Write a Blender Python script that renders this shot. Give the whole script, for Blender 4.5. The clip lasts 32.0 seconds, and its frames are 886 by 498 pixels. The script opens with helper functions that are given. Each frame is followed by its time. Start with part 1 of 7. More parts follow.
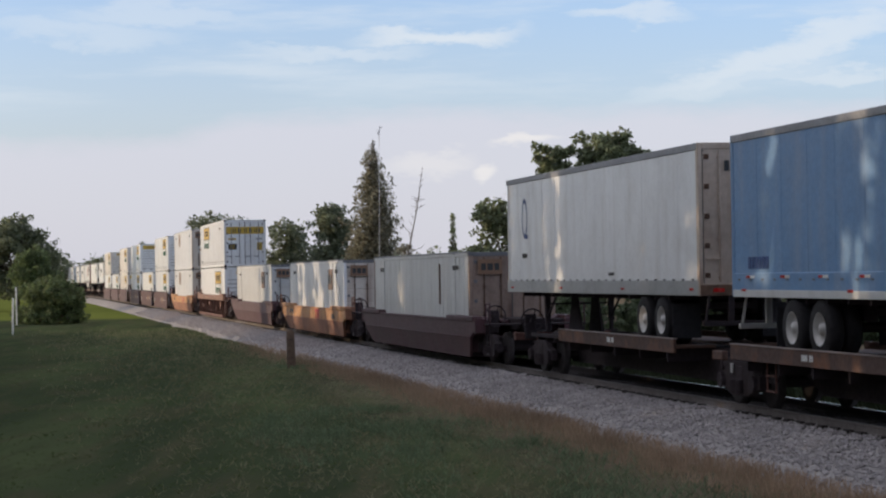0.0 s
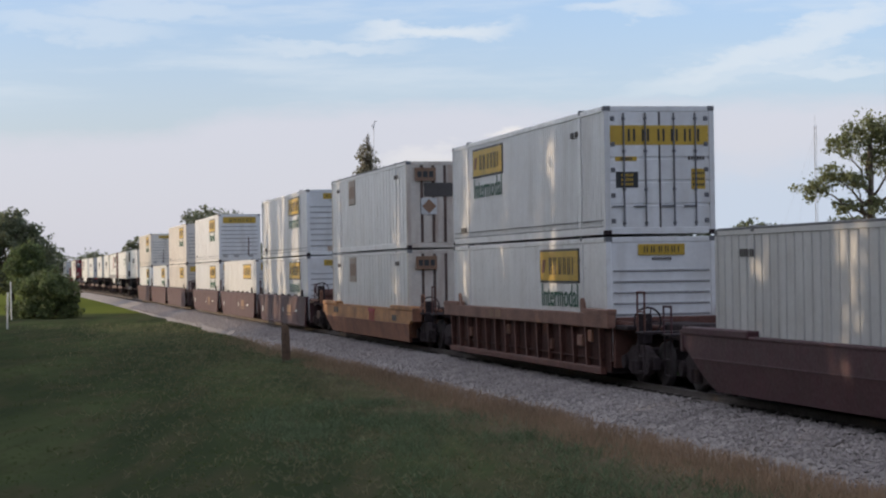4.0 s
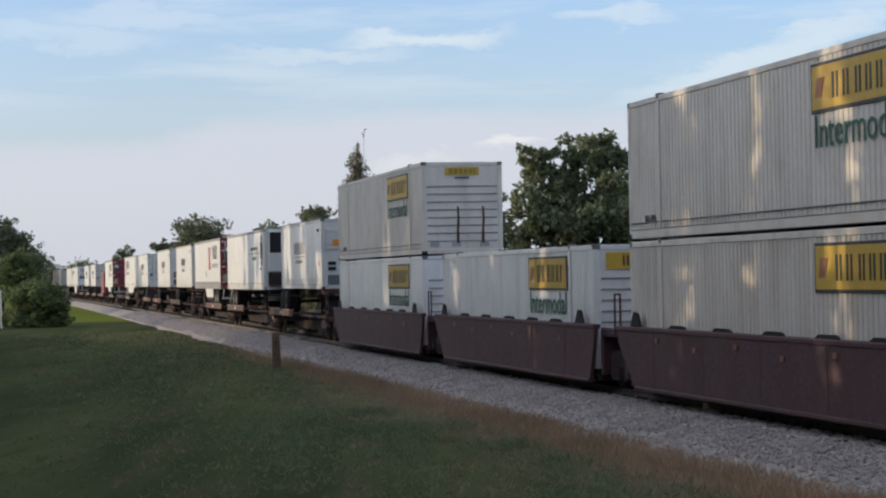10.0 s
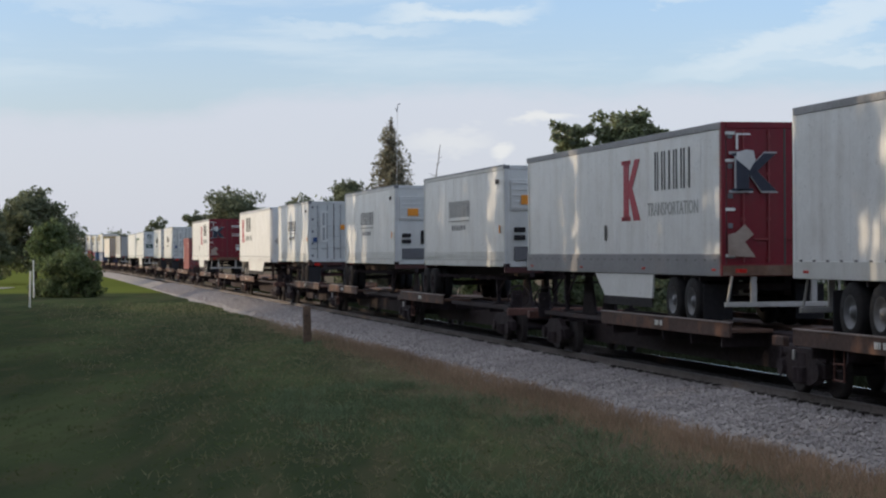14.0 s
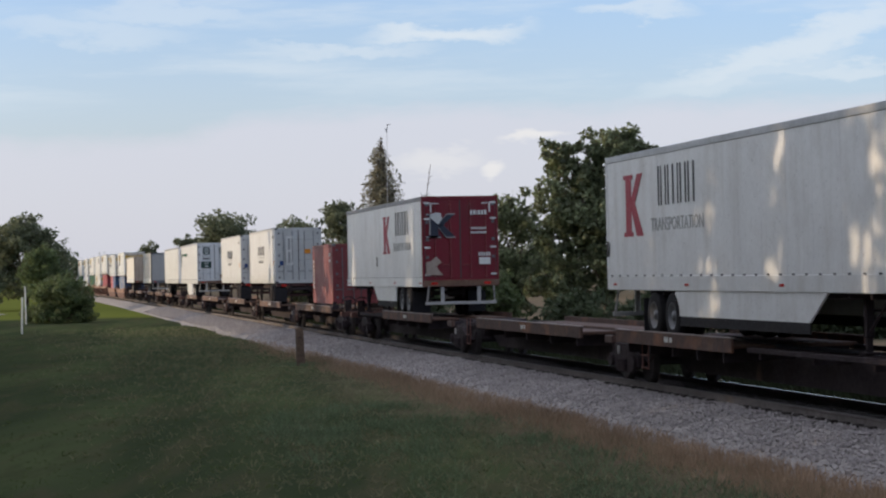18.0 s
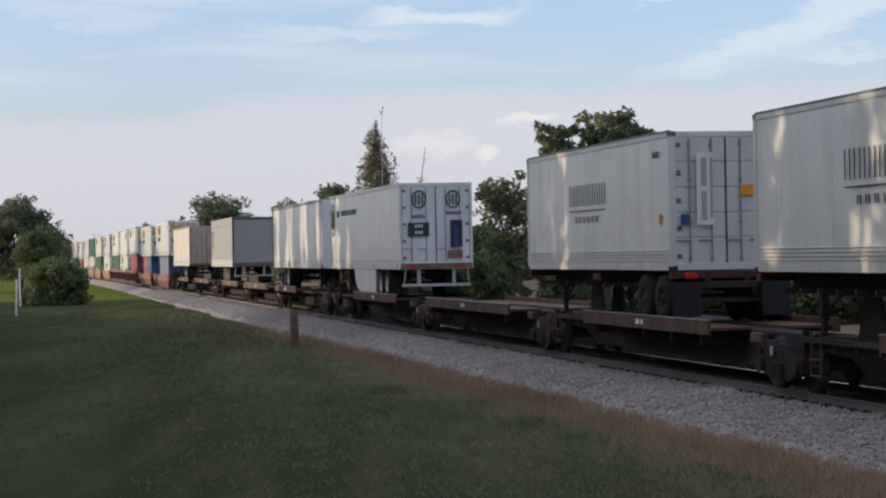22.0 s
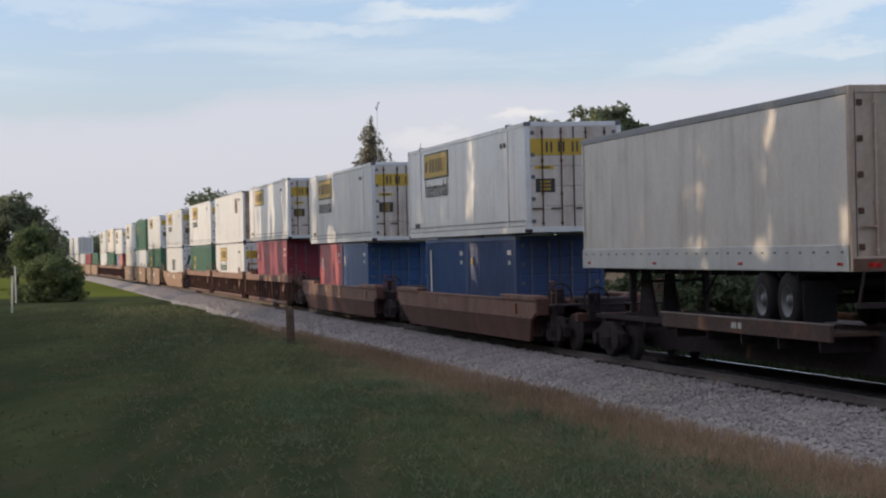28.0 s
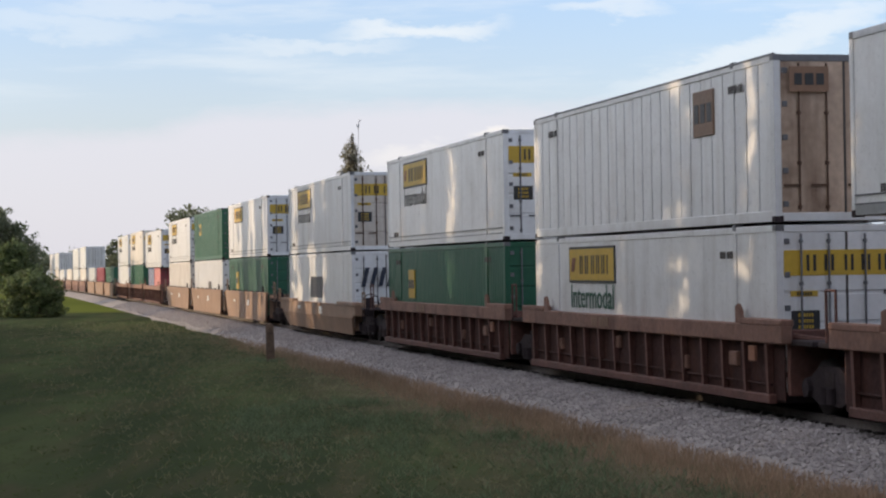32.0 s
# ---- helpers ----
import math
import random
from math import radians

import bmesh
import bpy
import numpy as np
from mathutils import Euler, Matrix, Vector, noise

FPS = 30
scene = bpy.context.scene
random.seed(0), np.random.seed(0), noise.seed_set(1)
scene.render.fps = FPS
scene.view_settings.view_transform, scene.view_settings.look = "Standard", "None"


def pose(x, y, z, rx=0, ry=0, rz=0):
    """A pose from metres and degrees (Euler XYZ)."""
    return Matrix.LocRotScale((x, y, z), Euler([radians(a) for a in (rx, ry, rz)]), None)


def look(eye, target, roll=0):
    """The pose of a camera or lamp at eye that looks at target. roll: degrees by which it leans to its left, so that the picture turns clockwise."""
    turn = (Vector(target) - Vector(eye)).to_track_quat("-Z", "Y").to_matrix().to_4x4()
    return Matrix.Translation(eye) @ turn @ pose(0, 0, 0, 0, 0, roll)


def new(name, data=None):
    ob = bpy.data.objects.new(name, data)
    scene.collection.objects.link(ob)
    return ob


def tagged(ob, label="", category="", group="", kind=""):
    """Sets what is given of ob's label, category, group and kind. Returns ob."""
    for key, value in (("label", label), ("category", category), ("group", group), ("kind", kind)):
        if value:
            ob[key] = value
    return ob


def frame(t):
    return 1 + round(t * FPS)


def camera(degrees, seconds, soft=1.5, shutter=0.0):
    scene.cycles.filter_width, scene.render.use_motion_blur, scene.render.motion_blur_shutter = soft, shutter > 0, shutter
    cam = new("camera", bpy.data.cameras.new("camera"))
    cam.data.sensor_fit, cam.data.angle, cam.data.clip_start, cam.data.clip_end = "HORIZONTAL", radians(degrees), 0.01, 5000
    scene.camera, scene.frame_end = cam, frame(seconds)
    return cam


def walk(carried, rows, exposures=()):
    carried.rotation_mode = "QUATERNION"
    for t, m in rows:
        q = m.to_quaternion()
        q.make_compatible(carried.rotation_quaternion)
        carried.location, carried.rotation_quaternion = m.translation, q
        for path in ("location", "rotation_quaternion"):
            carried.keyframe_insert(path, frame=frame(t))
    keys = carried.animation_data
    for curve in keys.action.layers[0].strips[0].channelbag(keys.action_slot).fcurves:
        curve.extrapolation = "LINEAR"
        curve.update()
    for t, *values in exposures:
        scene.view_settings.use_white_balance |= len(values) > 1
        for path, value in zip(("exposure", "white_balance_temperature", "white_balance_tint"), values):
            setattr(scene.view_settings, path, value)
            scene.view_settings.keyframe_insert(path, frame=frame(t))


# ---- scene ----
cam = camera(23.6, 32.0, soft=2.2)
EYE = 2.555
SPEED = 21.252          # metres a second, along the track
# seconds, yaw, pitch, roll of the hand-held camera
TURNS = [
    (0, 0.002, 0.698, 0.88), (0.5, -0.236, 0.750, 1.06), (1, -0.052, 0.695, 1.03), (1.5, -0.087, 0.472, 0.96),
    (2, -0.063, 0.437, 0.94), (2.5, -0.133, 0.447, 0.96), (4.5, -0.135, 0.552, 0.92), (5, -0.056, 0.527, 1.05),
    (5.5, -0.033, 0.586, 1.13), (6, -0.065, 0.596, 1.16), (6.5, -0.116, 0.580, 1.26), (7, -0.216, 0.544, 1.29),
    (7.5, -0.249, 0.615, 1.22), (8, -0.248, 0.587, 1.15), (8.5, -0.339, 0.497, 1.08), (9, -0.296, 0.615, 1.06),
    (9.5, -0.489, 0.684, 1.06), (10, -0.398, 0.744, 1.06), (10.5, -0.382, 0.746, 1.06), (11, -0.199, 0.743, 0.94),
    (11.5, -0.207, 0.735, 0.81), (12, -0.084, 0.772, 0.74), (12.5, 0.023, 0.753, 0.61), (13, 0.192, 0.585, 0.40),
    (13.5, 0.530, 0.222, 0.27), (14, 0.456, 0.095, 0.27), (14.5, 0.446, 0.264, 0.26), (16.5, 0.171, 0.700, 1.06),
    (17, 0.251, 0.640, 1.18), (17.5, 0.296, 0.653, 1.25), (18, 0.235, 0.618, 1.22), (18.5, 0.418, 0.632, 1.13),
    (19, 0.397, 0.555, 1.03), (19.5, 0.515, 0.836, 0.94), (20, 0.440, 0.733, 0.87), (20.5, 0.442, 0.537, 0.84),
    (21, 0.179, 0.198, 0.94), (21.5, 0.169, 0.108, 1.08), (22, 0.090, 0.157, 1.07), (22.5, 0.134, 0.174, 0.99),
    (23, 0.665, 0.132, 1.02), (23.5, 0.310, -0.034, 1.14), (24, 0.265, -0.012, 1.22), (24.5, 0.337, -0.073, 1.28),
    (26.5, 0.093, 0.046, 1.12), (27, 0.054, 0.100, 1.20), (27.5, -0.006, 0.093, 1.26), (28, -0.027, 0.034, 1.24),
    (28.5, -0.249, -0.182, 1.13), (29, -0.315, 0.032, 1.04), (29.5, -0.391, 0.326, 0.94), (30, -0.586, 0.392, 0.83),
    (30.5, -0.557, 0.503, 0.78), (31, -0.532, 0.380, 0.79), (31.5, -0.440, 0.424, 0.82), (32, -0.556, 0.514, 0.86),
]
walk(cam, [(t, pose(0, 0, EYE, 90 + pitch, roll, yaw)) for t, yaw, pitch, roll in TURNS], exposures=[
    (0.0, 1.0, 6500, 10), (8.5, 1.0, 6500, 10), (10.5, 1.0, 6320, 6), (13.0, 1.0, 6320, 6), (17.0, 1.0, 6420, 8), (21.0, 1.0, 6500, 10), (28.4, 1.0, 6550, 10),
    (29.6, 1.2, 6720, 10), (32.0, 1.2, 6720, 10)])

# ---- world, sun ----
SUN_AZ, SUN_EL = 284.0, 8.0      # degrees: the way towards the sun, clockwise from +y, and its height
sun_to = Vector((math.sin(radians(SUN_AZ)) * math.cos(radians(SUN_EL)), math.cos(radians(SUN_AZ)) * math.cos(radians(SUN_EL)), math.sin(radians(SUN_EL))))
sun_data = bpy.data.lights.new("sun", "SUN")
sun_data.energy, sun_data.angle, sun_data.color = 1.45, radians(0.5), (1.0, 0.76, 0.51)
sun = new("sun", sun_data)
sun.matrix_world = look((0, 0, 60), Vector((0, 0, 60)) - sun_to)


def make_world():
    w = bpy.data.worlds.new("evening_sky")
    scene.world = w
    w.use_nodes = True
    n, l = w.node_tree.nodes, w.node_tree.links
    n.clear()
    out, bg = n.new("ShaderNodeOutputWorld"), n.new("ShaderNodeBackground")
    sky = n.new("ShaderNodeTexSky")
    sky.sky_type, sky.sun_disc = "NISHITA", False
    sky.sun_elevation, sky.sun_rotation = radians(SUN_EL + 8), radians(SUN_AZ)
    sky.air_density, sky.dust_density, sky.ozone_density = 1.0, 1.6, 1.8
    gain = n.new("ShaderNodeVectorMath")
    gain.operation = "MULTIPLY"
    gain.inputs[1].default_value = (SKY_GAIN[0], SKY_GAIN[1], SKY_GAIN[2])
    tc = n.new("ShaderNodeTexCoord")
    sep = n.new("ShaderNodeSeparateXYZ")
    l.new(tc.outputs["Generated"], sep.inputs[0])

    def noise_of(scale, offset, size, detail, rough):
        mp = n.new("ShaderNodeMapping")
        mp.inputs["Scale"].default_value, mp.inputs["Location"].default_value = scale, offset
        mp.inputs["Rotation"].default_value = (0, radians(-9), 0)
        l.new(tc.outputs["Generated"], mp.inputs[0])
        no = n.new("ShaderNodeTexNoise")
        no.inputs["Scale"].default_value, no.inputs["Detail"].default_value, no.inputs["Roughness"].default_value = size, detail, rough
        l.new(mp.outputs[0], no.inputs[0])
        return no.outputs[0]

    def ramp(sock, lo, hi, a=0.0, b=1.0):
        m = n.new("ShaderNodeMapRange")
        m.interpolation_type = "SMOOTHSTEP"
        for k, v in zip((1, 2, 3, 4), (lo, hi, a, b)):
            m.inputs[k].default_value = v
        l.new(sock, m.inputs[0])
        return m.outputs[0]

    def math2(op, a, b):
        m = n.new("ShaderNodeMath")
        m.operation = op
        for s, v in zip(m.inputs, (a, b)):
            if isinstance(v, (int, float)):
                s.default_value = v
            else:
                l.new(v, s)
        return m.outputs[0]

    dot = n.new("ShaderNodeVectorMath")
    dot.operation = "DOT_PRODUCT"
    l.new(tc.outputs["Generated"], dot.inputs[0])
    dot.inputs[1].default_value = sun_to
    # the clear sky deepens a little beside the sun's bright haze
    deep = math2("MULTIPLY", ramp(dot.outputs["Value"], 0.02, 0.44, 1.04, 0.80), ramp(dot.outputs["Value"], 0.50, 0.85, 1.0, 1.5))
    dimmed = n.new("ShaderNodeVectorMath")
    dimmed.operation = "SCALE"
    l.new(sky.outputs[0], dimmed.inputs[0])
    l.new(deep, dimmed.inputs["Scale"])
    l.new(dimmed.outputs[0], gain.inputs[0])
    # u, w: slopes of the view to the side and upward, ahead of the camera
    ahead = math2("MAXIMUM", sep.outputs[1], 0.02)
    u, w = math2("DIVIDE", sep.outputs[0], ahead), math2("DIVIDE", sep.outputs[2], ahead)
    ripple = math2("MULTIPLY", math2("SUBTRACT", noise_of((1.0, 1.0, 3.0), (3.1, 0.4, 0.0), 26.0, 5.0, 0.6), 0.5), 0.030)
    drift = math2("MULTIPLY", math2("SUBTRACT", noise_of((1.0, 1.0, 2.0), (1.1, 2.4, 0.7), 9.0, 4.0, 0.55), 0.5), 0.05)

    def streak(cu, cw, a, b, tilt, strength):
        """A soft long cloud about the slope (cu, cw)."""
        c, s = math.cos(radians(tilt)), math.sin(radians(tilt))
        du, dw = math2("SUBTRACT", math2("ADD", u, drift), cu), math2("SUBTRACT", math2("ADD", w, ripple), cw)
        p = math2("DIVIDE", math2("ADD", math2("MULTIPLY", du, c), math2("MULTIPLY", dw, s)), a)
        q = math2("DIVIDE", math2("SUBTRACT", math2("MULTIPLY", dw, c), math2("MULTIPLY", du, s)), b)
        r = math2("ADD", math2("MULTIPLY", p, p), math2("MULTIPLY", q, q))
        return math2("MULTIPLY", ramp(r, 0.0, 1.6, 1.0, 0.0), strength)

    # a pale bank of haze over the horizon with a soft, uneven upper edge
    lift = ramp(u, -0.135, -0.085, 0.0, 0.010)
    height = math2("SUBTRACT", math2("ADD", w, math2("MULTIPLY", ripple, 0.5)), lift)
    bank = ramp(height, 0.058, 0.080, 0.85, 0.0)
    haze = ramp(sep.outputs[2], 0.0, 0.16, 0.55, 0.12)
    high = ramp(noise_of((1.0, 1.0, 5.0), (0.7, 0.2, 0.35), 3.0, 6.0, 0.6), 0.36, 0.66, 0.10, 0.85)
    high = math2("MULTIPLY", high, ramp(sep.outputs[2], 0.10, 0.25))
    glow = ramp(dot.outputs["Value"], 0.42, 0.97, 0.0, 0.92)
    veil = math2("MAXIMUM", math2("MAXIMUM", bank, haze), math2("MAXIMUM", high, glow))
    fibres = ramp(noise_of((1.0, 1.0, 9.0), (0.3, 0.9, 0.1), 7.0, 7.0, 0.62), 0.46, 0.72, 0.0, 0.42)
    wisps = math2("MULTIPLY", fibres, ramp(w, 0.066, 0.10))
    for q in ((-0.002, 0.1125, 0.038, 0.0055, 0, 0.75), (0.164, 0.104, 0.075, 0.0062, 17, 0.62), (0.182, 0.0925, 0.034, 0.004, 2, 0.5), (0.087, 0.1218, 0.030, 0.004, 0, 0.5),
              (-0.052, 0.106, 0.040, 0.004, -3, 0.45), (-0.134, 0.1248, 0.050, 0.005, -2, 0.4), (0.135, 0.090, 0.05, 0.006, 12, 0.4), (-0.17, 0.118, 0.05, 0.006, -6, 0.35)):
        wisps = math2("MAXIMUM", wisps, streak(*q))
    puffs = streak(0.040, 0.0635, 0.018, 0.0036, 2, 0.9)
    for q in ((0.0194, 0.0497, 0.006, 0.0045, 0, 0.9), (-0.007, 0.0534, 0.022, 0.006, 5, 0.5)):
        puffs = math2("MAXIMUM", puffs, streak(*q))
    mix = n.new("ShaderNodeMix")
    mix.data_type = "RGBA"
    l.new(veil, mix.inputs[0])
    l.new(gain.outputs[0], mix.inputs[6])
    lit = n.new("ShaderNodeMix")
    lit.data_type = "RGBA"
    l.new(ramp(dot.outputs["Value"], 0.50, 0.95), lit.inputs[0])
    lit.inputs[6].default_value, lit.inputs[7].default_value = (*CLOUD, 1), (*WARM, 1)
    l.new(lit.outputs[2], mix.inputs[7])
    # the bank thins to pale blue low down towards the right
    mix5 = n.new("ShaderNodeMix")
    mix5.data_type = "RGBA"
    l.new(math2("MULTIPLY", ramp(u, 0.03, 0.12), ramp(math2("ADD", w, ripple), 0.030, 0.060, 0.75, 0.0)), mix5.inputs[0])
    l.new(mix.outputs[2], mix5.inputs[6])
    mix5.inputs[7].default_value = (*PALE, 1)
    # thin high cloud over the rest of the sky
    mix4 = n.new("ShaderNodeMix")
    mix4.data_type = "RGBA"
    l.new(ramp(sep.outputs[2], 0.16, 0.45, 0.0, 0.65), mix4.inputs[0])
    l.new(mix5.outputs[2], mix4.inputs[6])
    mix4.inputs[7].default_value = (*HIGH, 1)
    mix3 = n.new("ShaderNodeMix")
    mix3.data_type = "RGBA"
    l.new(wisps, mix3.inputs[0])
    l.new(mix4.outputs[2], mix3.inputs[6])
    mix3.inputs[7].default_value = (*WISP, 1)
    mix2 = n.new("ShaderNodeMix")
    mix2.data_type = "RGBA"
    l.new(puffs, mix2.inputs[0])
    l.new(mix3.outputs[2], mix2.inputs[6])
    mix2.inputs[7].default_value = (*PUFF, 1)
    l.new(mix2.outputs[2], bg.inputs[0])
    bg.inputs[1].default_value = 0.1
    l.new(bg.outputs[0], out.inputs[0])


SKY_GAIN = (0.84, 0.97, 1.29)
CLOUD = (3.50, 3.48, 3.90)
PALE = (2.8, 3.3, 4.0)
HIGH = (2.95, 2.95, 3.20)
WISP = (3.9, 4.15, 4.4)
WARM = (6.9, 6.5, 6.3)       # cloud and haze towards the sun
PUFF = (4.2, 4.1, 4.1)
make_world()

# ---- the line of the track ----
# s is the way back along the train's track from the point beside the camera; the track bends by half a degree or so
_S = np.arange(-760.0, 900.0, 2.0)
_q = (np.clip(_S, 0.0, 330.0) - 60.0) / 100.0
_H = np.radians(-78.279 + 0.0315 * _q - 0.3079 * _q**2 + 0.1397 * _q**3)
_X, _Y = -np.cumsum(np.cos(_H)) * 2.0, -np.cumsum(np.sin(_H)) * 2.0
_X += 13.542 + 1.30 * math.sin(radians(78.279)) - np.interp(0.0, _S, _X)
_Y += 1.30 * math.cos(radians(78.279)) - np.interp(0.0, _S, _Y)


def track(s, off=0.0):
    """The place on the track's centre line, off metres towards the camera, and the heading of the train there."""
    h = float(np.interp(s, _S, _H))
    return float(np.interp(s, _S, _X)) + off * math.sin(h), float(np.interp(s, _S, _Y)) - off * math.cos(h), h


def on_track(s, z=0.0, off=0.0):
    x, y, h = track(s, off)
    return pose(x, y, z, 0, 0, math.degrees(h))


RIDERS = []      # (thing, its middle's way along the train, height)


def ride(ob, u, z):
    ob.matrix_basis = on_track(u, z)
    RIDERS.append((ob, u, z))
    return ob


def motions():
    times = [0, 2, 4, 6, 8, 10, 12, 14, 16, 18, 20, 22, 24, 26, 28, 30, 32]
    for ob, u, z in RIDERS:
        walk(ob, [(t, on_track(u - SPEED * t, z)) for t in times])

# ---- materials ----
def material(name, color, rough=0.6, metal=0.0, grain=0.10, grain_scale=9.0, dirt=0.0, dirt_color=(0.09, 0.07, 0.05), streak=0.0, bump=0.0, bump_scale=40.0, vary=0.06, island=False, spec=0.5, thin=0.0):
    """A painted, rusted or natural surface: two scales of tone, blotches or runs of dirt, fine relief."""
    m = bpy.data.materials.new(name)
    m.use_nodes = True
    n, l = m.node_tree.nodes, m.node_tree.links
    b = n["Principled BSDF"]
    b.inputs["Roughness"].default_value, b.inputs["Metallic"].default_value = rough, metal
    b.inputs["Specular IOR Level"].default_value = spec
    tc, info = n.new("ShaderNodeTexCoord"), n.new("ShaderNodeObjectInfo")
    geo = n.new("ShaderNodeNewGeometry")
    rnd = geo.outputs["Random Per Island"] if island else info.outputs["Random"]
    shift = n.new("ShaderNodeVectorMath")
    shift.operation = "ADD"
    l.new(tc.outputs["Object"], shift.inputs[0])
    big = n.new("ShaderNodeMath")
    big.operation = "MULTIPLY"
    big.inputs[1].default_value = 37.0
    l.new(info.outputs["Random"], big.inputs[0])
    l.new(big.outputs[0], shift.inputs[1])

    def tex(scale, detail, stretch=(1, 1, 1)):
        mp = n.new("ShaderNodeMapping")
        mp.inputs["Scale"].default_value = stretch
        l.new(shift.outputs[0], mp.inputs[0])
        t = n.new("ShaderNodeTexNoise")
        t.inputs["Scale"].default_value, t.inputs["Detail"].default_value = scale, detail
        l.new(mp.outputs[0], t.inputs[0])
        return t.outputs[0]

    def mapped(sock, lo, hi, a, b2):
        r = n.new("ShaderNodeMapRange")
        for k, v in zip((1, 2, 3, 4), (lo, hi, a, b2)):
            r.inputs[k].default_value = v
        l.new(sock, r.inputs[0])
        return r.outputs[0]

    def times(a, b2):
        r = n.new("ShaderNodeMath")
        r.operation = "MULTIPLY"
        l.new(a, r.inputs[0])
        l.new(b2, r.inputs[1])
        return r.outputs[0]

    tone = times(mapped(tex(grain_scale, 4), 0.25, 0.75, 1 - grain, 1 + grain), mapped(tex(grain_scale * 0.09, 2), 0.3, 0.7, 1 - grain * 0.8, 1 + grain * 0.8))
    tone = times(tone, mapped(rnd, 0, 1, 1 - vary, 1 + vary))
    mul = n.new("ShaderNodeVectorMath")
    mul.operation = "MULTIPLY"
    mul.inputs[0].default_value = color
    l.new(tone, mul.inputs[1])
    col = mul.outputs[0]
    if dirt or streak:
        mask = None
        if dirt:
            mask = mapped(tex(1.3, 7), 0.50, 0.78, 0.0, dirt)
        if streak:
            runs = mapped(tex(2.2, 5, (1.0, 1.0, 0.13)), 0.48, 0.80, 0.0, streak)
            if mask is None:
                mask = runs
            else:
                a = n.new("ShaderNodeMath")
                a.operation, a.use_clamp = "ADD", True
                l.new(mask, a.inputs[0])
                l.new(runs, a.inputs[1])
                mask = a.outputs[0]
        mx = n.new("ShaderNodeMix")
        mx.data_type = "RGBA"
        l.new(mask, mx.inputs[0])
        l.new(col, mx.inputs[6])
        mx.inputs[7].default_value = (*dirt_color, 1)
        col = mx.outputs[2]
    l.new(col, b.inputs["Base Color"])
    l.new(mapped(tex(grain_scale * 1.7, 3), 0.3, 0.7, max(rough - 0.08, 0.02), min(rough + 0.1, 1.0)), b.inputs["Roughness"])
    if bump:
        bp = n.new("ShaderNodeBump")
        bp.inputs["Strength"].default_value, bp.inputs["Distance"].default_value = bump, 0.02
        l.new(tex(bump_scale, 4), bp.inputs["Height"])
        l.new(bp.outputs[0], b.inputs["Normal"])
    if thin:        # light passes through leaves
        tr, mx2 = n.new("ShaderNodeBsdfTranslucent"), n.new("ShaderNodeMixShader")
        mx2.inputs[0].default_value = thin
        l.new(col, tr.inputs[0])
        l.new(b.outputs[0], mx2.inputs[1])
        l.new(tr.outputs[0], mx2.inputs[2])
        l.new(mx2.outputs[0], n["Material Output"].inputs[0])
    return m


WHITE = material("white_painted_aluminium", (0.75, 0.765, 0.78), 0.34, grain=0.05, dirt=0.20, streak=0.34, dirt_color=(0.36, 0.33, 0.29))
CREAM = material("cream_painted_steel", (0.70, 0.665, 0.62), 0.45, grain=0.06, dirt=0.20, streak=0.35, dirt_color=(0.30, 0.22, 0.15))
GREY_W = material("grey_white_aluminium", (0.60, 0.61, 0.61), 0.40, grain=0.05, dirt=0.16, streak=0.32, dirt_color=(0.25, 0.23, 0.20))
REEFER = material("cool_white_panel", (0.60, 0.61, 0.60), 0.35, grain=0.04, dirt=0.10, streak=0.20, dirt_color=(0.30, 0.28, 0.25))
GREY_D = material("dark_grey_band_paint", (0.23, 0.23, 0.25), 0.5, grain=0.08, dirt=0.2, streak=0.25, dirt_color=(0.12, 0.11, 0.10))
INK_F = material("faded_brown_panel", (0.37, 0.30, 0.255), 0.55, grain=0.14, dirt=0.5, streak=0.4, dirt_color=(0.20, 0.13, 0.10))
GREY_T = material("grey_trailer_paint", (0.38, 0.38, 0.385), 0.45, grain=0.06, dirt=0.15, streak=0.25, dirt_color=(0.16, 0.14, 0.12))
BLUE_T = material("faded_blue_trailer_paint", (0.13, 0.26, 0.46), 0.5, grain=0.08, dirt=0.18, streak=0.35, dirt_color=(0.35, 0.36, 0.38))
BLUE_C = material("blue_container_paint", (0.022, 0.085, 0.24), 0.5, grain=0.10, dirt=0.15, streak=0.2, dirt_color=(0.05, 0.04, 0.035))
SLATE_C = material("slate_blue_container_paint", (0.036, 0.075, 0.195), 0.5, grain=0.10, dirt=0.15, streak=0.2, dirt_color=(0.06, 0.05, 0.045))
GREEN_C = material("green_container_paint", (0.012, 0.10, 0.055), 0.45, grain=0.10, dirt=0.12, streak=0.25, dirt_color=(0.10, 0.14, 0.09))
RED_C = material("red_container_paint", (0.27, 0.018, 0.042), 0.5, grain=0.10, dirt=0.15, streak=0.2, dirt_color=(0.10, 0.03, 0.03))
CORAL_C = material("coral_red_container_paint", (0.42, 0.075, 0.095), 0.5, grain=0.08, dirt=0.12, streak=0.2, dirt_color=(0.18, 0.05, 0.04))
BRICK_C = material("brick_red_container_paint", (0.20, 0.036, 0.042), 0.55, grain=0.12, dirt=0.20, streak=0.25, dirt_color=(0.12, 0.05, 0.035))
RUSTW = material("rust_stained_white_paint", (0.50, 0.38, 0.29), 0.6, grain=0.14, dirt=0.8, streak=0.9, dirt_color=(0.10, 0.045, 0.024))
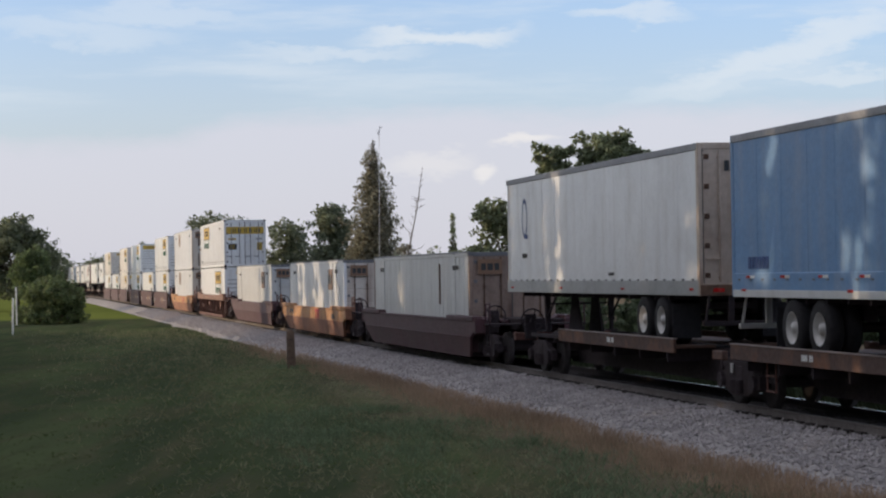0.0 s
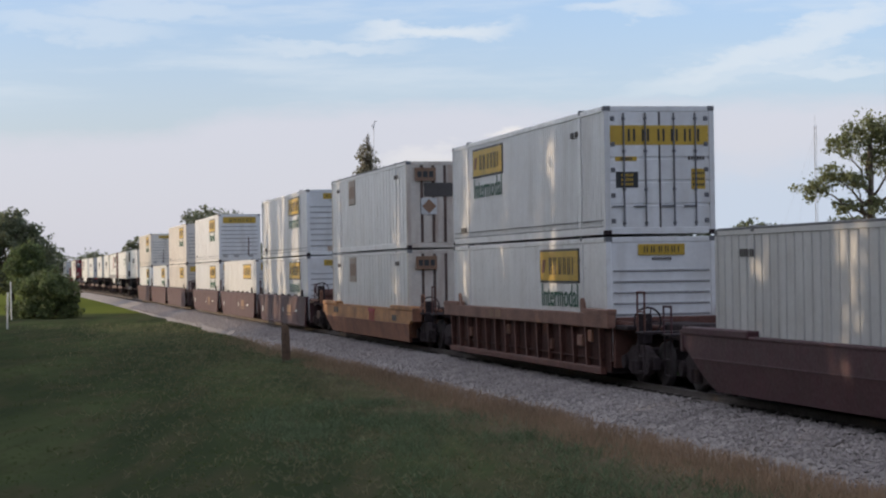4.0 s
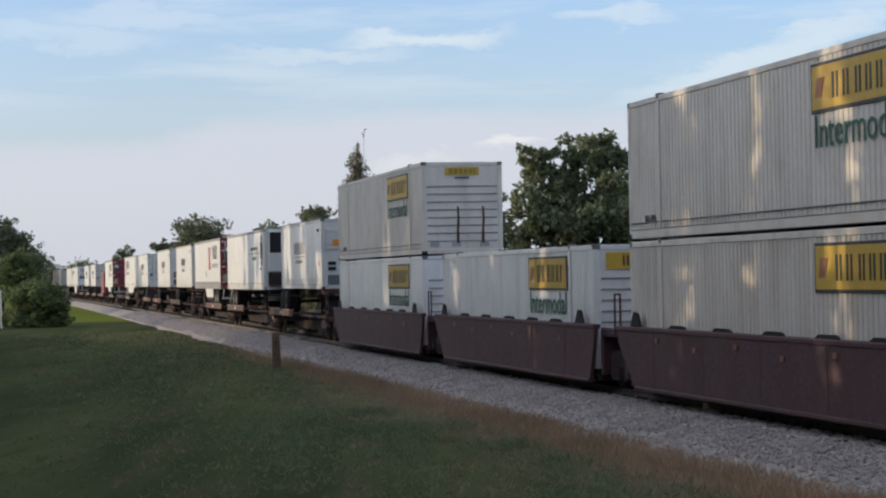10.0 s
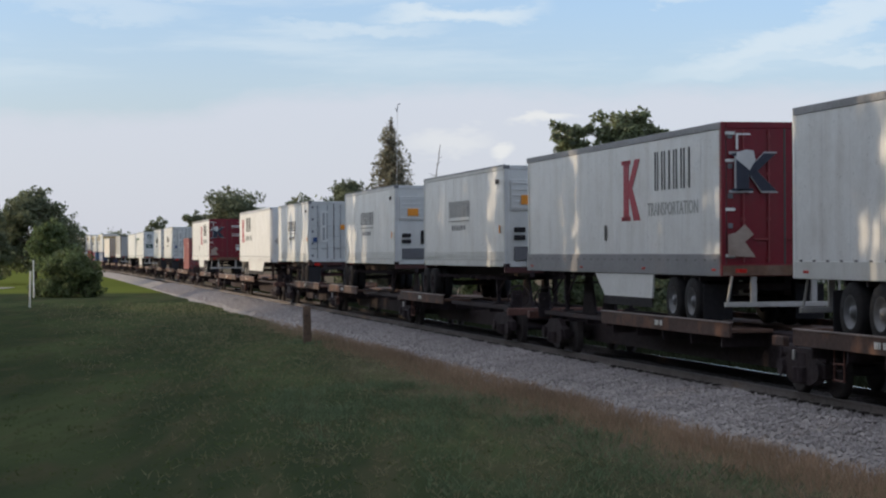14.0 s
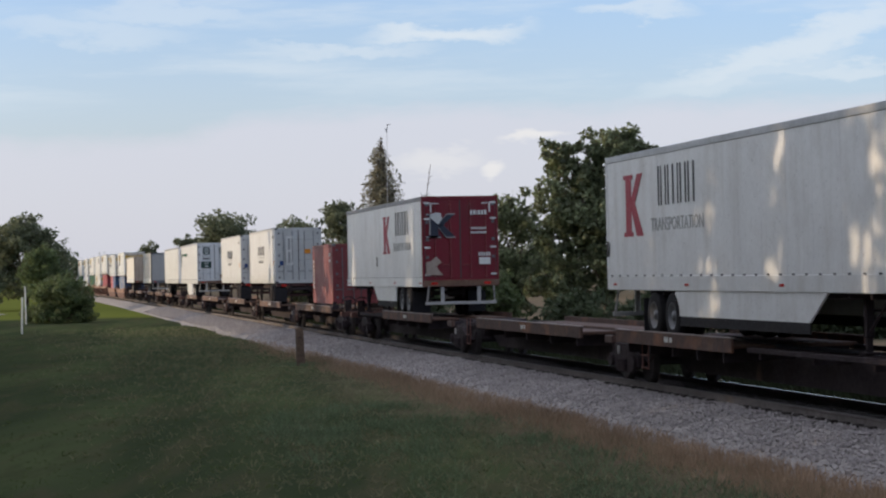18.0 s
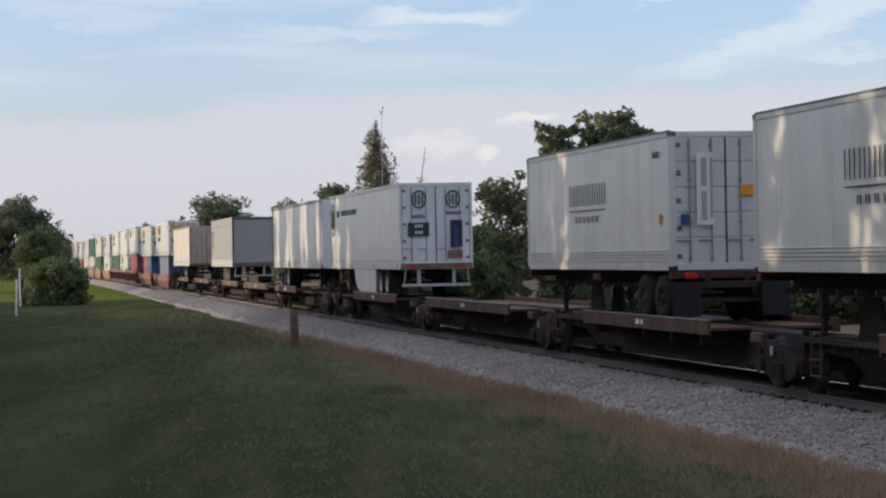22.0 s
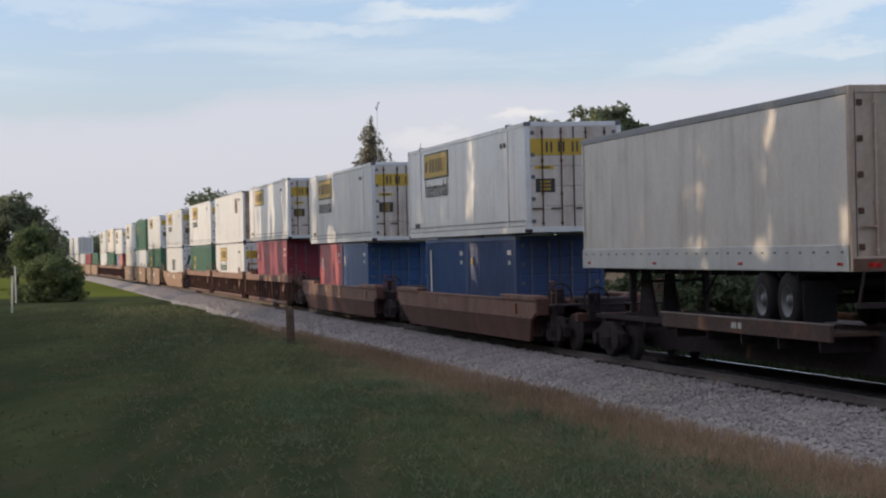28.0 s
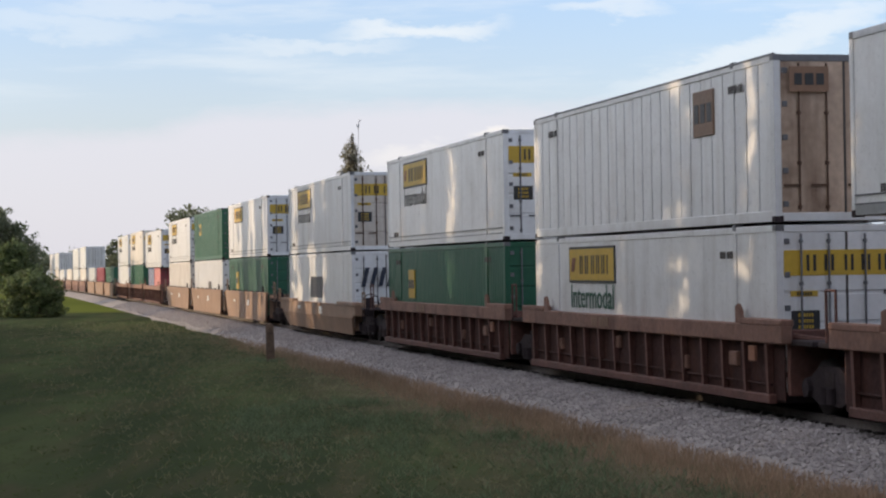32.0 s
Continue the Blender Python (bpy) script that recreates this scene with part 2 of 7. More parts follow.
BROWNDOOR = material("brown_rusted_door", (0.27, 0.20, 0.165), 0.65, grain=0.15, dirt=0.6, streak=0.7, dirt_color=(0.10, 0.055, 0.042))
RUSTY = material("rust_run_white_paint", (0.62, 0.57, 0.51), 0.5, grain=0.08, dirt=0.18, streak=0.75, dirt_color=(0.22, 0.10, 0.055))
GROOVE_R = material("rust_stained_groove", (0.12, 0.085, 0.075), 0.7, grain=0.25, dirt=0.6, streak=0.5, dirt_color=(0.10, 0.045, 0.03))
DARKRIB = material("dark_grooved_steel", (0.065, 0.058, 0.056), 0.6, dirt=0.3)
REDDOOR = material("crimson_door_paint", (0.17, 0.004, 0.016), 0.4, grain=0.07, dirt=0.12, streak=0.15)
ALU = material("dull_aluminium_rail", (0.44, 0.45, 0.47), 0.38, 0.7, grain=0.10, dirt=0.25)
ALU_D = material("weathered_dark_rail", (0.15, 0.155, 0.17), 0.5, 0.3, grain=0.12, dirt=0.25)
RAIL_G = material("grey_top_rail", (0.25, 0.255, 0.27), 0.5, 0.2, grain=0.12, dirt=0.25)
STEEL = material("grimy_steel", (0.042, 0.033, 0.037), 0.8, 0.0, grain=0.25, dirt=0.35, dirt_color=(0.045, 0.030, 0.022), bump=0.3, spec=0.15)
BLACK = material("black_paint", (0.026, 0.025, 0.028), 0.8, grain=0.15, spec=0.2)
MAROON = material("faded_maroon_car_paint", (0.070, 0.028, 0.036), 0.65, grain=0.18, dirt=0.40, streak=0.3, dirt_color=(0.075, 0.055, 0.05), bump=0.1)
ORANGE = material("weathered_orange_car_paint", (0.270, 0.122, 0.072), 0.65, grain=0.22, dirt=0.65, streak=0.5, dirt_color=(0.12, 0.056, 0.042), bump=0.1)
RUSTDARK = material("dark_brown_rusty_panel", (0.050, 0.024, 0.022), 0.8, grain=0.3, dirt=0.7, streak=0.6, dirt_color=(0.085, 0.036, 0.026), bump=0.3, spec=0.2)
RUST = material("rust_brown_car_paint", (0.125, 0.055, 0.044), 0.75, grain=0.25, dirt=0.7, streak=0.6, dirt_color=(0.065, 0.030, 0.024), bump=0.15)
TAN = material("tan_car_paint", (0.27, 0.17, 0.115), 0.65, grain=0.15, dirt=0.35, streak=0.3, dirt_color=(0.14, 0.085, 0.05), bump=0.1)
CHORD = material("faded_orange_brown_chord", (0.225, 0.122, 0.090), 0.7, grain=0.22, dirt=0.8, streak=0.35, dirt_color=(0.10, 0.046, 0.034), bump=0.1)
RUSTROD = material("brown_lock_rod_steel", (0.10, 0.055, 0.035), 0.7, 0.2, grain=0.2)
DECK = material("worn_orange_deck_steel", (0.095, 0.048, 0.032), 0.7, grain=0.22, dirt=0.5, dirt_color=(0.09, 0.05, 0.035), bump=0.2)
RUBBER = material("black_rubber", (0.020, 0.019, 0.021), 0.85, grain=0.2, dirt=0.3, dirt_color=(0.04, 0.035, 0.03), spec=0.2)
RIM = material("white_wheel_rim", (0.44, 0.43, 0.42), 0.45, 0.2, grain=0.10, dirt=0.3)
YELLOW = material("yellow_sign_panel", (0.56, 0.37, 0.045), 0.5, grain=0.06, dirt=0.2, streak=0.2)
INK = material("dark_sign_paint", (0.03, 0.032, 0.035), 0.5, grain=0.1)
INK_G = material("green_sign_paint", (0.012, 0.10, 0.06), 0.5, grain=0.1)
INK_R = material("red_sign_paint", (0.36, 0.016, 0.045), 0.5, grain=0.1)
INK_O = material("brown_sign_panel", (0.23, 0.135, 0.085), 0.5, grain=0.12, dirt=0.3)
SHIELD = material("dark_brown_shield_paint", (0.065, 0.034, 0.022), 0.5, grain=0.1)
INK_W = material("white_sign_paint", (0.72, 0.72, 0.70), 0.5, grain=0.08)
INK_B = material("blue_sign_paint", (0.02, 0.06, 0.20), 0.5, grain=0.08)
INK_N = material("navy_sign_paint", (0.022, 0.028, 0.05), 0.5, grain=0.1)
REDROD = material("dull_red_lock_rod", (0.20, 0.03, 0.035), 0.5, grain=0.1)
RIB_D = material("shade_grey_rib", (0.30, 0.30, 0.31), 0.6, grain=0.2, dirt=0.4)
SILL = material("rusted_rear_sill", (0.15, 0.085, 0.055), 0.7, grain=0.25, dirt=0.6, dirt_color=(0.35, 0.30, 0.26))
INK_S = material("pale_grey_lettering", (0.34, 0.35, 0.35), 0.5, grain=0.1)
TALLWEED = material("dark_tall_weed", (0.036, 0.046, 0.024), 0.8, grain=0.2, vary=0.3, island=True, spec=0.1, thin=0.3)
ALU_R = material("grey_lock_rod", (0.30, 0.31, 0.32), 0.45, 0.3, grain=0.1)
TANDOOR = material("rust_stained_tan_door", (0.50, 0.41, 0.335), 0.55, grain=0.12, dirt=0.5, streak=0.75, dirt_color=(0.22, 0.11, 0.06))
ORANGE_L = material("faded_yellow_orange_band", (0.46, 0.235, 0.095), 0.65, grain=0.22, dirt=0.8, streak=0.45, dirt_color=(0.17, 0.075, 0.048), bump=0.1)
DECKEDGE = material("dull_orange_deck_edge", (0.075, 0.042, 0.034), 0.75, grain=0.25, dirt=0.85, dirt_color=(0.27, 0.115, 0.055))
LIP = material("sky_glint_worn_lip", (0.30, 0.25, 0.23), 0.5, 0.3, grain=0.25, dirt=0.4)
INK_DG = material("dark_green_notice", (0.012, 0.050, 0.042), 0.5, grain=0.1)
LABELO = material("orange_label", (0.75, 0.28, 0.02), 0.5)
REDLAMP = material("red_reflector", (0.50, 0.02, 0.015), 0.25)
RAILHEAD = material("worn_rail_steel", (0.60, 0.59, 0.58), 0.16, 0.9, grain=0.08)
RAILRUST = material("rusty_rail_side", (0.044, 0.037, 0.039), 0.85, grain=0.2)
TIE = material("creosoted_timber", (0.034, 0.028, 0.026), 0.9, grain=0.3, bump=0.5)
BALLAST = material("grey_limestone_ballast", (0.39, 0.362, 0.362), 0.9, grain=0.15, vary=0.21, island=True, bump=0.3)
# ballast colour lowered for the shade under the train
BALDARK = material("under_train_shade_ballast", (0.10, 0.094, 0.098), 0.9, grain=0.2, vary=0.3, island=True, bump=0.3, spec=0.1)
RAILDUST = material("dusty_rail_side", (0.175, 0.158, 0.152), 0.9, grain=0.2, dirt=0.35, dirt_color=(0.09, 0.07, 0.06), spec=0.1)
RAILSHADE = material("shaded_rail_steel", (0.11, 0.10, 0.10), 0.5, 0.6, grain=0.15)
DULLRED = material("dull_red_chassis_paint", (0.060, 0.018, 0.018), 0.7, grain=0.2, dirt=0.4, dirt_color=(0.03, 0.025, 0.022))
WEED_B = material("blue_green_weed_leaf", (0.18, 0.235, 0.14), 0.75, grain=0.2, vary=0.25, island=True, spec=0.0, thin=0.4)
BALBED = material("ballast_bed", (0.33, 0.305, 0.295), 0.95, grain=0.30, grain_scale=14.0, dirt=0.3, dirt_color=(0.13, 0.12, 0.11), bump=1.0, bump_scale=22.0)
GRASSBLADE = material("lawn_grass_blade", (0.114, 0.146, 0.060), 0.9, grain=0.2, grain_scale=1.0, vary=0.12, island=True, spec=0.0, thin=0.4)
DRYBLADE = material("dry_brown_grass_blade", (0.40, 0.295, 0.21), 0.8, grain=0.25, grain_scale=1.0, vary=0.16, island=True, spec=0.0, thin=0.4)
WEED = material("roadside_weed_leaf", (0.30, 0.285, 0.18), 0.7, grain=0.2, vary=0.15, island=True, spec=0.0, thin=0.4)
BARK = material("grey_brown_bark", (0.13, 0.10, 0.075), 0.9, grain=0.3, bump=0.8, bump_scale=12.0)
POSTWOOD = material("weathered_dark_post_wood", (0.17, 0.115, 0.085), 0.9, grain=0.3, bump=0.6)
PIPE = material("white_plastic_pipe", (0.70, 0.70, 0.68), 0.4, grain=0.05)
LEAF = material("oak_leaf", (0.185, 0.215, 0.115), 0.6, grain=0.2, vary=0.55, island=True, thin=0.35)
LEAF_D = material("dark_evergreen_leaf", (0.15, 0.172, 0.105), 0.65, grain=0.2, vary=0.40, island=True, thin=0.5)
LEAF_L = material("light_shrub_leaf", (0.125, 0.165, 0.072), 0.6, grain=0.2, vary=0.45, island=True, thin=0.5)
LEAF_H = material("dull_hedge_leaf", (0.085, 0.112, 0.058), 0.65, grain=0.2, vary=0.40, island=True, thin=0.4)
LEAF_F = material("faded_cypress_needles", (0.215, 0.205, 0.145), 0.7, grain=0.2, vary=0.40, island=True, thin=0.5)
LEAF_P = material("pale_pine_needles", (0.22, 0.24, 0.12), 0.7, grain=0.2, vary=0.40, island=True, thin=0.5)
ROOFING = material("grey_metal_roofing", (0.38, 0.40, 0.42), 0.5, 0.3)
SIDING = material("white_siding", (0.62, 0.62, 0.60), 0.6, grain=0.06, dirt=0.2)
GALV = material("galvanised_mast_steel", (0.42, 0.43, 0.45), 0.5, 0.5)

# ---- mesh tools ----
class Mesh:
    """Gathers pieces of one part; boxes have small chamfers."""

    def __init__(self):
        self.v, self.f = [], []

    def add(self, verts, faces):
        k = len(self.v)
        self.v += [tuple(p) for p in verts]
        self.f += [tuple(k + i for i in q) for q in faces]
        return self

    def box(self, lo, hi, c=0.012):
        ctr = [(a + b) / 2 for a, b in zip(lo, hi)]
        c = min([c] + [abs(b - a) * 0.3 for a, b in zip(lo, hi)])
        idx, verts, faces = {}, [], []
        for s in range(8):
            sg = [(s >> k) & 1 for k in range(3)]
            for k in range(3):
                idx[s, k] = len(verts)
                verts.append([(hi[a] if sg[a] else lo[a]) - (0 if a == k else (c if sg[a] else -c)) for a in range(3)])
        for k in range(3):
            a, b = (k + 1) % 3, (k + 2) % 3
            for sk in (0, 1):
                faces.append([idx[(sk << k) | (p << a) | (q << b), k] for p, q in ((0, 0), (1, 0), (1, 1), (0, 1))])
            for sa in (0, 1):
                for sb in (0, 1):
                    p0, p1 = (sa << a) | (sb << b), (sa << a) | (sb << b) | (1 << k)
                    faces.append([idx[p0, a], idx[p0, b], idx[p1, b], idx[p1, a]])
        faces += [[idx[s, 0], idx[s, 1], idx[s, 2]] for s in range(8)]
        good = []
        for q in faces:
            p = [Vector(verts[i]) for i in q]
            nrm = (p[1] - p[0]).cross(p[2] - p[0])
            mid = sum(p, Vector()) / len(p) - Vector(ctr)
            good.append(q if nrm.dot(mid) > 0 else q[::-1])
        return self.add(verts, good)

    def cyl(self, a, b, r, n=12, r2=None, caps=True):
        a, b = Vector(a), Vector(b)
        d = (b - a).normalized()
        u = d.orthogonal().normalized()
        w = d.cross(u)
        r2 = r if r2 is None else r2
        vs = [a + (u * math.cos(t) + w * math.sin(t)) * r for t in [2 * math.pi * i / n for i in range(n)]]
        vs += [b + (u * math.cos(t) + w * math.sin(t)) * r2 for t in [2 * math.pi * i / n for i in range(n)]]
        fs = [(i, (i + 1) % n, n + (i + 1) % n, n + i) for i in range(n)]
        if caps:
            fs += [tuple(range(n))[::-1], tuple(range(n, 2 * n))]
        return self.add(vs, fs)

    def prism(self, pts, y0, y1):
        """An x-z outline, counter-clockwise seen from -y, drawn out from y0 to y1."""
        k = len(pts)
        vs = [(x, y0, z) for x, z in pts] + [(x, y1, z) for x, z in pts]
        fs = [tuple(range(k)), tuple(range(k, 2 * k))[::-1]] + [(i, k + i, k + (i + 1) % k, (i + 1) % k) for i in range(k)]
        return self.add(vs, fs)

    def lathe(self, prof, axis_at, n=20):
        """Rings of (y, r) about an axis along y through axis_at."""
        x0, y0, z0 = axis_at
        vs, fs = [], []
        for y, r in prof:
            vs += [(x0 + r * math.cos(2 * math.pi * i / n), y0 + y, z0 + r * math.sin(2 * math.pi * i / n)) for i in range(n)]
        for j in range(len(prof) - 1):
            fs += [(j * n + i, j * n + (i + 1) % n, (j + 1) * n + (i + 1) % n, (j + 1) * n + i) for i in range(n)]
        return self.add(vs, fs)

    def done(self, name, smooth=False):
        me = bpy.data.meshes.new(name)
        me.from_pydata(self.v, [], self.f)
        me.update()
        if smooth:
            me.shade_smooth()
        return me


MESHES = {}


def cached(key, make):
    """Alike parts share one mesh."""
    if key not in MESHES:
        MESHES[key] = make()
    return MESHES[key]


def part(name, mesh, mat, parent, label="", at=None, kind=""):
    """One mesh object under a thing or a part."""
    if isinstance(mesh, Mesh):
        mesh = mesh.done(name)
    ob = new(name, mesh)
    if not mesh.materials:
        mesh.materials.append(mat)
    if mesh.materials[0] is not mat:
        ob.material_slots[0].link = "OBJECT"
        ob.material_slots[0].material = mat
    if parent is not None:
        ob.parent = parent
    if at is not None:
        ob.matrix_basis = Matrix.Translation(at) if not isinstance(at, Matrix) else at
    if not kind and (name.endswith("_writing") or name in ("lettering", "marking", "floor_framing", "rivet_strip")):
        kind = "stuff"
    return tagged(ob, label, "", "", kind)


def thing(name, label, category, group="", kind=""):
    return tagged(new(name), label, category, group, kind)


def boxmesh(lo, hi, c=0.012):
    return cached(("box", tuple(round(x, 3) for x in (*lo, *hi)), c), lambda: Mesh().box(lo, hi, c).done("box"))


def words(text, size, extrude=0.004):
    """A word in the built-in font as a mesh, reading along +x, upright in z, facing -y."""
    def make():
        cu = bpy.data.curves.new("words", "FONT")
        cu.body, cu.size, cu.extrude = text, size, extrude
        cu.align_x, cu.align_y, cu.resolution_u = "CENTER", "CENTER", 2
        ob = bpy.data.objects.new("words", cu)
        scene.collection.objects.link(ob)
        bpy.context.view_layer.update()
        me = bpy.data.meshes.new_from_object(ob)
        bpy.data.objects.remove(ob)
        me.materials.clear()
        me.transform(pose(0, 0, 0, 90, 0, 0))
        return me
    return cached(("words", text, size), make)


def bars(widths, h, gap=0.25, t=0.008):
    """A line of writing as upright bars, middle at the origin, facing -y. widths in units of h; negative: a space."""
    def make():
        m = Mesh()
        total = sum(abs(w) for w in widths) * h + gap * h * (len(widths) - 1)
        x = -total / 2
        for w in widths:
            if w > 0:
                m.box((x, -t, -h / 2), (x + w * h, 0, h / 2), 0.003)
            x += abs(w) * h + gap * h
        return m.done("bars")
    return cached(("bars", tuple(widths), h, gap), make)


# ---- containers and trailers: x ahead, y away from the camera's side, z up ----
def wall_mesh(key, length, z0, z1, style, y_out):
    """One side wall; style gives its ribs. It faces -y at y = -y_out and is mirrored for the other side."""
    def make():
        a, b = -length / 2, length / 2
        xs = [(a, 0.0)]
        if style == "smooth":       # flat sheets with narrow raised laps
            n = max(2, round(length / 1.22))
            for i in range(1, n):
                x = a + i * (b - a) / n
                xs += [(x - 0.022, 0.0), (x - 0.018, -0.004), (x + 0.018, -0.004), (x + 0.022, 0.0)]
        else:
            pitch, flat, depth = {"fine": (0.200, 0.62, 0.018), "post": (0.61, 0.90, 0.03), "bold": (0.61, 0.80, 0.035), "wide": (0.40, 0.80, 0.028), "iso": (0.278, 0.5, 0.036)}[style]
            n = max(2, round((b - a) / pitch))
            w = (b - a) / n
            s = w * (1 - flat) * (0.5 if style == "iso" else 0.2)
            g = w * (1 - flat) - 2 * s if style != "iso" else w * 0.25
            for i in range(n):
                x = a + (i + 1) * w
                xs += [(x - g - 2 * s, 0.0), (x - g - s, depth), (x - s, depth), (x, 0.0)]
        xs.append((b, 0.0))
        ring = [(x, -y_out + d) for x, d in xs] + [(b, -y_out + 0.06), (a, -y_out + 0.06)]
        k = len(ring)
        vs = [(x, y, z0) for x, y in ring] + [(x, y, z1) for x, y in ring]
        return Mesh().add(vs, [(i, (i + 1) % k, k + (i + 1) % k, k + i) for i in range(k)]).done("side_wall")
    return cached(("wall", key, length, z0, z1, style), make)


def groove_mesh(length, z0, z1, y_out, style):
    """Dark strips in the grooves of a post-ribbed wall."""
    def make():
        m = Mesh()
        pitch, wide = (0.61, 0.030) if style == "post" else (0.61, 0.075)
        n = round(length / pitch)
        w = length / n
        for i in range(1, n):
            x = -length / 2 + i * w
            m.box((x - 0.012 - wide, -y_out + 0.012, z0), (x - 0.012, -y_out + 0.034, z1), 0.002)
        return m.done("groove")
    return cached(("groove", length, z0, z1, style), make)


TURNED = Matrix.Rotation(math.pi, 4, "Z")


FAR_BACK = [False]      # the last cars never come near: their doors need no hinges


def doors(parent, x, w, z0, z1, mat, rod_mat, key, sign=1, hinge_mat=None):
    """Two door leaves at the end x, facing sign * x, each with lock rods, hinges and a lap strip."""
    plain = mat in (RUSTW, TANDOOR, REDDOOR, BROWNDOOR) or key[0] == "t"
    for yy in (-w / 2 + 0.012, 0.0, w / 2 - 0.012):
        part("door_gasket", boxmesh((-0.02, yy - 0.022, z0), (0.030 if yy else 0.042, yy + 0.022, z1), 0.004), DARKRIB, parent, "dark rubber gasket", at=(x, 0, 0) if sign > 0 else Matrix.Translation((x, 0, 0)) @ TURNED)
    for side in (-1, 1):
        ya, yb = (side * 0.012, side * (w / 2 - 0.03))
        lo, hi = min(ya, yb), max(ya, yb)

        def make():
            return rib_panel(-0.03, 0.036, lo, hi, z0, z1, 1 if plain else 5, 0.86, 0.02, False)
        d = part("door", cached(("door", key, side, w, z0, z1, plain), make), mat, parent, at=(x, 0, 0) if sign > 0 else Matrix.Translation((x, 0, 0)) @ TURNED)
        for q in (0.28, 0.72):
            yr = lo + (hi - lo) * q

            def rod():
                m = Mesh().cyl((0.062, yr, z0 + 0.03), (0.062, yr, z1 - 0.03), 0.019, 8)
                for zz in (0.04, 0.33, 0.66, 0.94):
                    m.box((0.03, yr - 0.035, z0 + (z1 - z0) * zz - 0.03), (0.075, yr + 0.035, z0 + (z1 - z0) * zz + 0.03), 0.006)
                m.box((0.06, yr - 0.30, z0 + 0.46), (0.085, yr + 0.02, z0 + 0.50), 0.006)
                return m.done("lock_rod")
            part("lock_rod", cached(("rod", round(yr, 3), z0, z1), rod), rod_mat, d)
        for zz in () if FAR_BACK[0] else (0.06, 0.28, 0.50, 0.72, 0.94):
            zc = z0 + (z1 - z0) * zz
            he = side * (w / 2 - 0.05)
            part("hinge", boxmesh((0.02, min(he, he + side * 0.06 - side * 0.16), zc - 0.05), (0.058, max(he, he + side * 0.06 - side * 0.16), zc + 0.05), 0.008), hinge_mat or rod_mat, d)


def container(name, label, length, style, mat, end="nose", group="", h=2.90, w=2.59, end_mat=None, post_mat=None, rail_mat=None, roof_mat=None, logo=None, straps=(), rusty=False):
    """A shipping container, its middle over the origin, floor at z = 0. end: what closes its leading end."""
    t = thing(name, label, "container", group)
    end_mat, post_mat, rail_mat = end_mat or mat, post_mat or mat, rail_mat or mat
    e, y = length / 2, w / 2
    wm = wall_mesh("c", length - 0.30, 0.20, h - 0.12, style, y - 0.02)
    for turn in (None, TURNED):
        part("side_panel", wm, mat, t, at=turn)
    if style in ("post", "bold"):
        part("groove_lining", groove_mesh(length - 0.30, 0.20, h - 0.12, y - 0.02, style), DARKRIB, t, "dark strips along the grooves", kind="stuff")
    part("roof", cached(("roof", length, w, h), lambda: ribbed_roof(length, w, h)), roof_mat or mat, t)
    part("floor", boxmesh((-e + 0.1, -y + 0.06, 0.06), (e - 0.1, y - 0.06, 0.17)), STEEL, t)
    for s in (-1, 1):
        part("top_rail", boxmesh((-e + 0.12, min(s * y, s * (y - 0.09)), h - 0.125), (e - 0.12, max(s * y, s * (y - 0.09)), h - 0.004)), rail_mat, t)
        part("bottom_rail", boxmesh((-e + 0.12, min(s * y, s * (y - 0.09)), 0.02), (e - 0.12, max(s * y, s * (y - 0.09)), 0.21)), rail_mat, t)
        for f in (-1, 1):
            part("corner_post", boxmesh((min(f * e, f * (e - 0.15)), min(s * y, s * (y - 0.13)), 0.10), (max(f * e, f * (e - 0.15)), max(s * y, s * (y - 0.13)), h - 0.10)), post_mat, t)
            for zc in (0.0, h - 0.118):
                part("corner_casting", casting(f, s, e, y, zc), STEEL if zc == 0.0 else ALU_D, t)
            if length > 13:
                part("lifting_casting", casting(f, s, 6.1, y + 0.004, h - 0.075), ALU_D, t)
                part("lifting_post", boxmesh((f * 6.02 - 0.08, min(s * (y - 0.025), s * (y + 0.006)), 0.10), (f * 6.02 + 0.08, max(s * (y - 0.025), s * (y + 0.006)), h - 0.12)), rail_mat, t)
    # the leading end, and a plain trailing end
    part("end_panel", boxmesh((-e + 0.01, -y + 0.12, 0.02), (-e + 0.07, y - 0.12, h - 0.01)), mat, t)
    ends = ((1, end),)
    for f, kind in ends:
        part("end_header", boxmesh((e - 0.10, -y + 0.13, h - 0.13), (e - 0.004, y - 0.13, h - 0.006)), ALU_D if style in ("post", "wide") else post_mat, t)
        part("end_sill", boxmesh((e - 0.10, -y + 0.13, 0.02), (e - 0.004, y - 0.13, 0.17)), post_mat, t)
        if kind == "door":
            doors(t, f * (e - 0.05), w - 0.2, 0.16, h - 0.13, end_mat, RUSTROD if end_mat in (RUSTW, RUSTY, BROWNDOOR) else ALU_R if end_mat is REEFER else ALU_D, "c", f, ALU_D)
        elif kind == "ribs":
            part("end_panel", cached(("eribs", e, y, h), lambda: rib_panel(e - 0.11, e - 0.012, -y + 0.12, y - 0.12, 0.18, h - 0.12, 6, 0.70, 0.05, True)), end_mat, t)
            for k in range(1, 6):
                part("end_groove", boxmesh((e - 0.062, -0.085, 0.20), (e - 0.048, 0.085, h - 0.14), 0.002), GROOVE_R, t, "dark rust-stained groove", at=(0, -y + 0.12 + k * (2 * y - 0.24) / 6, 0))
        else:
            part("end_panel", boxmesh((e - 0.10, -y + 0.12, 0.16), (e - 0.02, y - 0.12, h - 0.12), 0.006), end_mat, t)
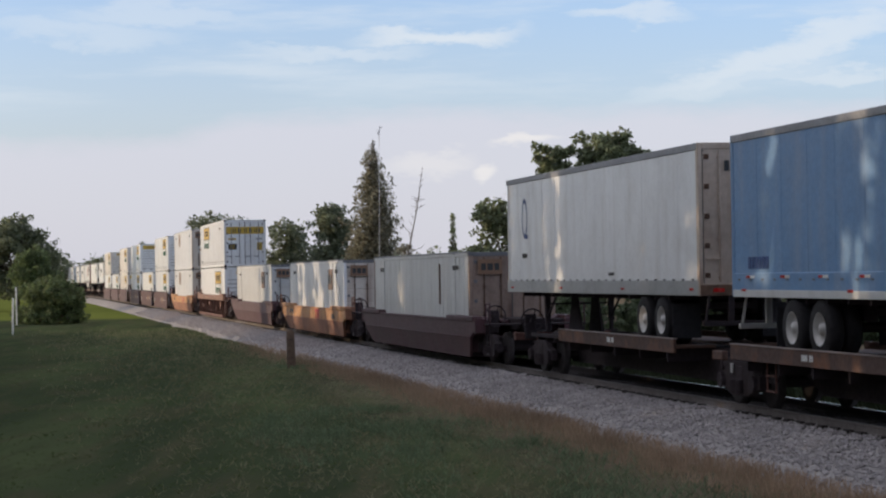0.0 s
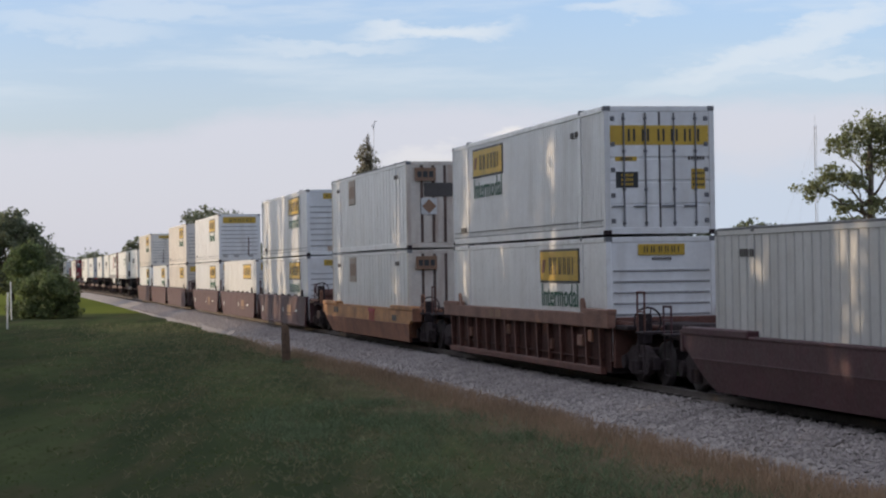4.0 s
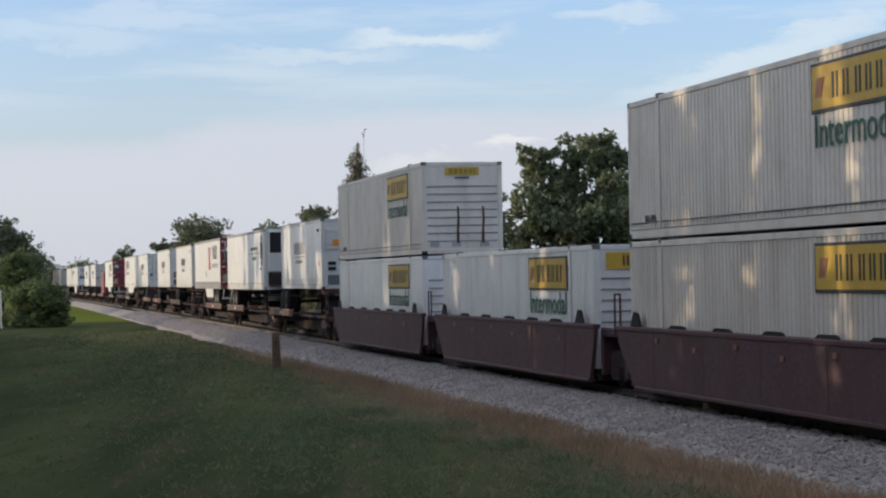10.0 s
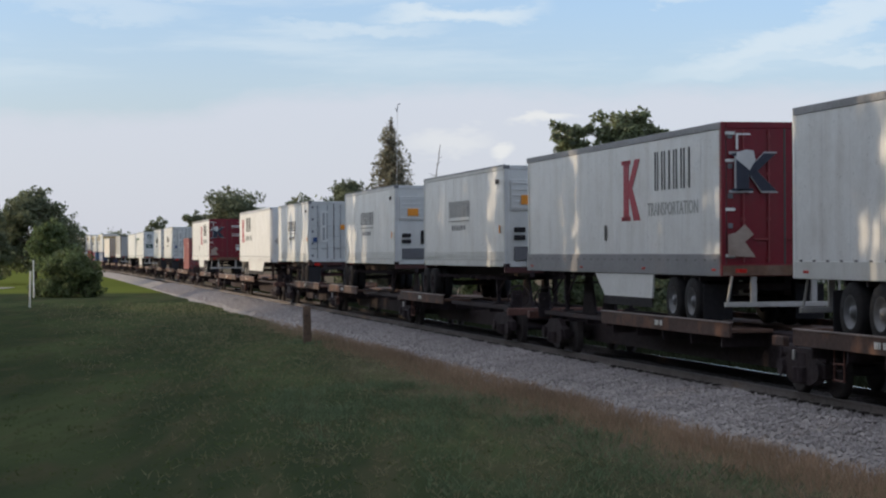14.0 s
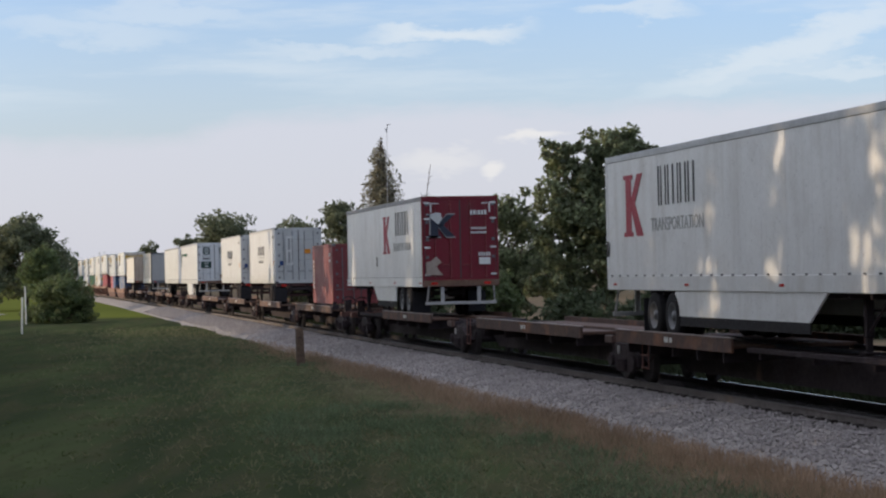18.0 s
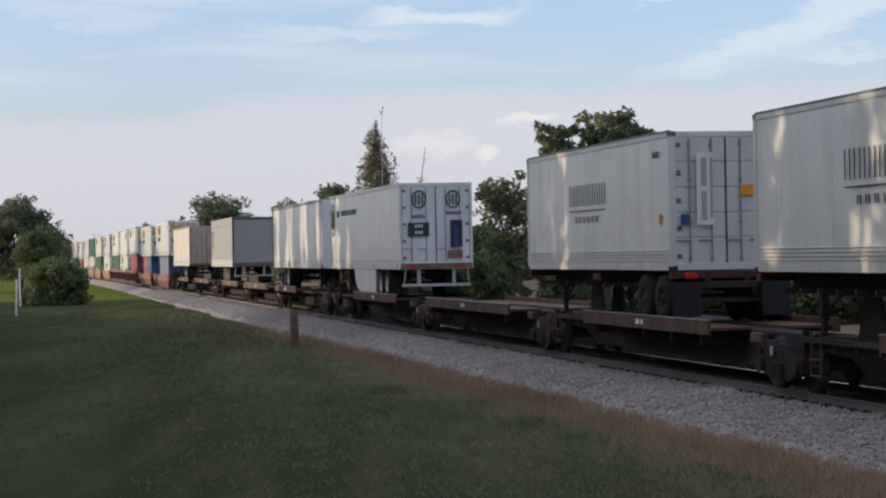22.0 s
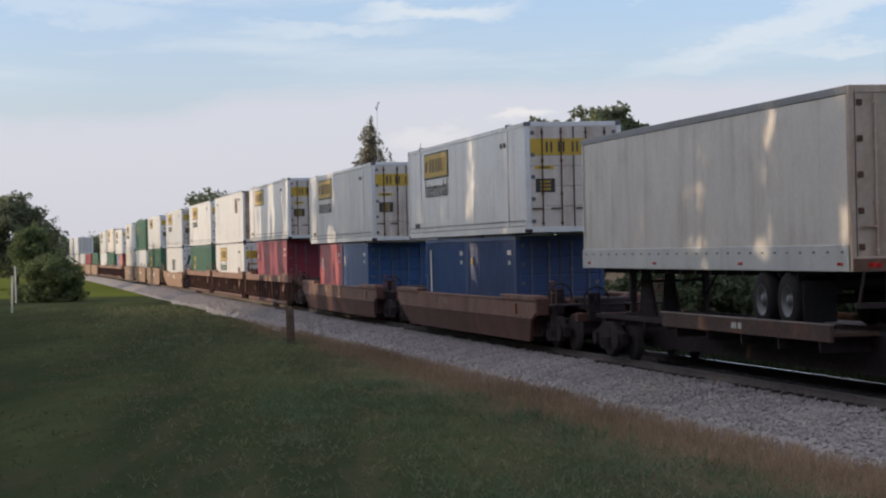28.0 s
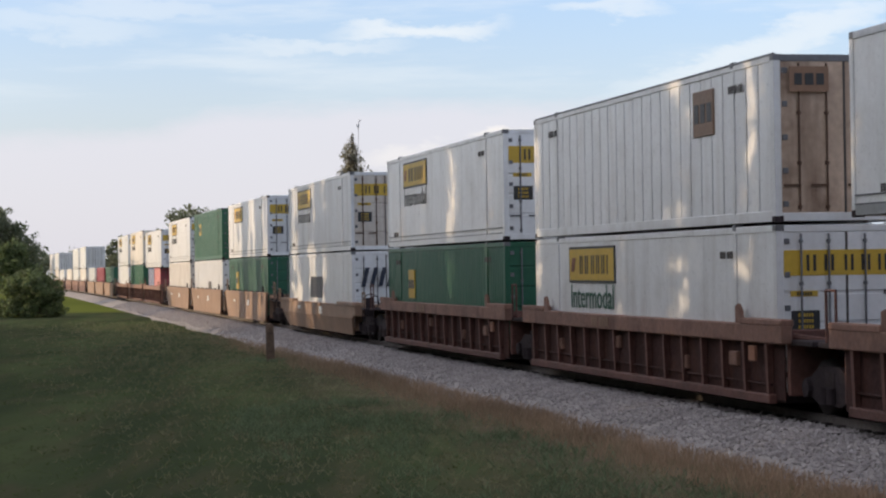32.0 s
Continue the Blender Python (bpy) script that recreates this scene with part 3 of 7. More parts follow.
    for s in (-1, 1):
        if style in ("post", "bold", "wide") or name == "refrigerated_container":
            part("roof_edge", boxmesh((-e + 0.13, min(s * (y + 0.006), s * (y - 0.05)), h - 0.03), (e - 0.02, max(s * (y + 0.006), s * (y - 0.05)), h + 0.022)), ALU_D, t, "dark roof edge")
        elif length > 13 and mat is not GREEN_C:
            for z in (0.20, 0.34):
                part("seam_strip", boxmesh((-e + 0.15, min(s * (y + 0.006), s * (y - 0.03)), z - 0.012), (e - 0.15, max(s * (y + 0.006), s * (y - 0.03)), z + 0.012), 0.004), ALU_D, t)
    if end in ("nose",):
        for k in range(8):
            zc = 0.42 + k * 0.245
            # grey rib colour carries the shading lines across the pale end
            part("end_rib", boxmesh((e - 0.03, -y + 0.17, zc - 0.022), (e + 0.008, y - 0.17, zc + 0.022), 0.010), RIB_D, t)
    if rusty:
        part("rust_stain", cached("rstain", lambda: Mesh().prism([(-0.22, -0.14), (0.10, -0.18), (0.30, 0.04), (0.22, 0.16), (-0.05, 0.10), (-0.26, 0.14)], -0.004, 0).done("rust_stain")), TANDOOR, t, "rust stain on the end", at=Matrix.Translation((e - 0.019, -0.15, 0.32)) @ Matrix.Rotation(math.pi / 2, 4, "Z"))
        part("placard", boxmesh((e - 0.02, 0.62, 0.26), (e - 0.012, 0.86, 0.50), 0.004), GREY_T, t, "small grey placard")
    if straps:
        for yy in straps:
            part("rusty_strap", cached(("strap", e), lambda: Mesh().prism([(-0.05, 0.35), (0.04, 0.35), (0.025, 0.75), (0.05, 1.1), (0.03, 1.5), (-0.02, 1.5), (-0.01, 1.1), (-0.035, 0.75)], -0.022, 0.01).done("strap")), RUSTROD, t, "rust-brown upright streak of a torn strap", at=Matrix.Translation((e, yy, 0)) @ Matrix.Rotation(math.pi / 2, 4, "Z"))
        for yy in (-0.9, -0.2, 0.7):
            part("repair_patch", boxmesh((e - 0.02, yy - 0.14, 0.24), (e + 0.012, yy + 0.14, 0.40), 0.004), GREY_T, t)
    if logo:
        logo(t, e, y, h)
    return t


def casting(f, s, e, y, z):
    def make():
        return Mesh().box((min(f * (e + 0.004), f * (e - 0.17)), min(s * (y + 0.004), s * (y - 0.16)), z), (max(f * (e + 0.004), f * (e - 0.17)), max(s * (y + 0.004), s * (y - 0.16)), z + 0.118), 0.014).done("corner_casting")
    return cached(("cast", f, s, e, y, round(z, 3)), make)


def ribbed_roof(length, w, h):
    m = Mesh()
    n = round(length / 0.6)
    m.box((-length / 2 + 0.10, -w / 2 + 0.07, h - 0.05), (length / 2 - 0.10, w / 2 - 0.07, h - 0.02), 0.006)
    for i in range(1, n):
        x = -length / 2 + i * length / n
        m.box((x - 0.1, -w / 2 + 0.15, h - 0.022), (x + 0.1, w / 2 - 0.15, h - 0.006), 0.006)
    return m.done("roof")


def rib_panel(x0, x1, ya, yb, z0, z1, n, flat, depth, upright):
    """One pressed sheet facing +x with n grooves."""
    lo, hi = (ya, yb) if upright else (z0, z1)
    w = (hi - lo) / n
    line = [(lo, 0.0)]
    for i in range(1, n):
        q, g = lo + i * w, w * (1 - flat) / 2
        line += [(q - g, 0.0), (q - g * 0.7, depth), (q + g * 0.7, depth), (q + g, 0.0)]
    line.append((hi, 0.0))
    ring = [(q, x1 - d) for q, d in line] + [(hi, x0), (lo, x0)]
    k = len(ring)
    if upright:
        vs = [(x, q, z0) for q, x in ring] + [(x, q, z1) for q, x in ring]
    else:
        vs = [(x, yb, q) for q, x in ring] + [(x, ya, q) for q, x in ring]
    return Mesh().add(vs, [(i, (i + 1) % k, k + (i + 1) % k, k + i) for i in range(k)]).done("end_panel")


# ---- signs: plain shapes in their colours, on the camera's side and the leading end ----
STROKES = (0.19, 0.19, -0.04, 0.19, 0.19, -0.2, 0.17, 0.17, -0.02, 0.17, 0.17, -0.02, 0.17, 0.17, -0.02, 0.19)


def sign_yellow(front="top", big=False, back=True, word="green", at=-0.24, low=False):
    """A yellow panel with a row of dark bars, a word under it, and a panel on the leading end."""
    def put(t, e, y, h):
        x = e * 2 * at
        z = h - 0.63
        part("sign_border", boxmesh((x - 1.80, -y - 0.008, z - 0.41), (x + 1.80, -y + 0.028, z + 0.41), 0.006), INK, t, "dark border of the panel")
        p = part("sign_panel", boxmesh((x - 1.75, -y - 0.012, z - 0.36), (x + 1.75, -y + 0.03, z + 0.36), 0.01), YELLOW, t, "yellow panel with a row of dark bars")
        part("sign_writing", bars(STROKES, 0.42, 0.20), INK, p, at=(x + 0.22, -y - 0.012, z))
        part("sign_flash", cached("flash", lambda: Mesh().prism([(-0.20, -0.16), (0.05, -0.16), (0.20, 0.16), (-0.10, 0.16)], -0.008, 0.0).done("sign_flash")), ORANGE, p, at=(x - 1.40, -y - 0.012, z))
        if word:
            part("lettering", words("Intermodal", 0.78), INK_G if word == "green" else INK, t, "the word Intermodal", at=(x + 0.02, -y - 0.006, z - 0.74))
        for dx in (-6.6, 5.6):
            part("marking", bars((0.6, 0.6, 0.6, -0.4, 0.6, 0.6, 0.6), 0.13, 0.2), DARKRIB, t, at=(e * 0 + dx, -y - 0.004, h - 0.5 if dx > 0 else 0.42))
        if front == "top":      # notices and a broad yellow panel on the doors, behind the rods
            R = Matrix.Rotation(math.pi / 2, 4, "Z")
            for ya, za, ww, hh, m2, ink in ((-1.04, 1.66, 0.50, 0.10, YELLOW, INK), (-1.03, 1.06, 0.52, 0.36, INK, YELLOW), (0.74, 1.02, 0.33, 0.46, YELLOW, INK)):
                n2 = part("notice", boxmesh((e - 0.018, ya, za), (e - 0.006, ya + ww, za + hh), 0.003), m2, t, "small notice on the door")
                for r in range(1 if hh < 0.2 else 3):
                    part("notice_writing", bars((0.5,) * 6, 0.06, 0.3), ink, n2, at=Matrix.Translation((e - 0.006, ya + ww / 2, za + hh * (0.5 if hh < 0.2 else 0.22 + 0.28 * r))) @ R)
            f = part("sign_panel", boxmesh((e - 0.018, -y + 0.14, h - 0.88), (e - 0.006, y - 0.14, h - 0.44), 0.004), YELLOW, t, "yellow panel with a row of dark bars")
            part("sign_writing", bars(STROKES, 0.28, 0.25), INK, f, at=Matrix.Translation((e - 0.006, 0.10, h - 0.66)) @ R)
            part("marking", bars((0.5,) * 6, 0.09, 0.25), DARKRIB, t, at=Matrix.Translation((e - 0.006, 0.86, 1.72)) @ R)
        elif front == "small":
            f = part("sign_panel", boxmesh((e + 0.004, -y + 0.75, h - 0.42), (e + 0.016, y - 0.75, h - 0.17), 0.004), YELLOW, t, "small yellow panel")
            part("sign_writing", bars(STROKES, 0.14, 0.24), INK, f, at=Matrix.Translation((e + 0.017, 0.0, h - 0.29)) @ Matrix.Rotation(math.pi / 2, 4, "Z"))
            part("notice_writing", bars((0.5,) * 9, 0.07, 0.25), DARKRIB, t, at=Matrix.Translation((e + 0.012, 0.0, h - 0.50)) @ Matrix.Rotation(math.pi / 2, 4, "Z"))
        elif front == "wide":
            f = part("sign_panel", boxmesh((e + 0.004, -y + 0.28, h - 0.56), (e + 0.016, y - 0.28, h - 0.18), 0.004), YELLOW, t, "yellow panel with a row of dark bars")
            part("sign_writing", bars(STROKES, 0.23, 0.24), INK, f, at=Matrix.Translation((e + 0.017, 0.05, h - 0.37)) @ Matrix.Rotation(math.pi / 2, 4, "Z"))
    return put


def sign_panel(mat, x, z, w, hh, ink=INK, rows=1, end=None, plate=False):
    """A coloured panel with bars on the side; another on the leading end."""
    def put(t, e, y, h):
        p = part("sign_panel", boxmesh((x - w / 2, -y - 0.012, z - hh / 2), (x + w / 2, -y + 0.03, z + hh / 2), 0.008), mat, t)
        for r in range(rows):
            part("sign_writing", bars((0.7, 0.7, 0.7), min(hh / rows * 0.5, w / 3.2), 0.3), ink, p, at=(x, -y - 0.012, z + hh / 2 - (r + 0.5) * hh / rows))
        for dx in (-6.3, 6.2):
            if abs(dx) < e:
                part("marking", bars((0.6, 0.6, 0.6, 0.6, -0.4, 0.6, 0.6), 0.14, 0.2), DARKRIB, t, at=(dx, -y - 0.006, h - 0.45))
        for k in range(2):
            part("marking", bars((0.6,) * (4 + 2 * k), 0.13, 0.25), DARKRIB, t, at=Matrix.Translation((e + 0.04, y - 0.55, h - 0.42 - 0.22 * k)) @ Matrix.Rotation(math.pi / 2, 4, "Z"))
        if plate:       # dark plate and a diamond placard across the end's ribs
            part("dark_plate", boxmesh((e - 0.015, -0.72, h - 1.18), (e + 0.008, 0.80, h - 0.72), 0.004), DARKRIB, t, "dark weathered plate")
            part("placard", cached("placard", lambda: Mesh().box((-0.27, -0.012, -0.27), (0.27, 0, 0.27), 0.004).done("placard")), GREY_W, t, "pale placard", at=Matrix.Translation((e + 0.002, -0.55, h - 1.50)) @ Matrix.Rotation(math.pi / 2, 4, "Z"))
            part("diamond", cached("diamond", lambda: Mesh().prism([(0, -0.24), (0.24, 0), (0, 0.24), (-0.24, 0)], -0.008, 0).done("diamond")), INK_O, t, at=Matrix.Translation((e + 0.016, -0.55, h - 1.50)) @ Matrix.Rotation(math.pi / 2, 4, "Z"))
        if end:
            f = part("sign_panel", boxmesh((e + 0.07, -y + 0.26, h - 0.66), (e + 0.08, -y + 0.98, h - 0.22), 0.004), end, t)
            part("sign_writing", bars((0.7, 0.8, 0.7), 0.20, 0.25), INK, f, at=Matrix.Translation((e + 0.081, -y + 0.62, h - 0.44)) @ Matrix.Rotation(math.pi / 2, 4, "Z"))
    return put


def sign_bars_only(widths, hh, x, z, mat, upright=False):
    def put(t, e, y, h):
        m = Matrix.Translation((x, -y - 0.006, z))
        if upright:
            m = m @ Matrix.Rotation(math.pi / 2, 4, "Y")
        part("sign_writing", bars(widths, hh, 0.22), mat, t, at=m)
        part("marking", bars((0.6,) * 4, 0.13, 0.25), INK_W, t, at=(e - 0.7, -y - 0.006, h - 0.45))
        part("marking", bars((0.6,) * 3, 0.11, 0.25), INK_W, t, at=(e - 0.7, -y - 0.006, h - 0.72))
    return put


# ---- road trailers and boxes on chassis; the wheels stand on z = 0 ----
def wheel(parent, x, y, side, r=0.50, rim_mat=RIM):
    """A double road wheel: two tyres, a dished rim and a hub."""
    def tyre():
        m = Mesh()
        for y0 in (0.0, 0.32):
            m.lathe([(y0, r * 0.56), (y0, r * 0.92), (y0 + 0.04, r), (y0 + 0.22, r), (y0 + 0.26, r * 0.92), (y0 + 0.26, r * 0.56)], (0, 0, 0), 20)
        return m.done("tyre", True)
    def rim():
        return Mesh().lathe([(-0.005, r * 0.57), (0.0, r * 0.52), (0.06, r * 0.46), (0.10, r * 0.22), (0.02, r * 0.20), (0.0, 0.01)], (0, 0, 0), 20).done("rim", True)
    turn = Matrix.Translation((x, y, r)) @ (Matrix.Identity(4) if side < 0 else TURNED)
    w = part("wheel", cached(("tyre", r), tyre), RUBBER, parent, "double road wheel with black tyres", at=turn)
    # rims other than white carry the shade under the floor in their colour
    part("rim", cached(("rim", r), rim), rim_mat, w, "white steel rim" if rim_mat is RIM else "rim coloured dark for the shade under the floor")


def running_gear(t, xw, xl, floor, skirt=False, guard=0, guard_mat=RIM, rim_mat=RIM):
    """Tandem wheels at xw, landing legs at xl, frame rails between, all under a floor at that height."""
    s = 1 if xw > 0 else -1
    for dx in (-0.63, 0.63):
        for side in (-1, 1):
            wheel(t, xw + dx, side * 1.27, side, 0.50, rim_mat)
        part("axle", cached("axle", lambda: Mesh().cyl((0, -0.9, 0.5), (0, 0.9, 0.5), 0.07, 10).done("axle")), STEEL, t, at=(xw + dx, 0, 0))
    part("suspension", cached(("susp", floor), lambda: Mesh().box((-1.25, -0.62, 0.62), (1.25, -0.48, floor), 0.01).box((-1.25, 0.48, 0.62), (1.25, 0.62, floor), 0.01).box((-1.3, -0.6, 0.72), (-1.15, 0.6, 0.86)).box((1.15, -0.6, 0.72), (1.3, 0.6, 0.86)).done("suspension")), STEEL, t, at=(xw, 0, 0))
    for side in (-1, 1):
        part("mudflap", boxmesh((-0.015, min(side * 0.66, side * 1.27), 0.14), (0.015, max(side * 0.66, side * 1.27), 0.85), 0.006), BLACK, t, at=(xw + s * 1.38, 0, 0))
        leg = part("landing_leg", cached(("leg", floor), lambda: Mesh().box((-0.07, -0.07, 0.28), (0.07, 0.07, floor)).box((-0.05, -0.05, 0.04), (0.05, 0.05, 0.3)).done("landing_leg")), STEEL, t, at=(xl, side * 0.85, 0))
        part("foot", cached("foot", lambda: Mesh().box((-0.14, -0.14, 0.0), (0.14, 0.14, 0.045)).done("foot")), STEEL, leg)
        part("brace", cached(("lbrace", floor), lambda: Mesh().cyl((0, 0, 0.35), (1.0, 0, floor - 0.02), 0.03, 8).done("brace")), STEEL, leg)
    part("cross_shaft", cached("xshaft", lambda: Mesh().cyl((0, -0.85, 0.72), (0, 0.85, 0.72), 0.025, 8).done("cross_shaft")), STEEL, t, at=(xl, 0, 0))
    n = 14
    def beams():
        m = Mesh()
        a, b = min(xw, xl) - 1.0, max(xw, xl) + 1.0
        for i in range(n):
            x = a + (b - a) * i / (n - 1)
            m.box((x - 0.04, -1.22, floor - 0.10), (x + 0.04, 1.22, floor - 0.002), 0.006)
        return m.done("floor_framing")
    part("floor_framing", cached(("beams", xw, xl, floor), beams), STEEL, t)
    if skirt:
        a, b = skirt[:2]
        curved = len(skirt) > 2
        def panel():
            if curved:
                lo = [(a, floor)] + [(a + 0.15 + 1.5 * (1 - math.cos(q)), floor - 0.15 - 0.70 * math.sin(q)) for q in [math.pi / 12 * i for i in range(7)]] + [(b, 0.17), (b, floor)]
            else:
                lo = [(a, floor), (a + 0.85, 0.50), (b - 0.08, 0.50), (b, floor)] if s > 0 else [(a, floor), (a + 0.08, 0.50), (b - 0.85, 0.50), (b, floor)]
            return Mesh().prism(lo, -0.02, 0.02).done("side_skirt")
        for side in (-1, 1):
            part("side_skirt", cached(("skirt", a, b, floor), panel), WHITE, t, "white side skirt", at=(0, side * 1.24, 0))
            if not curved:
                part("skirt_strip", boxmesh((a + (0.85 if s > 0 else 0.10), -0.012, 0.30), (b - (0.10 if s > 0 else 0.85), 0.012, 0.50), 0.004), BLACK, t, "dark rubber strip under the skirt", at=(0, side * 1.24, 0))
    if guard:
        g = guard * s
        def frame_():
            m = Mesh()
            m.box((-0.05, -1.20, 0.42), (0.05, 1.20, 0.52), 0.01)
            for yy in (-0.62, 0.62):
                m.box((-0.04, yy - 0.06, 0.50), (0.04, yy + 0.06, floor), 0.01)
            return m.done("rear_guard")
        part("rear_guard", cached(("guard", floor), frame_), guard_mat, t, "white rear guard", at=(s * (abs(guard) - 0.1), 0, 0))
        for yy in (-1.15, 1.15):
            part("guard_strut", cached(("gstrut", floor, yy > 0), lambda: Mesh().cyl((0, 0, 0.46), (-0.12 * s, 0.05 * (1 if yy < 0 else -1), floor), 0.028, 8).done("guard_strut")), guard_mat, t, at=(s * (abs(guard) - 0.1), yy, 0))


def trailer(label, length, mat, back="door", top=4.02, floor=1.02, skirt=False, rail=None, head=None, end_mat=None, nose="plain", doors_first=True, group="trailers on the spine cars", signs=None, guard_mat=RIM, low_band=None, wheel_in=3.2, rim_mat=None):
    """A dry-van or cooled trailer. doors_first: its doors lead, else its nose does."""
    t = thing("semi_trailer", label, "trailer", group)
    e, w = length / 2, 2.59
    y = w / 2
    s = 1 if doors_first else -1
    wm = wall_mesh("t", length - 0.24, floor + 0.30, top - 0.13, "smooth", y - 0.015)
    for turn in (None, TURNED):
        part("side_panel", wm, mat, t, at=turn)
    rail = rail or ALU
    for q in (-1, 1):
        part("bottom_rail", boxmesh((-e + 0.05, min(q * y, q * (y - 0.06)), floor), (e - 0.05, max(q * y, q * (y - 0.06)), floor + (0.44 if low_band else 0.31))), low_band or rail, t)
        part("top_rail", boxmesh((-e + 0.05, min(q * (y + 0.004), q * (y - 0.07)), top - 0.14), (e - 0.05, max(q * (y + 0.004), q * (y - 0.07)), top)), head or rail, t)
        n = int(length / 0.62)
        def studs():
            m = Mesh()
            for i in range(n):
                x = -e + 0.4 + i * (length - 0.8) / (n - 1)
                m.box((x - 0.05, -y - 0.012, floor + 0.30), (x + 0.05, -y + 0.01, floor + 0.335), 0.004)
            return m.done("rivet_strip")
        part("rivet_strip", cached(("studs", length, floor), studs), ALU_D, t, at=None if q < 0 else TURNED)
    for xx in (-e * 0.92, -e * 0.3, e * 0.35, e * 0.94):
        part("marker_lamp", boxmesh((-0.11, -y - 0.016, floor + 0.10), (0.11, -y + 0.01, floor + 0.15), 0.006), REDLAMP, t, "red and white reflector", at=(xx, 0, 0))
    part("roof", boxmesh((-e + 0.03, -y + 0.05, top - 0.05), (e - 0.03, y - 0.05, top - 0.012)), ALU, t)
    part("floor", boxmesh((-e + 0.05, -y + 0.06, floor), (e - 0.05, y - 0.06, floor + 0.14)), STEEL, t)
    dm = end_mat or mat
    part("door_frame", cached(("dframe", e, y, floor, top), lambda: door_frame(e, y, floor, top)), dm if back != "roll" else ALU_D, t, at=None if s > 0 else TURNED)
    if back == "door":
        part("rear_sill", boxmesh((e - 0.02, -y + 0.02, floor + 0.01), (e + 0.008, y - 0.02, floor + 0.21), 0.006), SILL, t, "rusted rear sill", at=None if s > 0 else TURNED)
        doors(t, s * (e - 0.05), w - 0.16, floor + 0.24, top - 0.12, dm, REDROD if dm is REDDOOR else dm if dm is TANDOOR else ALU, "t%.2f" % floor, s, hinge_mat=RUSTROD if dm is TANDOOR else ALU_D)
    else:
        def slats():
            return rib_panel(e - 0.09, e - 0.045, -y + 0.12, y - 0.12, floor + 0.26, top - 0.16, 9, 0.93, 0.014, False)
        part("roller_door", cached(("roll", e, floor), slats), dm, t, "grey roll-up door", at=None if s > 0 else TURNED)
    for yy in (-0.9, 0.9):
        part("tail_lamp", boxmesh((e - 0.02, yy - 0.12, floor + 0.06), (e + 0.012, yy + 0.12, floor + 0.15), 0.01), REDLAMP, t, at=None if s > 0 else TURNED)
    # nose
    part("nose_panel", cached(("nose", e, y, floor, top), lambda: nose_mesh(e, y, floor, top)), mat if nose != "reefer" else REEFER, t, at=None if s < 0 else TURNED)
    if nose == "reefer":
        put = Matrix.Identity(4) if s < 0 else TURNED
        unit = part("cooling_unit", cached(("unit", e), lambda: Mesh().box((e + 0.02, -1.10, floor + 0.85), (e + 0.40, 1.10, top - 0.12), 0.05).done("cooling_unit")), REEFER, t, "white cooling unit", at=put)
        part("black_grille", cached(("grille", e), lambda: Mesh().box((e + 0.30, -1.06, top - 1.20), (e + 0.42, 1.06, top - 0.16), 0.04).done("black_grille")), BLACK, unit, "black upper grille")
        part("lower_band", cached(("lband", e), lambda: rib_panel(e + 0.02, e + 0.36, -1.08, 1.08, floor + 0.20, floor + 0.84, 3, 0.7, 0.03, False)), STEEL, unit, "dark lower grille")
        part("fuel_tank", cached(("tank", floor), lambda: Mesh().cyl((0, -0.6, floor - 0.35), (0, 0.6, floor - 0.35), 0.26, 14).done("fuel_tank", True)), ALU, t, at=(-s * (e - 4.6), 0, 0))
    running_gear(t, s * (e - wheel_in), -s * (e - 2.6), floor, skirt, e if back else 0, guard_mat, rim_mat or ALU_D)
    if signs:
        signs(t, e, y, floor, top)
    return t


def door_frame(e, y, floor, top):
    m = Mesh()
    for q in (-1, 1):
        m.box((e - 0.14, min(q * y, q * (y - 0.09)), floor), (e, max(q * y, q * (y - 0.09)), top), 0.012)
    m.box((e - 0.14, -y + 0.09, top - 0.13), (e, y - 0.09, top), 0.012).box((e - 0.14, -y + 0.09, floor), (e, y - 0.09, floor + 0.24), 0.012)
    return m.done("door_frame")


def nose_mesh(e, y, floor, top):
    """A front wall with rounded upright corners, facing +x."""
    pts = [(e - 0.30, -y)] + [(e - 0.26 + 0.26 * math.sin(a), -y + 0.26 - 0.26 * math.cos(a)) for a in [math.pi / 2 * i / 6 for i in range(7)]]
    pts += [(x, -yy) for x, yy in reversed(pts)]
    vs = [(x, yy, floor) for x, yy in pts] + [(x, yy, top) for x, yy in pts]
    k = len(pts)
    fs = [(i, i + 1, k + i + 1, k + i) for i in range(k - 1)] + [tuple(range(k, 2 * k)), tuple(range(k))[::-1]]
    me = Mesh().add(vs, fs).done("nose_panel")
    return me


def chassis(label="black container chassis with tandem wheels standing on a spine car", length=12.2, doors_first=True):
    """A bare road chassis: two long beams, bolsters, tandem wheels and landing legs."""
    t = thing("container_chassis", label, "chassis", "chassis on the spine cars")
    e, s = length / 2, 1 if doors_first else -1
    for yy in (-0.42, 0.42):
        part("beam", boxmesh((-e, yy - 0.07, 0.80), (e, yy + 0.07, 1.06)), STEEL, t)
    for xx in (-e + 0.12, e - 0.12):
        part("bolster", boxmesh((xx - 0.12, -1.2, 0.92), (xx + 0.12, 1.2, 1.07)), DULLRED, t, "dull red end bolster")
    # chassis rims take the dark steel colour for the shade around them
    running_gear(t, s * (e - 1.15), -s * (e - 2.4), 0.82, False, e, DULLRED, STEEL)
    for yy in (-0.8, 0.8):
        part("tail_lamp", boxmesh((-0.02, yy - 0.14, 0.92), (0.02, yy + 0.14, 1.04), 0.01), REDLAMP, t, at=(s * (e + 0.02), 0, 0))
    return t


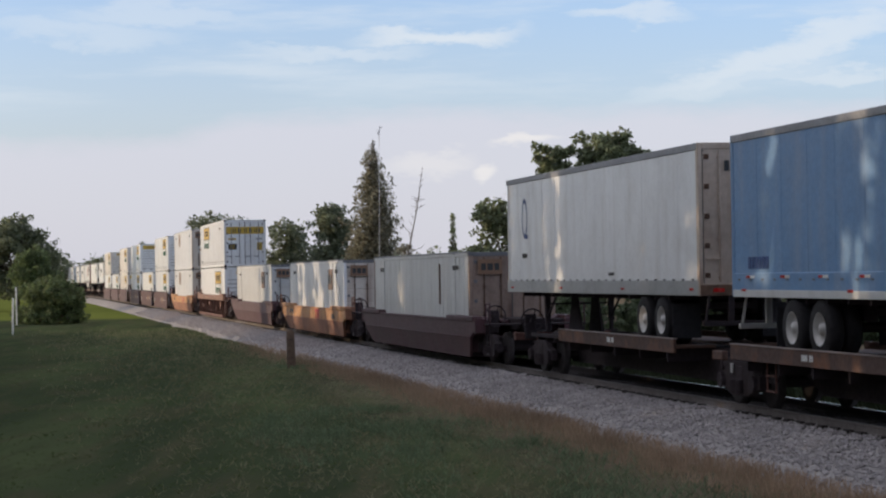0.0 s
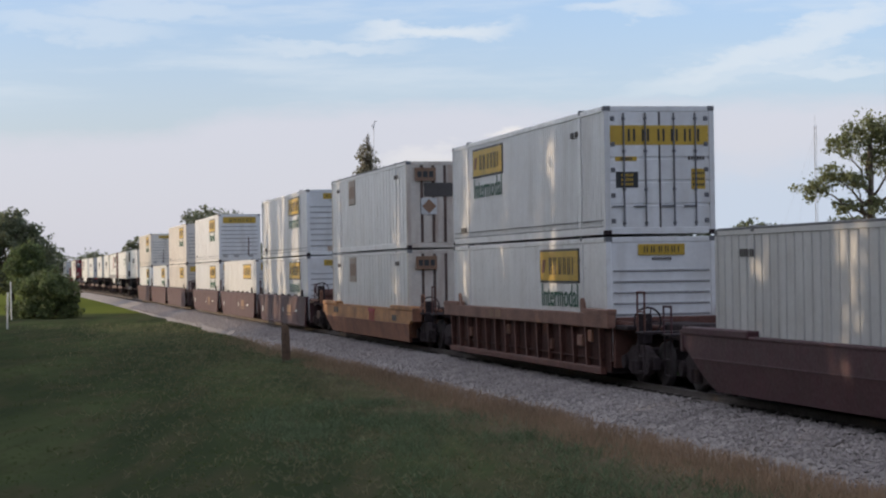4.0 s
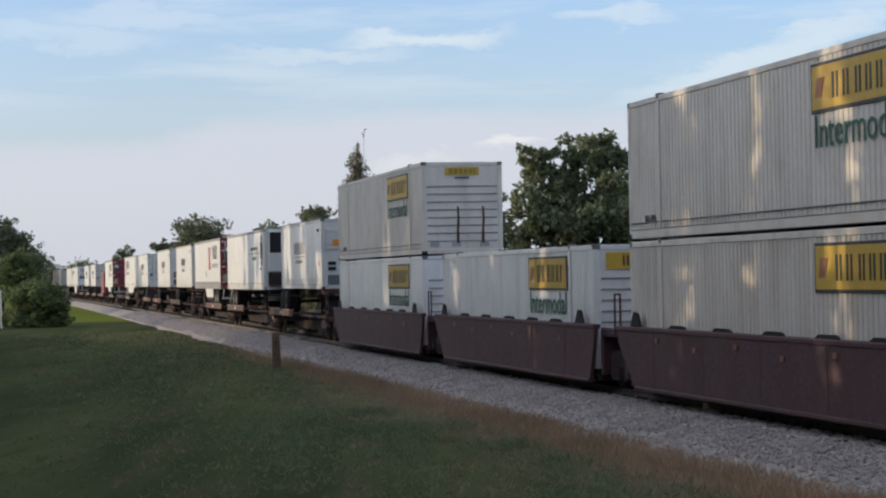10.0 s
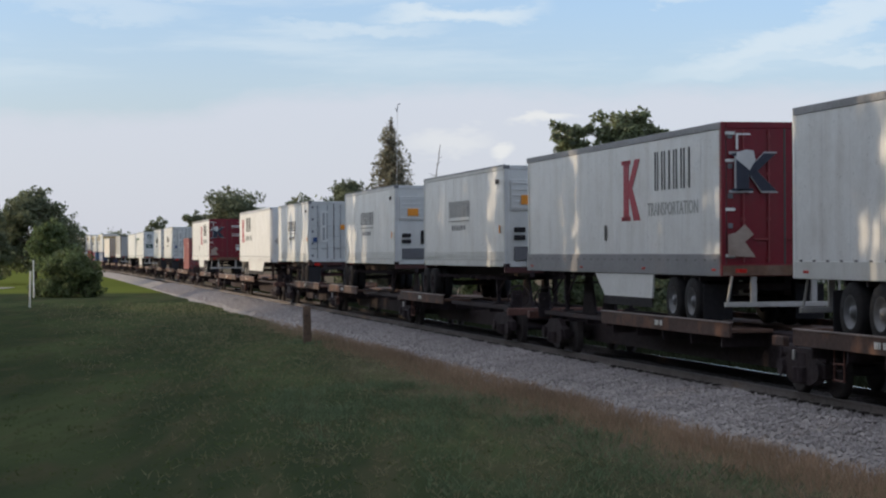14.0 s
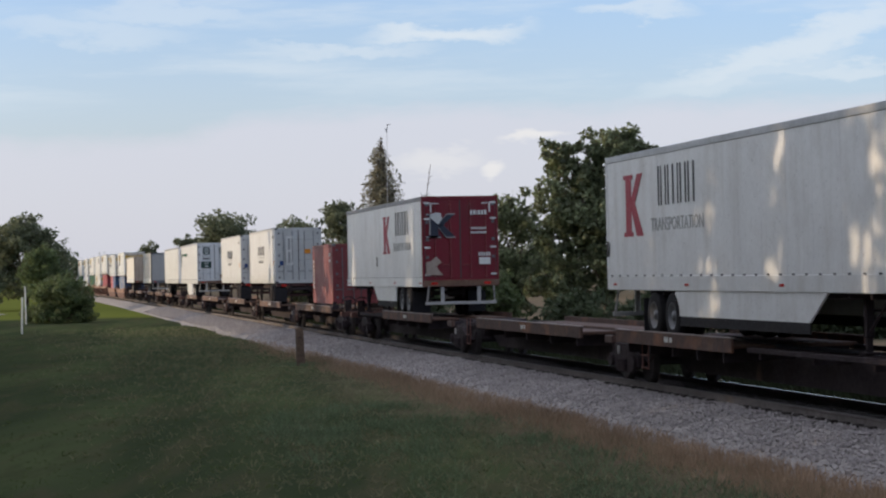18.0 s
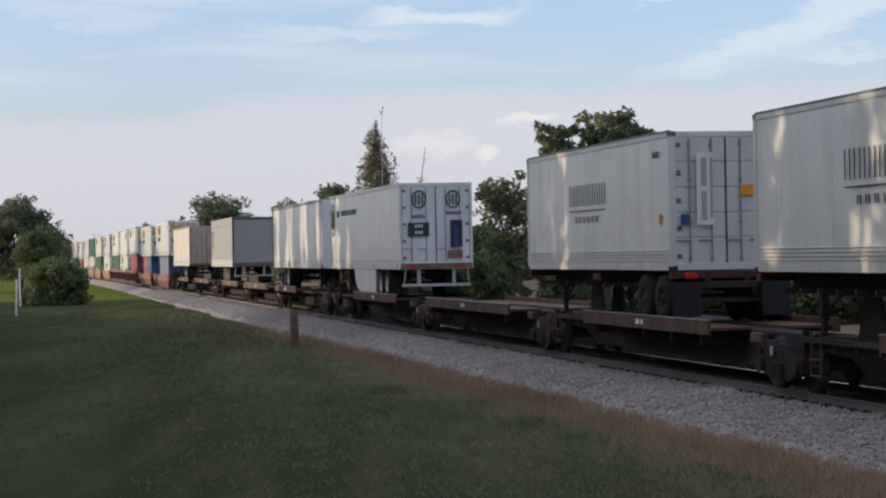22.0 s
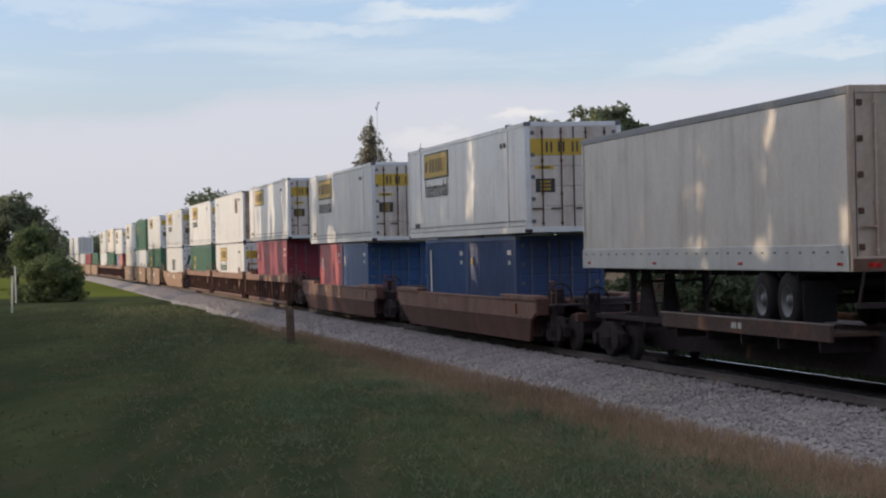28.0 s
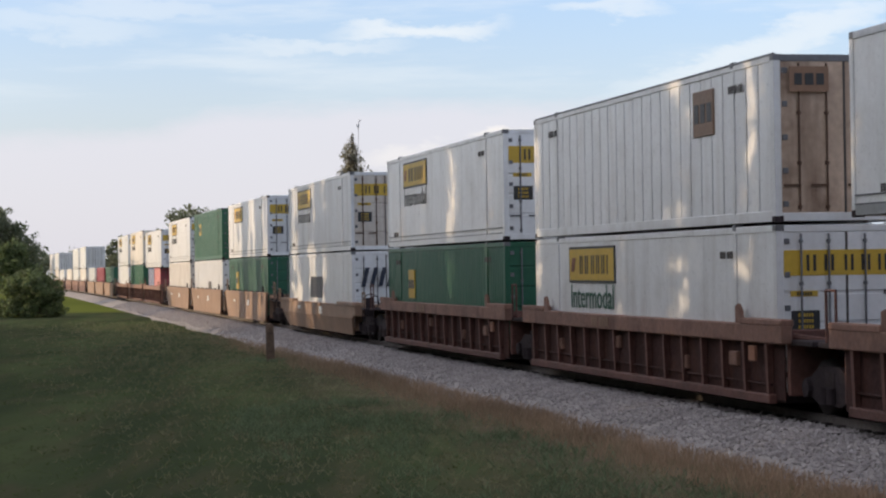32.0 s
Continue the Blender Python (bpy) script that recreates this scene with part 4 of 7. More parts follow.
def reefer_box(label, end="machine"):
    """A 40-foot cooled container; its machinery or its doors lead."""
    def signs(t, e, y, h):
        x = -0.25
        part("sign_writing", bars((0.07, 0.07) * 8, 0.50, 0.24), INK_N, t, "row of dark upright bars", at=Matrix.Translation((x, -y - 0.003, h - 1.12)) @ Matrix.Diagonal((1.3, 1, 1, 1)))
        part("sign_rule", boxmesh((x - 1.55, -y - 0.014, h - 1.50), (x + 1.55, -y, h - 1.475), 0.004), INK, t)
        part("sign_writing", bars((0.22, 0.22, -0.3) * 6, 0.15, 0.32), INK_N, t, "row of small dark bars", at=Matrix.Translation((x, -y - 0.003, h - 1.70)) @ Matrix.Diagonal((1.4, 1, 1, 1)))
        part("label_orange", boxmesh((e - 0.72, -y - 0.014, 0.98), (e - 0.57, -y, 1.20), 0.004), LABELO, t)
        part("marking", bars((0.5,) * 5, 0.13, 0.25), DARKRIB, t, at=(e - 0.9, -y - 0.006, h - 0.45))
        for k in range(4):
            part("side_bead", boxmesh((-e + 0.2, -y - 0.012, 0.22 + k * 0.07), (e - 0.2, -y + 0.01, 0.245 + k * 0.07), 0.006), REEFER, t)
        if end == "machine":
            for q, (a, b, zz, z1, m) in enumerate(((-1.05, 1.05, 1.62, 2.5, REEFER), (-0.95, 1.0, 0.20, 0.60, ALU_D), (-0.95, -0.62, 1.0, 1.14, BLACK), (-0.95, -0.62, 0.78, 0.92, BLACK), (-0.25, 0.25, 0.75, 1.25, BLACK), (0.55, 0.85, 0.85, 1.2, DARKRIB))):
                part("fan_panel" if q == 0 else "vent", boxmesh((e - 0.01, a, zz), (e + 0.03 + 0.006 * q, b, z1), 0.02), m, t)
            for k in range(5):
                part("slat", boxmesh((e + 0.03, -1.0, 1.68 + k * 0.17), (e + 0.05, 1.0, 1.72 + k * 0.17), 0.01), GREY_W, t)
            part("label_orange", boxmesh((e + 0.05, -0.75, 1.78), (e + 0.06, -0.35, 2.05), 0.004), LABELO, t)
            part("control_box", boxmesh((e + 0.0, 0.1, 0.28), (e + 0.07, 0.5, 0.55), 0.02), ALU, t)
        else:
            part("sign_panel", boxmesh((e + 0.065, -0.66, 0.95), (e + 0.073, -0.30, 2.45), 0.004), INK_W, t)
            part("sign_writing", cached("vbars", lambda: Mesh().box((0, -0.10, 1.75), (0.006, 0.02, 2.35)).box((0, -0.10, 1.05), (0.006, 0.02, 1.65)).box((0, 0.09, 1.1), (0.006, 0.15, 2.35)).done("sign_writing")), INK_S, t, at=(e + 0.074, -0.46, 0))
            part("label_orange", boxmesh((e + 0.04, 0.3, 1.55), (e + 0.052, 0.62, 1.78), 0.004), LABELO, t)
            part("label_orange", boxmesh((e + 0.04, 0.78, 1.52), (e + 0.052, 1.02, 1.75), 0.004), LABELO, t)
            part("label_blue", boxmesh((e + 0.04, -1.00, 0.95), (e + 0.052, -0.82, 1.18), 0.004), INK_B, t)
    return container("refrigerated_container", label, 12.19, "smooth", WHITE, "door" if end != "machine" else "blank", "cooled containers on chassis", h=2.90, w=2.44, end_mat=REEFER, post_mat=GREY_W, rail_mat=GREY_W, logo=signs)


# ---- rail cars ----
def bogie(parent, x):
    """A freight bogie: bolster with side frames, springs, wheels on axles."""
    b = part("bogie", cached("bolster", lambda: Mesh().box((-0.22, -1.1, 0.42), (0.22, 1.1, 0.78), 0.03).cyl((0, 0, 0.7), (0, 0, 0.95), 0.28, 14).done("bogie")), STEEL, parent, "grimy cast-steel bogie", at=(x, 0, 0))

    def frame_():
        m = Mesh()
        m.prism([(-1.12, 0.36), (-0.86, 0.33), (-0.42, 0.20), (0.42, 0.20), (0.86, 0.33), (1.12, 0.36), (1.12, 0.60), (0.80, 0.66), (0.42, 0.84), (-0.42, 0.84), (-0.80, 0.66), (-1.12, 0.60)], -0.07, 0.07)
        for xx in (-0.88, 0.88):
            m.cyl((xx, -0.15, 0.46), (xx, 0.10, 0.46), 0.15, 12)
        for xx in (-0.14, 0.14):
            m.cyl((xx, -0.10, 0.24), (xx, -0.10, 0.50), 0.10, 10)
        return m.done("side_frame")
    for side in (-1, 1):
        part("side_frame", cached("sframe", frame_), STEEL, b, at=Matrix.Translation((0, side * 1.02, 0)) @ (Matrix.Identity(4) if side < 0 else TURNED))
    def wheels():
        return Mesh().lathe([(0.0, 0.05), (0.0, 0.20), (0.03, 0.38), (0.0, 0.46), (0.10, 0.46), (0.13, 0.50), (0.14, 0.36), (0.10, 0.10)], (0, 0, 0), 22).done("wheel", True)
    for xx in (-0.88, 0.88):
        part("axle", cached("raxle", lambda: Mesh().cyl((0, -1.1, 0), (0, 1.1, 0), 0.08, 10).done("axle")), STEEL, b, at=(xx, 0, 0.46))
        for side in (-1, 1):
            part("wheel", cached("rwheel", wheels), RAILRUST, b, at=Matrix.Translation((xx, side * 0.80, 0.46)) @ (Matrix.Identity(4) if side < 0 else TURNED))


def coupler(t, x, s):
    part("coupler", cached(("coupler", s), lambda: Mesh().box((min(0, s * 0.9), -0.10, 0.62), (max(0, s * 0.9), 0.10, 0.88), 0.03).box((min(s * 0.75, s * 1.05), -0.16, 0.58), (max(s * 0.75, s * 1.05), 0.16, 0.92), 0.05).done("coupler")), STEEL, t, at=(x, 0, 0))


def rib_post():
    """A tapered web with a narrow outer flange, on the camera's side."""
    m = Mesh()
    for x, w, ya in ((0.0, 0.02, -1.29), (0.0, 0.055, -1.425)):
        yb = -1.445 if w < 0.03 else -1.455
        vs = [(x + a * w, b, z) for z, yy in ((0.28, yb + 0.035), (1.20, yb)) for a, b in ((-1, yy), (1, yy), (1, ya + (0.02 if z < 1 else 0)), (-1, ya + (0.02 if z < 1 else 0)))]
        m.add(vs, [(0, 1, 5, 4), (1, 2, 6, 5), (2, 3, 7, 6), (3, 0, 4, 7), (4, 5, 6, 7), (3, 2, 1, 0)])
    return m.done("rib")


def well_car(u, mat, style, label, lead, trail):
    """One well unit. lead, trail: 'end' where it couples to another car, 'bogie' where it carries a shared bogie, 'link' where its neighbour does."""
    t = thing("well_car", label, "rail car", "well cars of the train")
    e = 8.45
    chord = CHORD if mat is RUST else ORANGE_L if mat is ORANGE else mat
    alone = style == "smooth" and lead == "end" and trail == "end"
    hi = 1.24 if alone else 1.42 if mat is MAROON else 1.50
    for s in (-1, 1):
        y = s * 1.46
        if alone:
            def upper():
                return Mesh().prism([(-9.62, hi), (-9.55, 0.98), (-9.05, 0.75), (8.95, 0.75), (9.55, 0.98), (9.62, hi)], min(y, y - s * 0.09), max(y, y - s * 0.09)).done("side_sheet")

            def under():        # the lower sheet leans in under the bend
                line = [(-9.05, 0.75, 0.0), (-8.75, 0.52, 0.05), (-8.25, 0.24, 0.115), (-7.95, 0.15, 0.13), (8.3, 0.15, 0.13), (8.42, 0.28, 0.105), (8.95, 0.75, 0.0)]
                k = len(line)
                vs = [(x, y - s * d, z) for x, z, d in line] + [(x, y - s * (d + 0.08), z) for x, z, d in line]
                return Mesh().add(vs, [tuple(range(k)), tuple(range(2 * k - 1, k - 1, -1))] + [(i, k + i, k + (i + 1) % k, (i + 1) % k) for i in range(k)]).done("lower_sheet")
            part("side_sheet", cached(("usheet", s), upper), chord, t, "faded upper side sheet")
            part("lower_sheet", cached(("lsheet", s), under), mat, t, "grimier lower sheet leaning inward")
            part("bend_strip", boxmesh((-9.0, min(y + s * 0.010, y - s * 0.02), 0.735), (8.9, max(y + s * 0.010, y - s * 0.02), 0.765), 0.004), mat, t)
            part("top_chord", boxmesh((-9.62, min(y + s * 0.02, y - s * 0.16), hi - 0.05), (9.62, max(y + s * 0.02, y - s * 0.16), hi + 0.012), 0.015), chord, t)
            for f in (-1, 1):
                part("corner_cap", cached(("acap", s, f), lambda: Mesh().box((min(f * 5.8, f * 9.5), min(y + s * 0.05, y - s * 0.24), hi - 0.03), (max(f * 5.8, f * 9.5), max(y + s * 0.05, y - s * 0.24), hi + 0.11), 0.02).done("corner_cap")), chord, t, "raised cap over the corner")
                part("corner_post", cached(("apost", s, f), lambda: Mesh().box((f * 9.62 - 0.09, min(y + s * 0.02, y - s * 0.30), 0.86), (f * 9.62 + 0.09, max(y + s * 0.02, y - s * 0.30), hi + 0.05), 0.02).done("corner_post")), mat, t)
        elif style == "ribbed":
            # recessed sheet, coloured darker than the ribs and chords
            part("side_sheet", boxmesh((-e, min(y * 0.905, y * 0.885), 0.20), (e, max(y * 0.905, y * 0.885), hi - 0.1)), RUSTDARK, t, "dark brown recessed side sheet with rust blotches")
            part("top_chord", boxmesh((-e - 0.3, min(y + s * 0.02, y - s * 0.17), hi - 0.32), (e + 0.3, max(y + s * 0.02, y - s * 0.17), hi), 0.02), chord, t, "faded orange-brown top chord")
            part("bottom_chord", boxmesh((-e + 0.4, min(y, y - s * 0.16), 0.14), (e - 0.4, max(y, y - s * 0.16), 0.30), 0.02), mat, t)
            for k in range(15 if s < 0 else 0):
                x = -e + 0.55 + k * (2 * e - 1.1) / 14
                part("rib", cached(("wrib", hi), rib_post), mat, t, at=(x, 0, 0))
            if s < 0:       # brackets and pipes hung on the side between the ribs
                part("brake_pipe", cached("wpipe", lambda: Mesh().cyl((-e + 0.5, -1.36, 0.52), (e - 0.5, -1.36, 0.46), 0.022, 8).done("brake_pipe")), RUSTDARK, t)
                for x, w, z in ((-5.6, 0.16, 0.62), (-1.1, 0.22, 0.80), (3.4, 0.14, 0.55), (6.1, 0.20, 0.72)):
                    part("bracket", boxmesh((-w, -1.40, z), (w, -1.30, z + 0.26), 0.02), CHORD, t, "small orange-brown bracket", at=(x, 0, 0))
            for k in (-1, 1):
                part("corner_cap", cached(("ccap", s), lambda: Mesh().box((-1.0, min(y + s * 0.03, y - s * 0.2), hi - 0.02), (1.0, max(y + s * 0.03, y - s * 0.2), hi + 0.10), 0.02).done("corner_cap")), chord, t, at=(k * (e - 0.7), 0, 0))
                part("container_guide", cached(("fin", s), lambda: Mesh().prism([(-0.16, hi), (0.20, hi), (0.10, hi + 0.24), (-0.02, hi + 0.34), (-0.16, hi + 0.30)], min(y, y - s * 0.06), max(y, y - s * 0.06)).done("container_guide")), chord, t, at=(k * (e - 1.85), 0, 0))
        else:
            def sheet():
                pts = [(-e - 0.15, hi), (-e - 0.05, hi - 0.35), (-e + 0.95, 0.26), (-e + 1.3, 0.14), (e - 0.45, 0.14), (e - 0.28, 0.26), (e + 0.05, hi - 0.35), (e + 0.15, hi)]
                return Mesh().prism(pts, min(y, y - s * 0.09), max(y, y - s * 0.09)).done("side_sheet")
            part("side_sheet", cached(("ssheet", s, hi), sheet), mat, t)
            part("top_chord", boxmesh((-e - 0.15, min(y + s * 0.025, y - s * 0.14), hi - 0.09), (e + 0.15, max(y + s * 0.025, y - s * 0.14), hi + 0.015), 0.02), chord, t)
            part("bottom_chord", boxmesh((-e + 1.05, min(y + s * 0.015, y - s * 0.2), 0.12), (e - 0.45, max(y + s * 0.015, y - s * 0.2), 0.21), 0.02), mat, t)
            if chord is not mat:
                part("upper_band", boxmesh((-e + 0.05, min(y + s * 0.012, y - s * 0.02), hi - 0.62), (e - 0.05, max(y + s * 0.012, y - s * 0.02), hi - 0.10), 0.01), chord, t, "faded upper band")
            for k in range(5 if s < 0 else 0):
                x = -e + 2.4 + k * (2 * e - 4.8) / 4
                part("seam", boxmesh((-0.012, min(y + s * 0.005, y), 0.2), (0.012, max(y + s * 0.005, y), hi - 0.08), 0.002), mat, t, at=(x, 0, 0))
            for x in ((-7.3, 7.3) if s < 0 else ()):
                part("container_guide", cached(("guide", s, hi), lambda: Mesh().prism([(-0.36, hi), (0.36, hi), (0.14, hi + 0.30), (-0.10, hi + 0.32)], min(y, y - s * 0.05), max(y, y - s * 0.05)).done("container_guide")), BLACK, t, at=(x, 0, 0))
            for x in ((-4.6, -2.0, 0.6, 3.0, 5.2) if s < 0 else ()):
                part("guide_stop", cached(("stop", s, hi), lambda: Mesh().prism([(-0.50, hi), (0.50, hi), (0.44, hi + 0.05), (0.30, hi + 0.085), (-0.34, hi + 0.085), (-0.46, hi + 0.04)], min(y, y - s * 0.06), max(y, y - s * 0.06)).done("guide_stop")), BLACK, t, at=(x, 0, 0))
    part("floor_plate", boxmesh((-8.35, -1.30, 0.27), (8.35, 1.30, 0.308)), STEEL, t)
    for x in (-8.0, -6.0, -4.0, -2.0, 0.0, 2.0, 4.0, 6.0, 8.0):
        part("floor_beam", boxmesh((-0.30, -1.26, 0.16), (0.30, 1.26, 0.268)), STEEL, t, at=(x, 0, 0))
    for f, kind in ((1, lead), (-1, trail)):
        reach = 11.1 if kind == "end" else 9.55
        part("end_bulkhead", cached(("bulk", f, hi), lambda: Mesh().box((min(f * e, f * (e + 0.14)), -1.28, 0.30), (max(f * e, f * (e + 0.14)), 1.28, hi - 0.08), 0.02).done("end_bulkhead")), mat, t)
        part("end_sill", cached(("esill", f, reach, hi), lambda: Mesh().box((min(f * e, f * reach), -0.42, 0.95), (max(f * e, f * reach), 0.42, 1.30), 0.03).box((min(f * (e + 0.1), f * (e + 1.2)), -1.30, 1.16), (max(f * (e + 0.1), f * (e + 1.2)), 1.30, 1.26), 0.02).done("end_sill")), STEEL, t)
        for yy in (-1.25, 1.25):
            part("diagonal_brace", cached(("dbrace", f, yy > 0, reach), lambda: Mesh().cyl((f * (e + 0.1), yy, 1.3), (f * min(reach - 0.1, e + 1.4), yy * 0.45, 1.18), 0.07, 8).done("diagonal_brace")), mat, t)
        if kind == "end":
            bogie(t, f * 9.75)
            coupler(t, f * 10.7, f)
            part("end_platform", cached(("plat", f), lambda: Mesh().box((min(f * 10.55, f * 11.15), -1.40, 1.12), (max(f * 10.55, f * 11.15), 1.40, 1.17), 0.01).done("end_platform")), STEEL, t)
            rt = 1.72 if alone else 2.0
            for yy in (-1.36, 1.36):
                part("handrail", cached(("hrail", f, yy > 0, rt), lambda: Mesh().cyl((f * 10.6, yy, 1.17), (f * 10.6, yy, rt), 0.022, 8).cyl((f * 11.1, yy, 1.17), (f * 11.1, yy, rt), 0.022, 8).cyl((f * 10.6, yy, rt), (f * 11.1, yy, rt), 0.022, 8).cyl((f * 10.6, yy, 1.17 + (rt - 1.17) * 0.5), (f * 11.1, yy, 1.17 + (rt - 1.17) * 0.5), 0.018, 8).done("handrail")), mat, t)
                part("side_ladder", cached(("ladder", f, yy > 0), lambda: Mesh().box((f * 10.85 - 0.2, yy - 0.02, 0.30), (f * 10.85 + 0.2, yy + 0.02, 0.34)).box((f * 10.85 - 0.2, yy - 0.02, 0.62), (f * 10.85 + 0.2, yy + 0.02, 0.66)).cyl((f * 10.85 - 0.2, yy, 0.3), (f * 10.85 - 0.2, yy, 1.15), 0.018, 6).cyl((f * 10.85 + 0.2, yy, 0.3), (f * 10.85 + 0.2, yy, 1.15), 0.018, 6).done("side_ladder")), STEEL, t)
            if f == 1:
                part("brake_wheel", cached(("bwheel", f, mat is MAROON and not alone), lambda: brake_wheel(f * 10.0, 1.75 if mat is MAROON and not alone else 1.36)), STEEL, t, "black hand brake wheel")
                if mat is MAROON and not alone:
                    part("air_tank", cached(("atank", f), lambda: Mesh().cyl((f * 9.0, 0.35, 1.55), (f * 9.0, -0.95, 1.55), 0.22, 14).box((f * 9.0 - 0.15, -0.7, 1.25), (f * 9.0 + 0.15, 0.2, 1.4)).done("air_tank", False)), RUST if mat is MAROON else STEEL, t)
        elif kind == "bogie":
            bogie(t, f * 9.65)
            for yy in (-1.30, 1.30):
                part("handrail", cached(("hr2", f, yy > 0), lambda: Mesh().cyl((f * 8.85, yy, 1.25), (f * 8.85, yy, 2.1), 0.025, 8).cyl((f * 9.25, yy, 1.25), (f * 9.25, yy, 2.1), 0.025, 8).cyl((f * 8.85, yy, 2.1), (f * 9.25, yy, 2.1), 0.022, 8).done("handrail")), mat, t)
    t["low_side"] = alone
    return ride(t, u, 0.0)


def brake_wheel(x, zc=1.75):
    m = Mesh()
    n, r = 16, 0.30
    for i in range(n):
        a, b = 2 * math.pi * i / n, 2 * math.pi * (i + 1) / n
        m.cyl((x, -0.95 + r * math.cos(a), zc + r * math.sin(a)), (x, -0.95 + r * math.cos(b), zc + r * math.sin(b)), 0.022, 6, caps=False)
    for i in range(5):
        a = 2 * math.pi * i / 5
        m.cyl((x, -0.95, zc), (x, -0.95 + r * math.cos(a), zc + r * math.sin(a)), 0.014, 6, caps=False)
    m.cyl((x - 0.2, -0.95, zc), (x + 0.05, -0.95, zc), 0.05, 10).box((x - 0.3, -1.1, zc - 0.5), (x - 0.15, -0.8, zc + 0.16), 0.02)
    return m.done("brake_wheel")


def well_marks(t, kind):
    """Faded marks on the camera's side of a well car, as plain bars."""
    y = -1.485
    low = bool(t["low_side"])
    del t["low_side"]
    if kind == "maroon":
        part("faded_sign", bars((0.8, 0.8, 0.8, 0.8), 0.36, 0.15), TAN, t, "faded tan bars", at=(3.2, y, 0.85))
        part("faded_rule", boxmesh((2.3, y - 0.006, 0.55), (4.1, y + 0.01, 0.60), 0.003), TAN, t)
        part("marking", bars((0.6,) * 8, 0.10, 0.25), INK_W, t, at=(5.6, y, 0.78))
        part("marking", bars((0.5, 0.6), 0.26, 0.3), INK_W, t, at=(-6.6, y, 0.72))
        part("letter_bar", bars((0.5,), 0.26), INK_W, t, at=(1.2, y, 0.78))
    elif kind == "yellowmarks":
        for k in range(6):
            part("yellow_patch", boxmesh((-0.09, y - 0.005, -0.05), (0.09, y + 0.01, 0.05), 0.004), ORANGE, t, at=(-5.8 + k * 2.3, 0, 1.18 - 0.12 * (k % 2)))
    elif kind == "orange":
        part("red_sign", cached("redsign", lambda: Mesh().box((-0.85, -0.008, 0.18), (0.85, 0, 0.34), 0.003).box((-0.55, -0.008, -0.36), (-0.35, 0, 0.18), 0.003).box((-0.05, -0.008, -0.36), (0.15, 0, 0.18), 0.003).box((0.45, -0.008, -0.36), (0.65, 0, 0.18), 0.003).done("red_sign")), INK_R, t, "faded red block mark", at=Matrix.Translation((1.9, y + 0.012, 0.96)) @ Matrix.Diagonal((0.8, 1, 0.62, 1)))
        part("marking", bars((0.6, 0.6, 0.6, -0.4, 0.6, 0.6, 0.6), 0.22, 0.2), DARKRIB, t, at=(-6.3, y + 0.020, 1.02))
        part("notice", boxmesh((5.9, y + 0.015, 0.82), (6.7, y + 0.03, 1.02), 0.004), DARKRIB, t)
    elif kind == "tan":
        part("notice", boxmesh((1.3, y - 0.006, 0.82), (2.0, y + 0.03, 1.10), 0.004), INK_W, t, "pale square notice")
        part("marking", bars((0.6,) * 7, 0.13, 0.25), INK_W, t, at=(-4.2, y + (0.02 if low else 0.0), 1.0))
    elif kind == "rust":
        part("marking", bars((0.6, 0.6, 0.6, -0.4, 0.6, 0.6, 0.6, 0.6), 0.2, 0.25), TAN, t, at=(-2.0, y + (0.020 if low else -0.004), 1.02 if low else 1.34))
        part("notice", boxmesh((7.2, y - 0.02, 0.86), (7.5, y + 0.03, 1.12), 0.004), ORANGE, t)
    return t


def clutter(t, x):
    """Brake gear, levers, hoses and brackets hung about a shared bogie."""
    def gear():
        m = Mesh().cyl((-1.5, -0.75, 0.74), (-0.9, -0.75, 0.74), 0.13, 12).cyl((-0.9, -0.75, 0.74), (0.6, -0.78, 0.70), 0.028, 8)
        m.box((-1.62, -0.9, 0.60), (-1.5, -0.6, 0.98), 0.02).box((0.95, -1.02, 0.62), (1.06, -0.86, 1.12), 0.015)
        for k in range(8):      # a hanging hose
            a, b = k / 8, (k + 1) / 8
            m.cyl((1.0 + 0.9 * a, -0.95, 0.72 - 0.9 * a * (1 - a)), (1.0 + 0.9 * b, -0.95, 0.72 - 0.9 * b * (1 - b)), 0.028, 6, caps=False)
        return m.done("brake_gear")

    def rung():
        m = Mesh()
        for xx in (-0.22, 0.22):
            m.cyl((xx, -1.22, 0.36), (xx, -1.22, 1.16), 0.018, 6)
        for z in (0.38, 0.66):
            m.box((-0.22, -1.25, z - 0.015), (0.22, -1.19, z + 0.015), 0.005)
        return m.done("side_step")
    part("brake_gear", cached("bgear", gear), STEEL, t, "black brake cylinder and hose", at=(x, 0, 0))
    part("side_step", cached("sstep", rung), RUST, t, "brown side step", at=(x + 2.1, 0, 0))
    part("bracket", boxmesh((-0.30, -1.20, 0.84), (0.30, -1.08, 1.02), 0.02), DECKEDGE, t, "dull brown bracket", at=(x - 0.9, 0, 0))


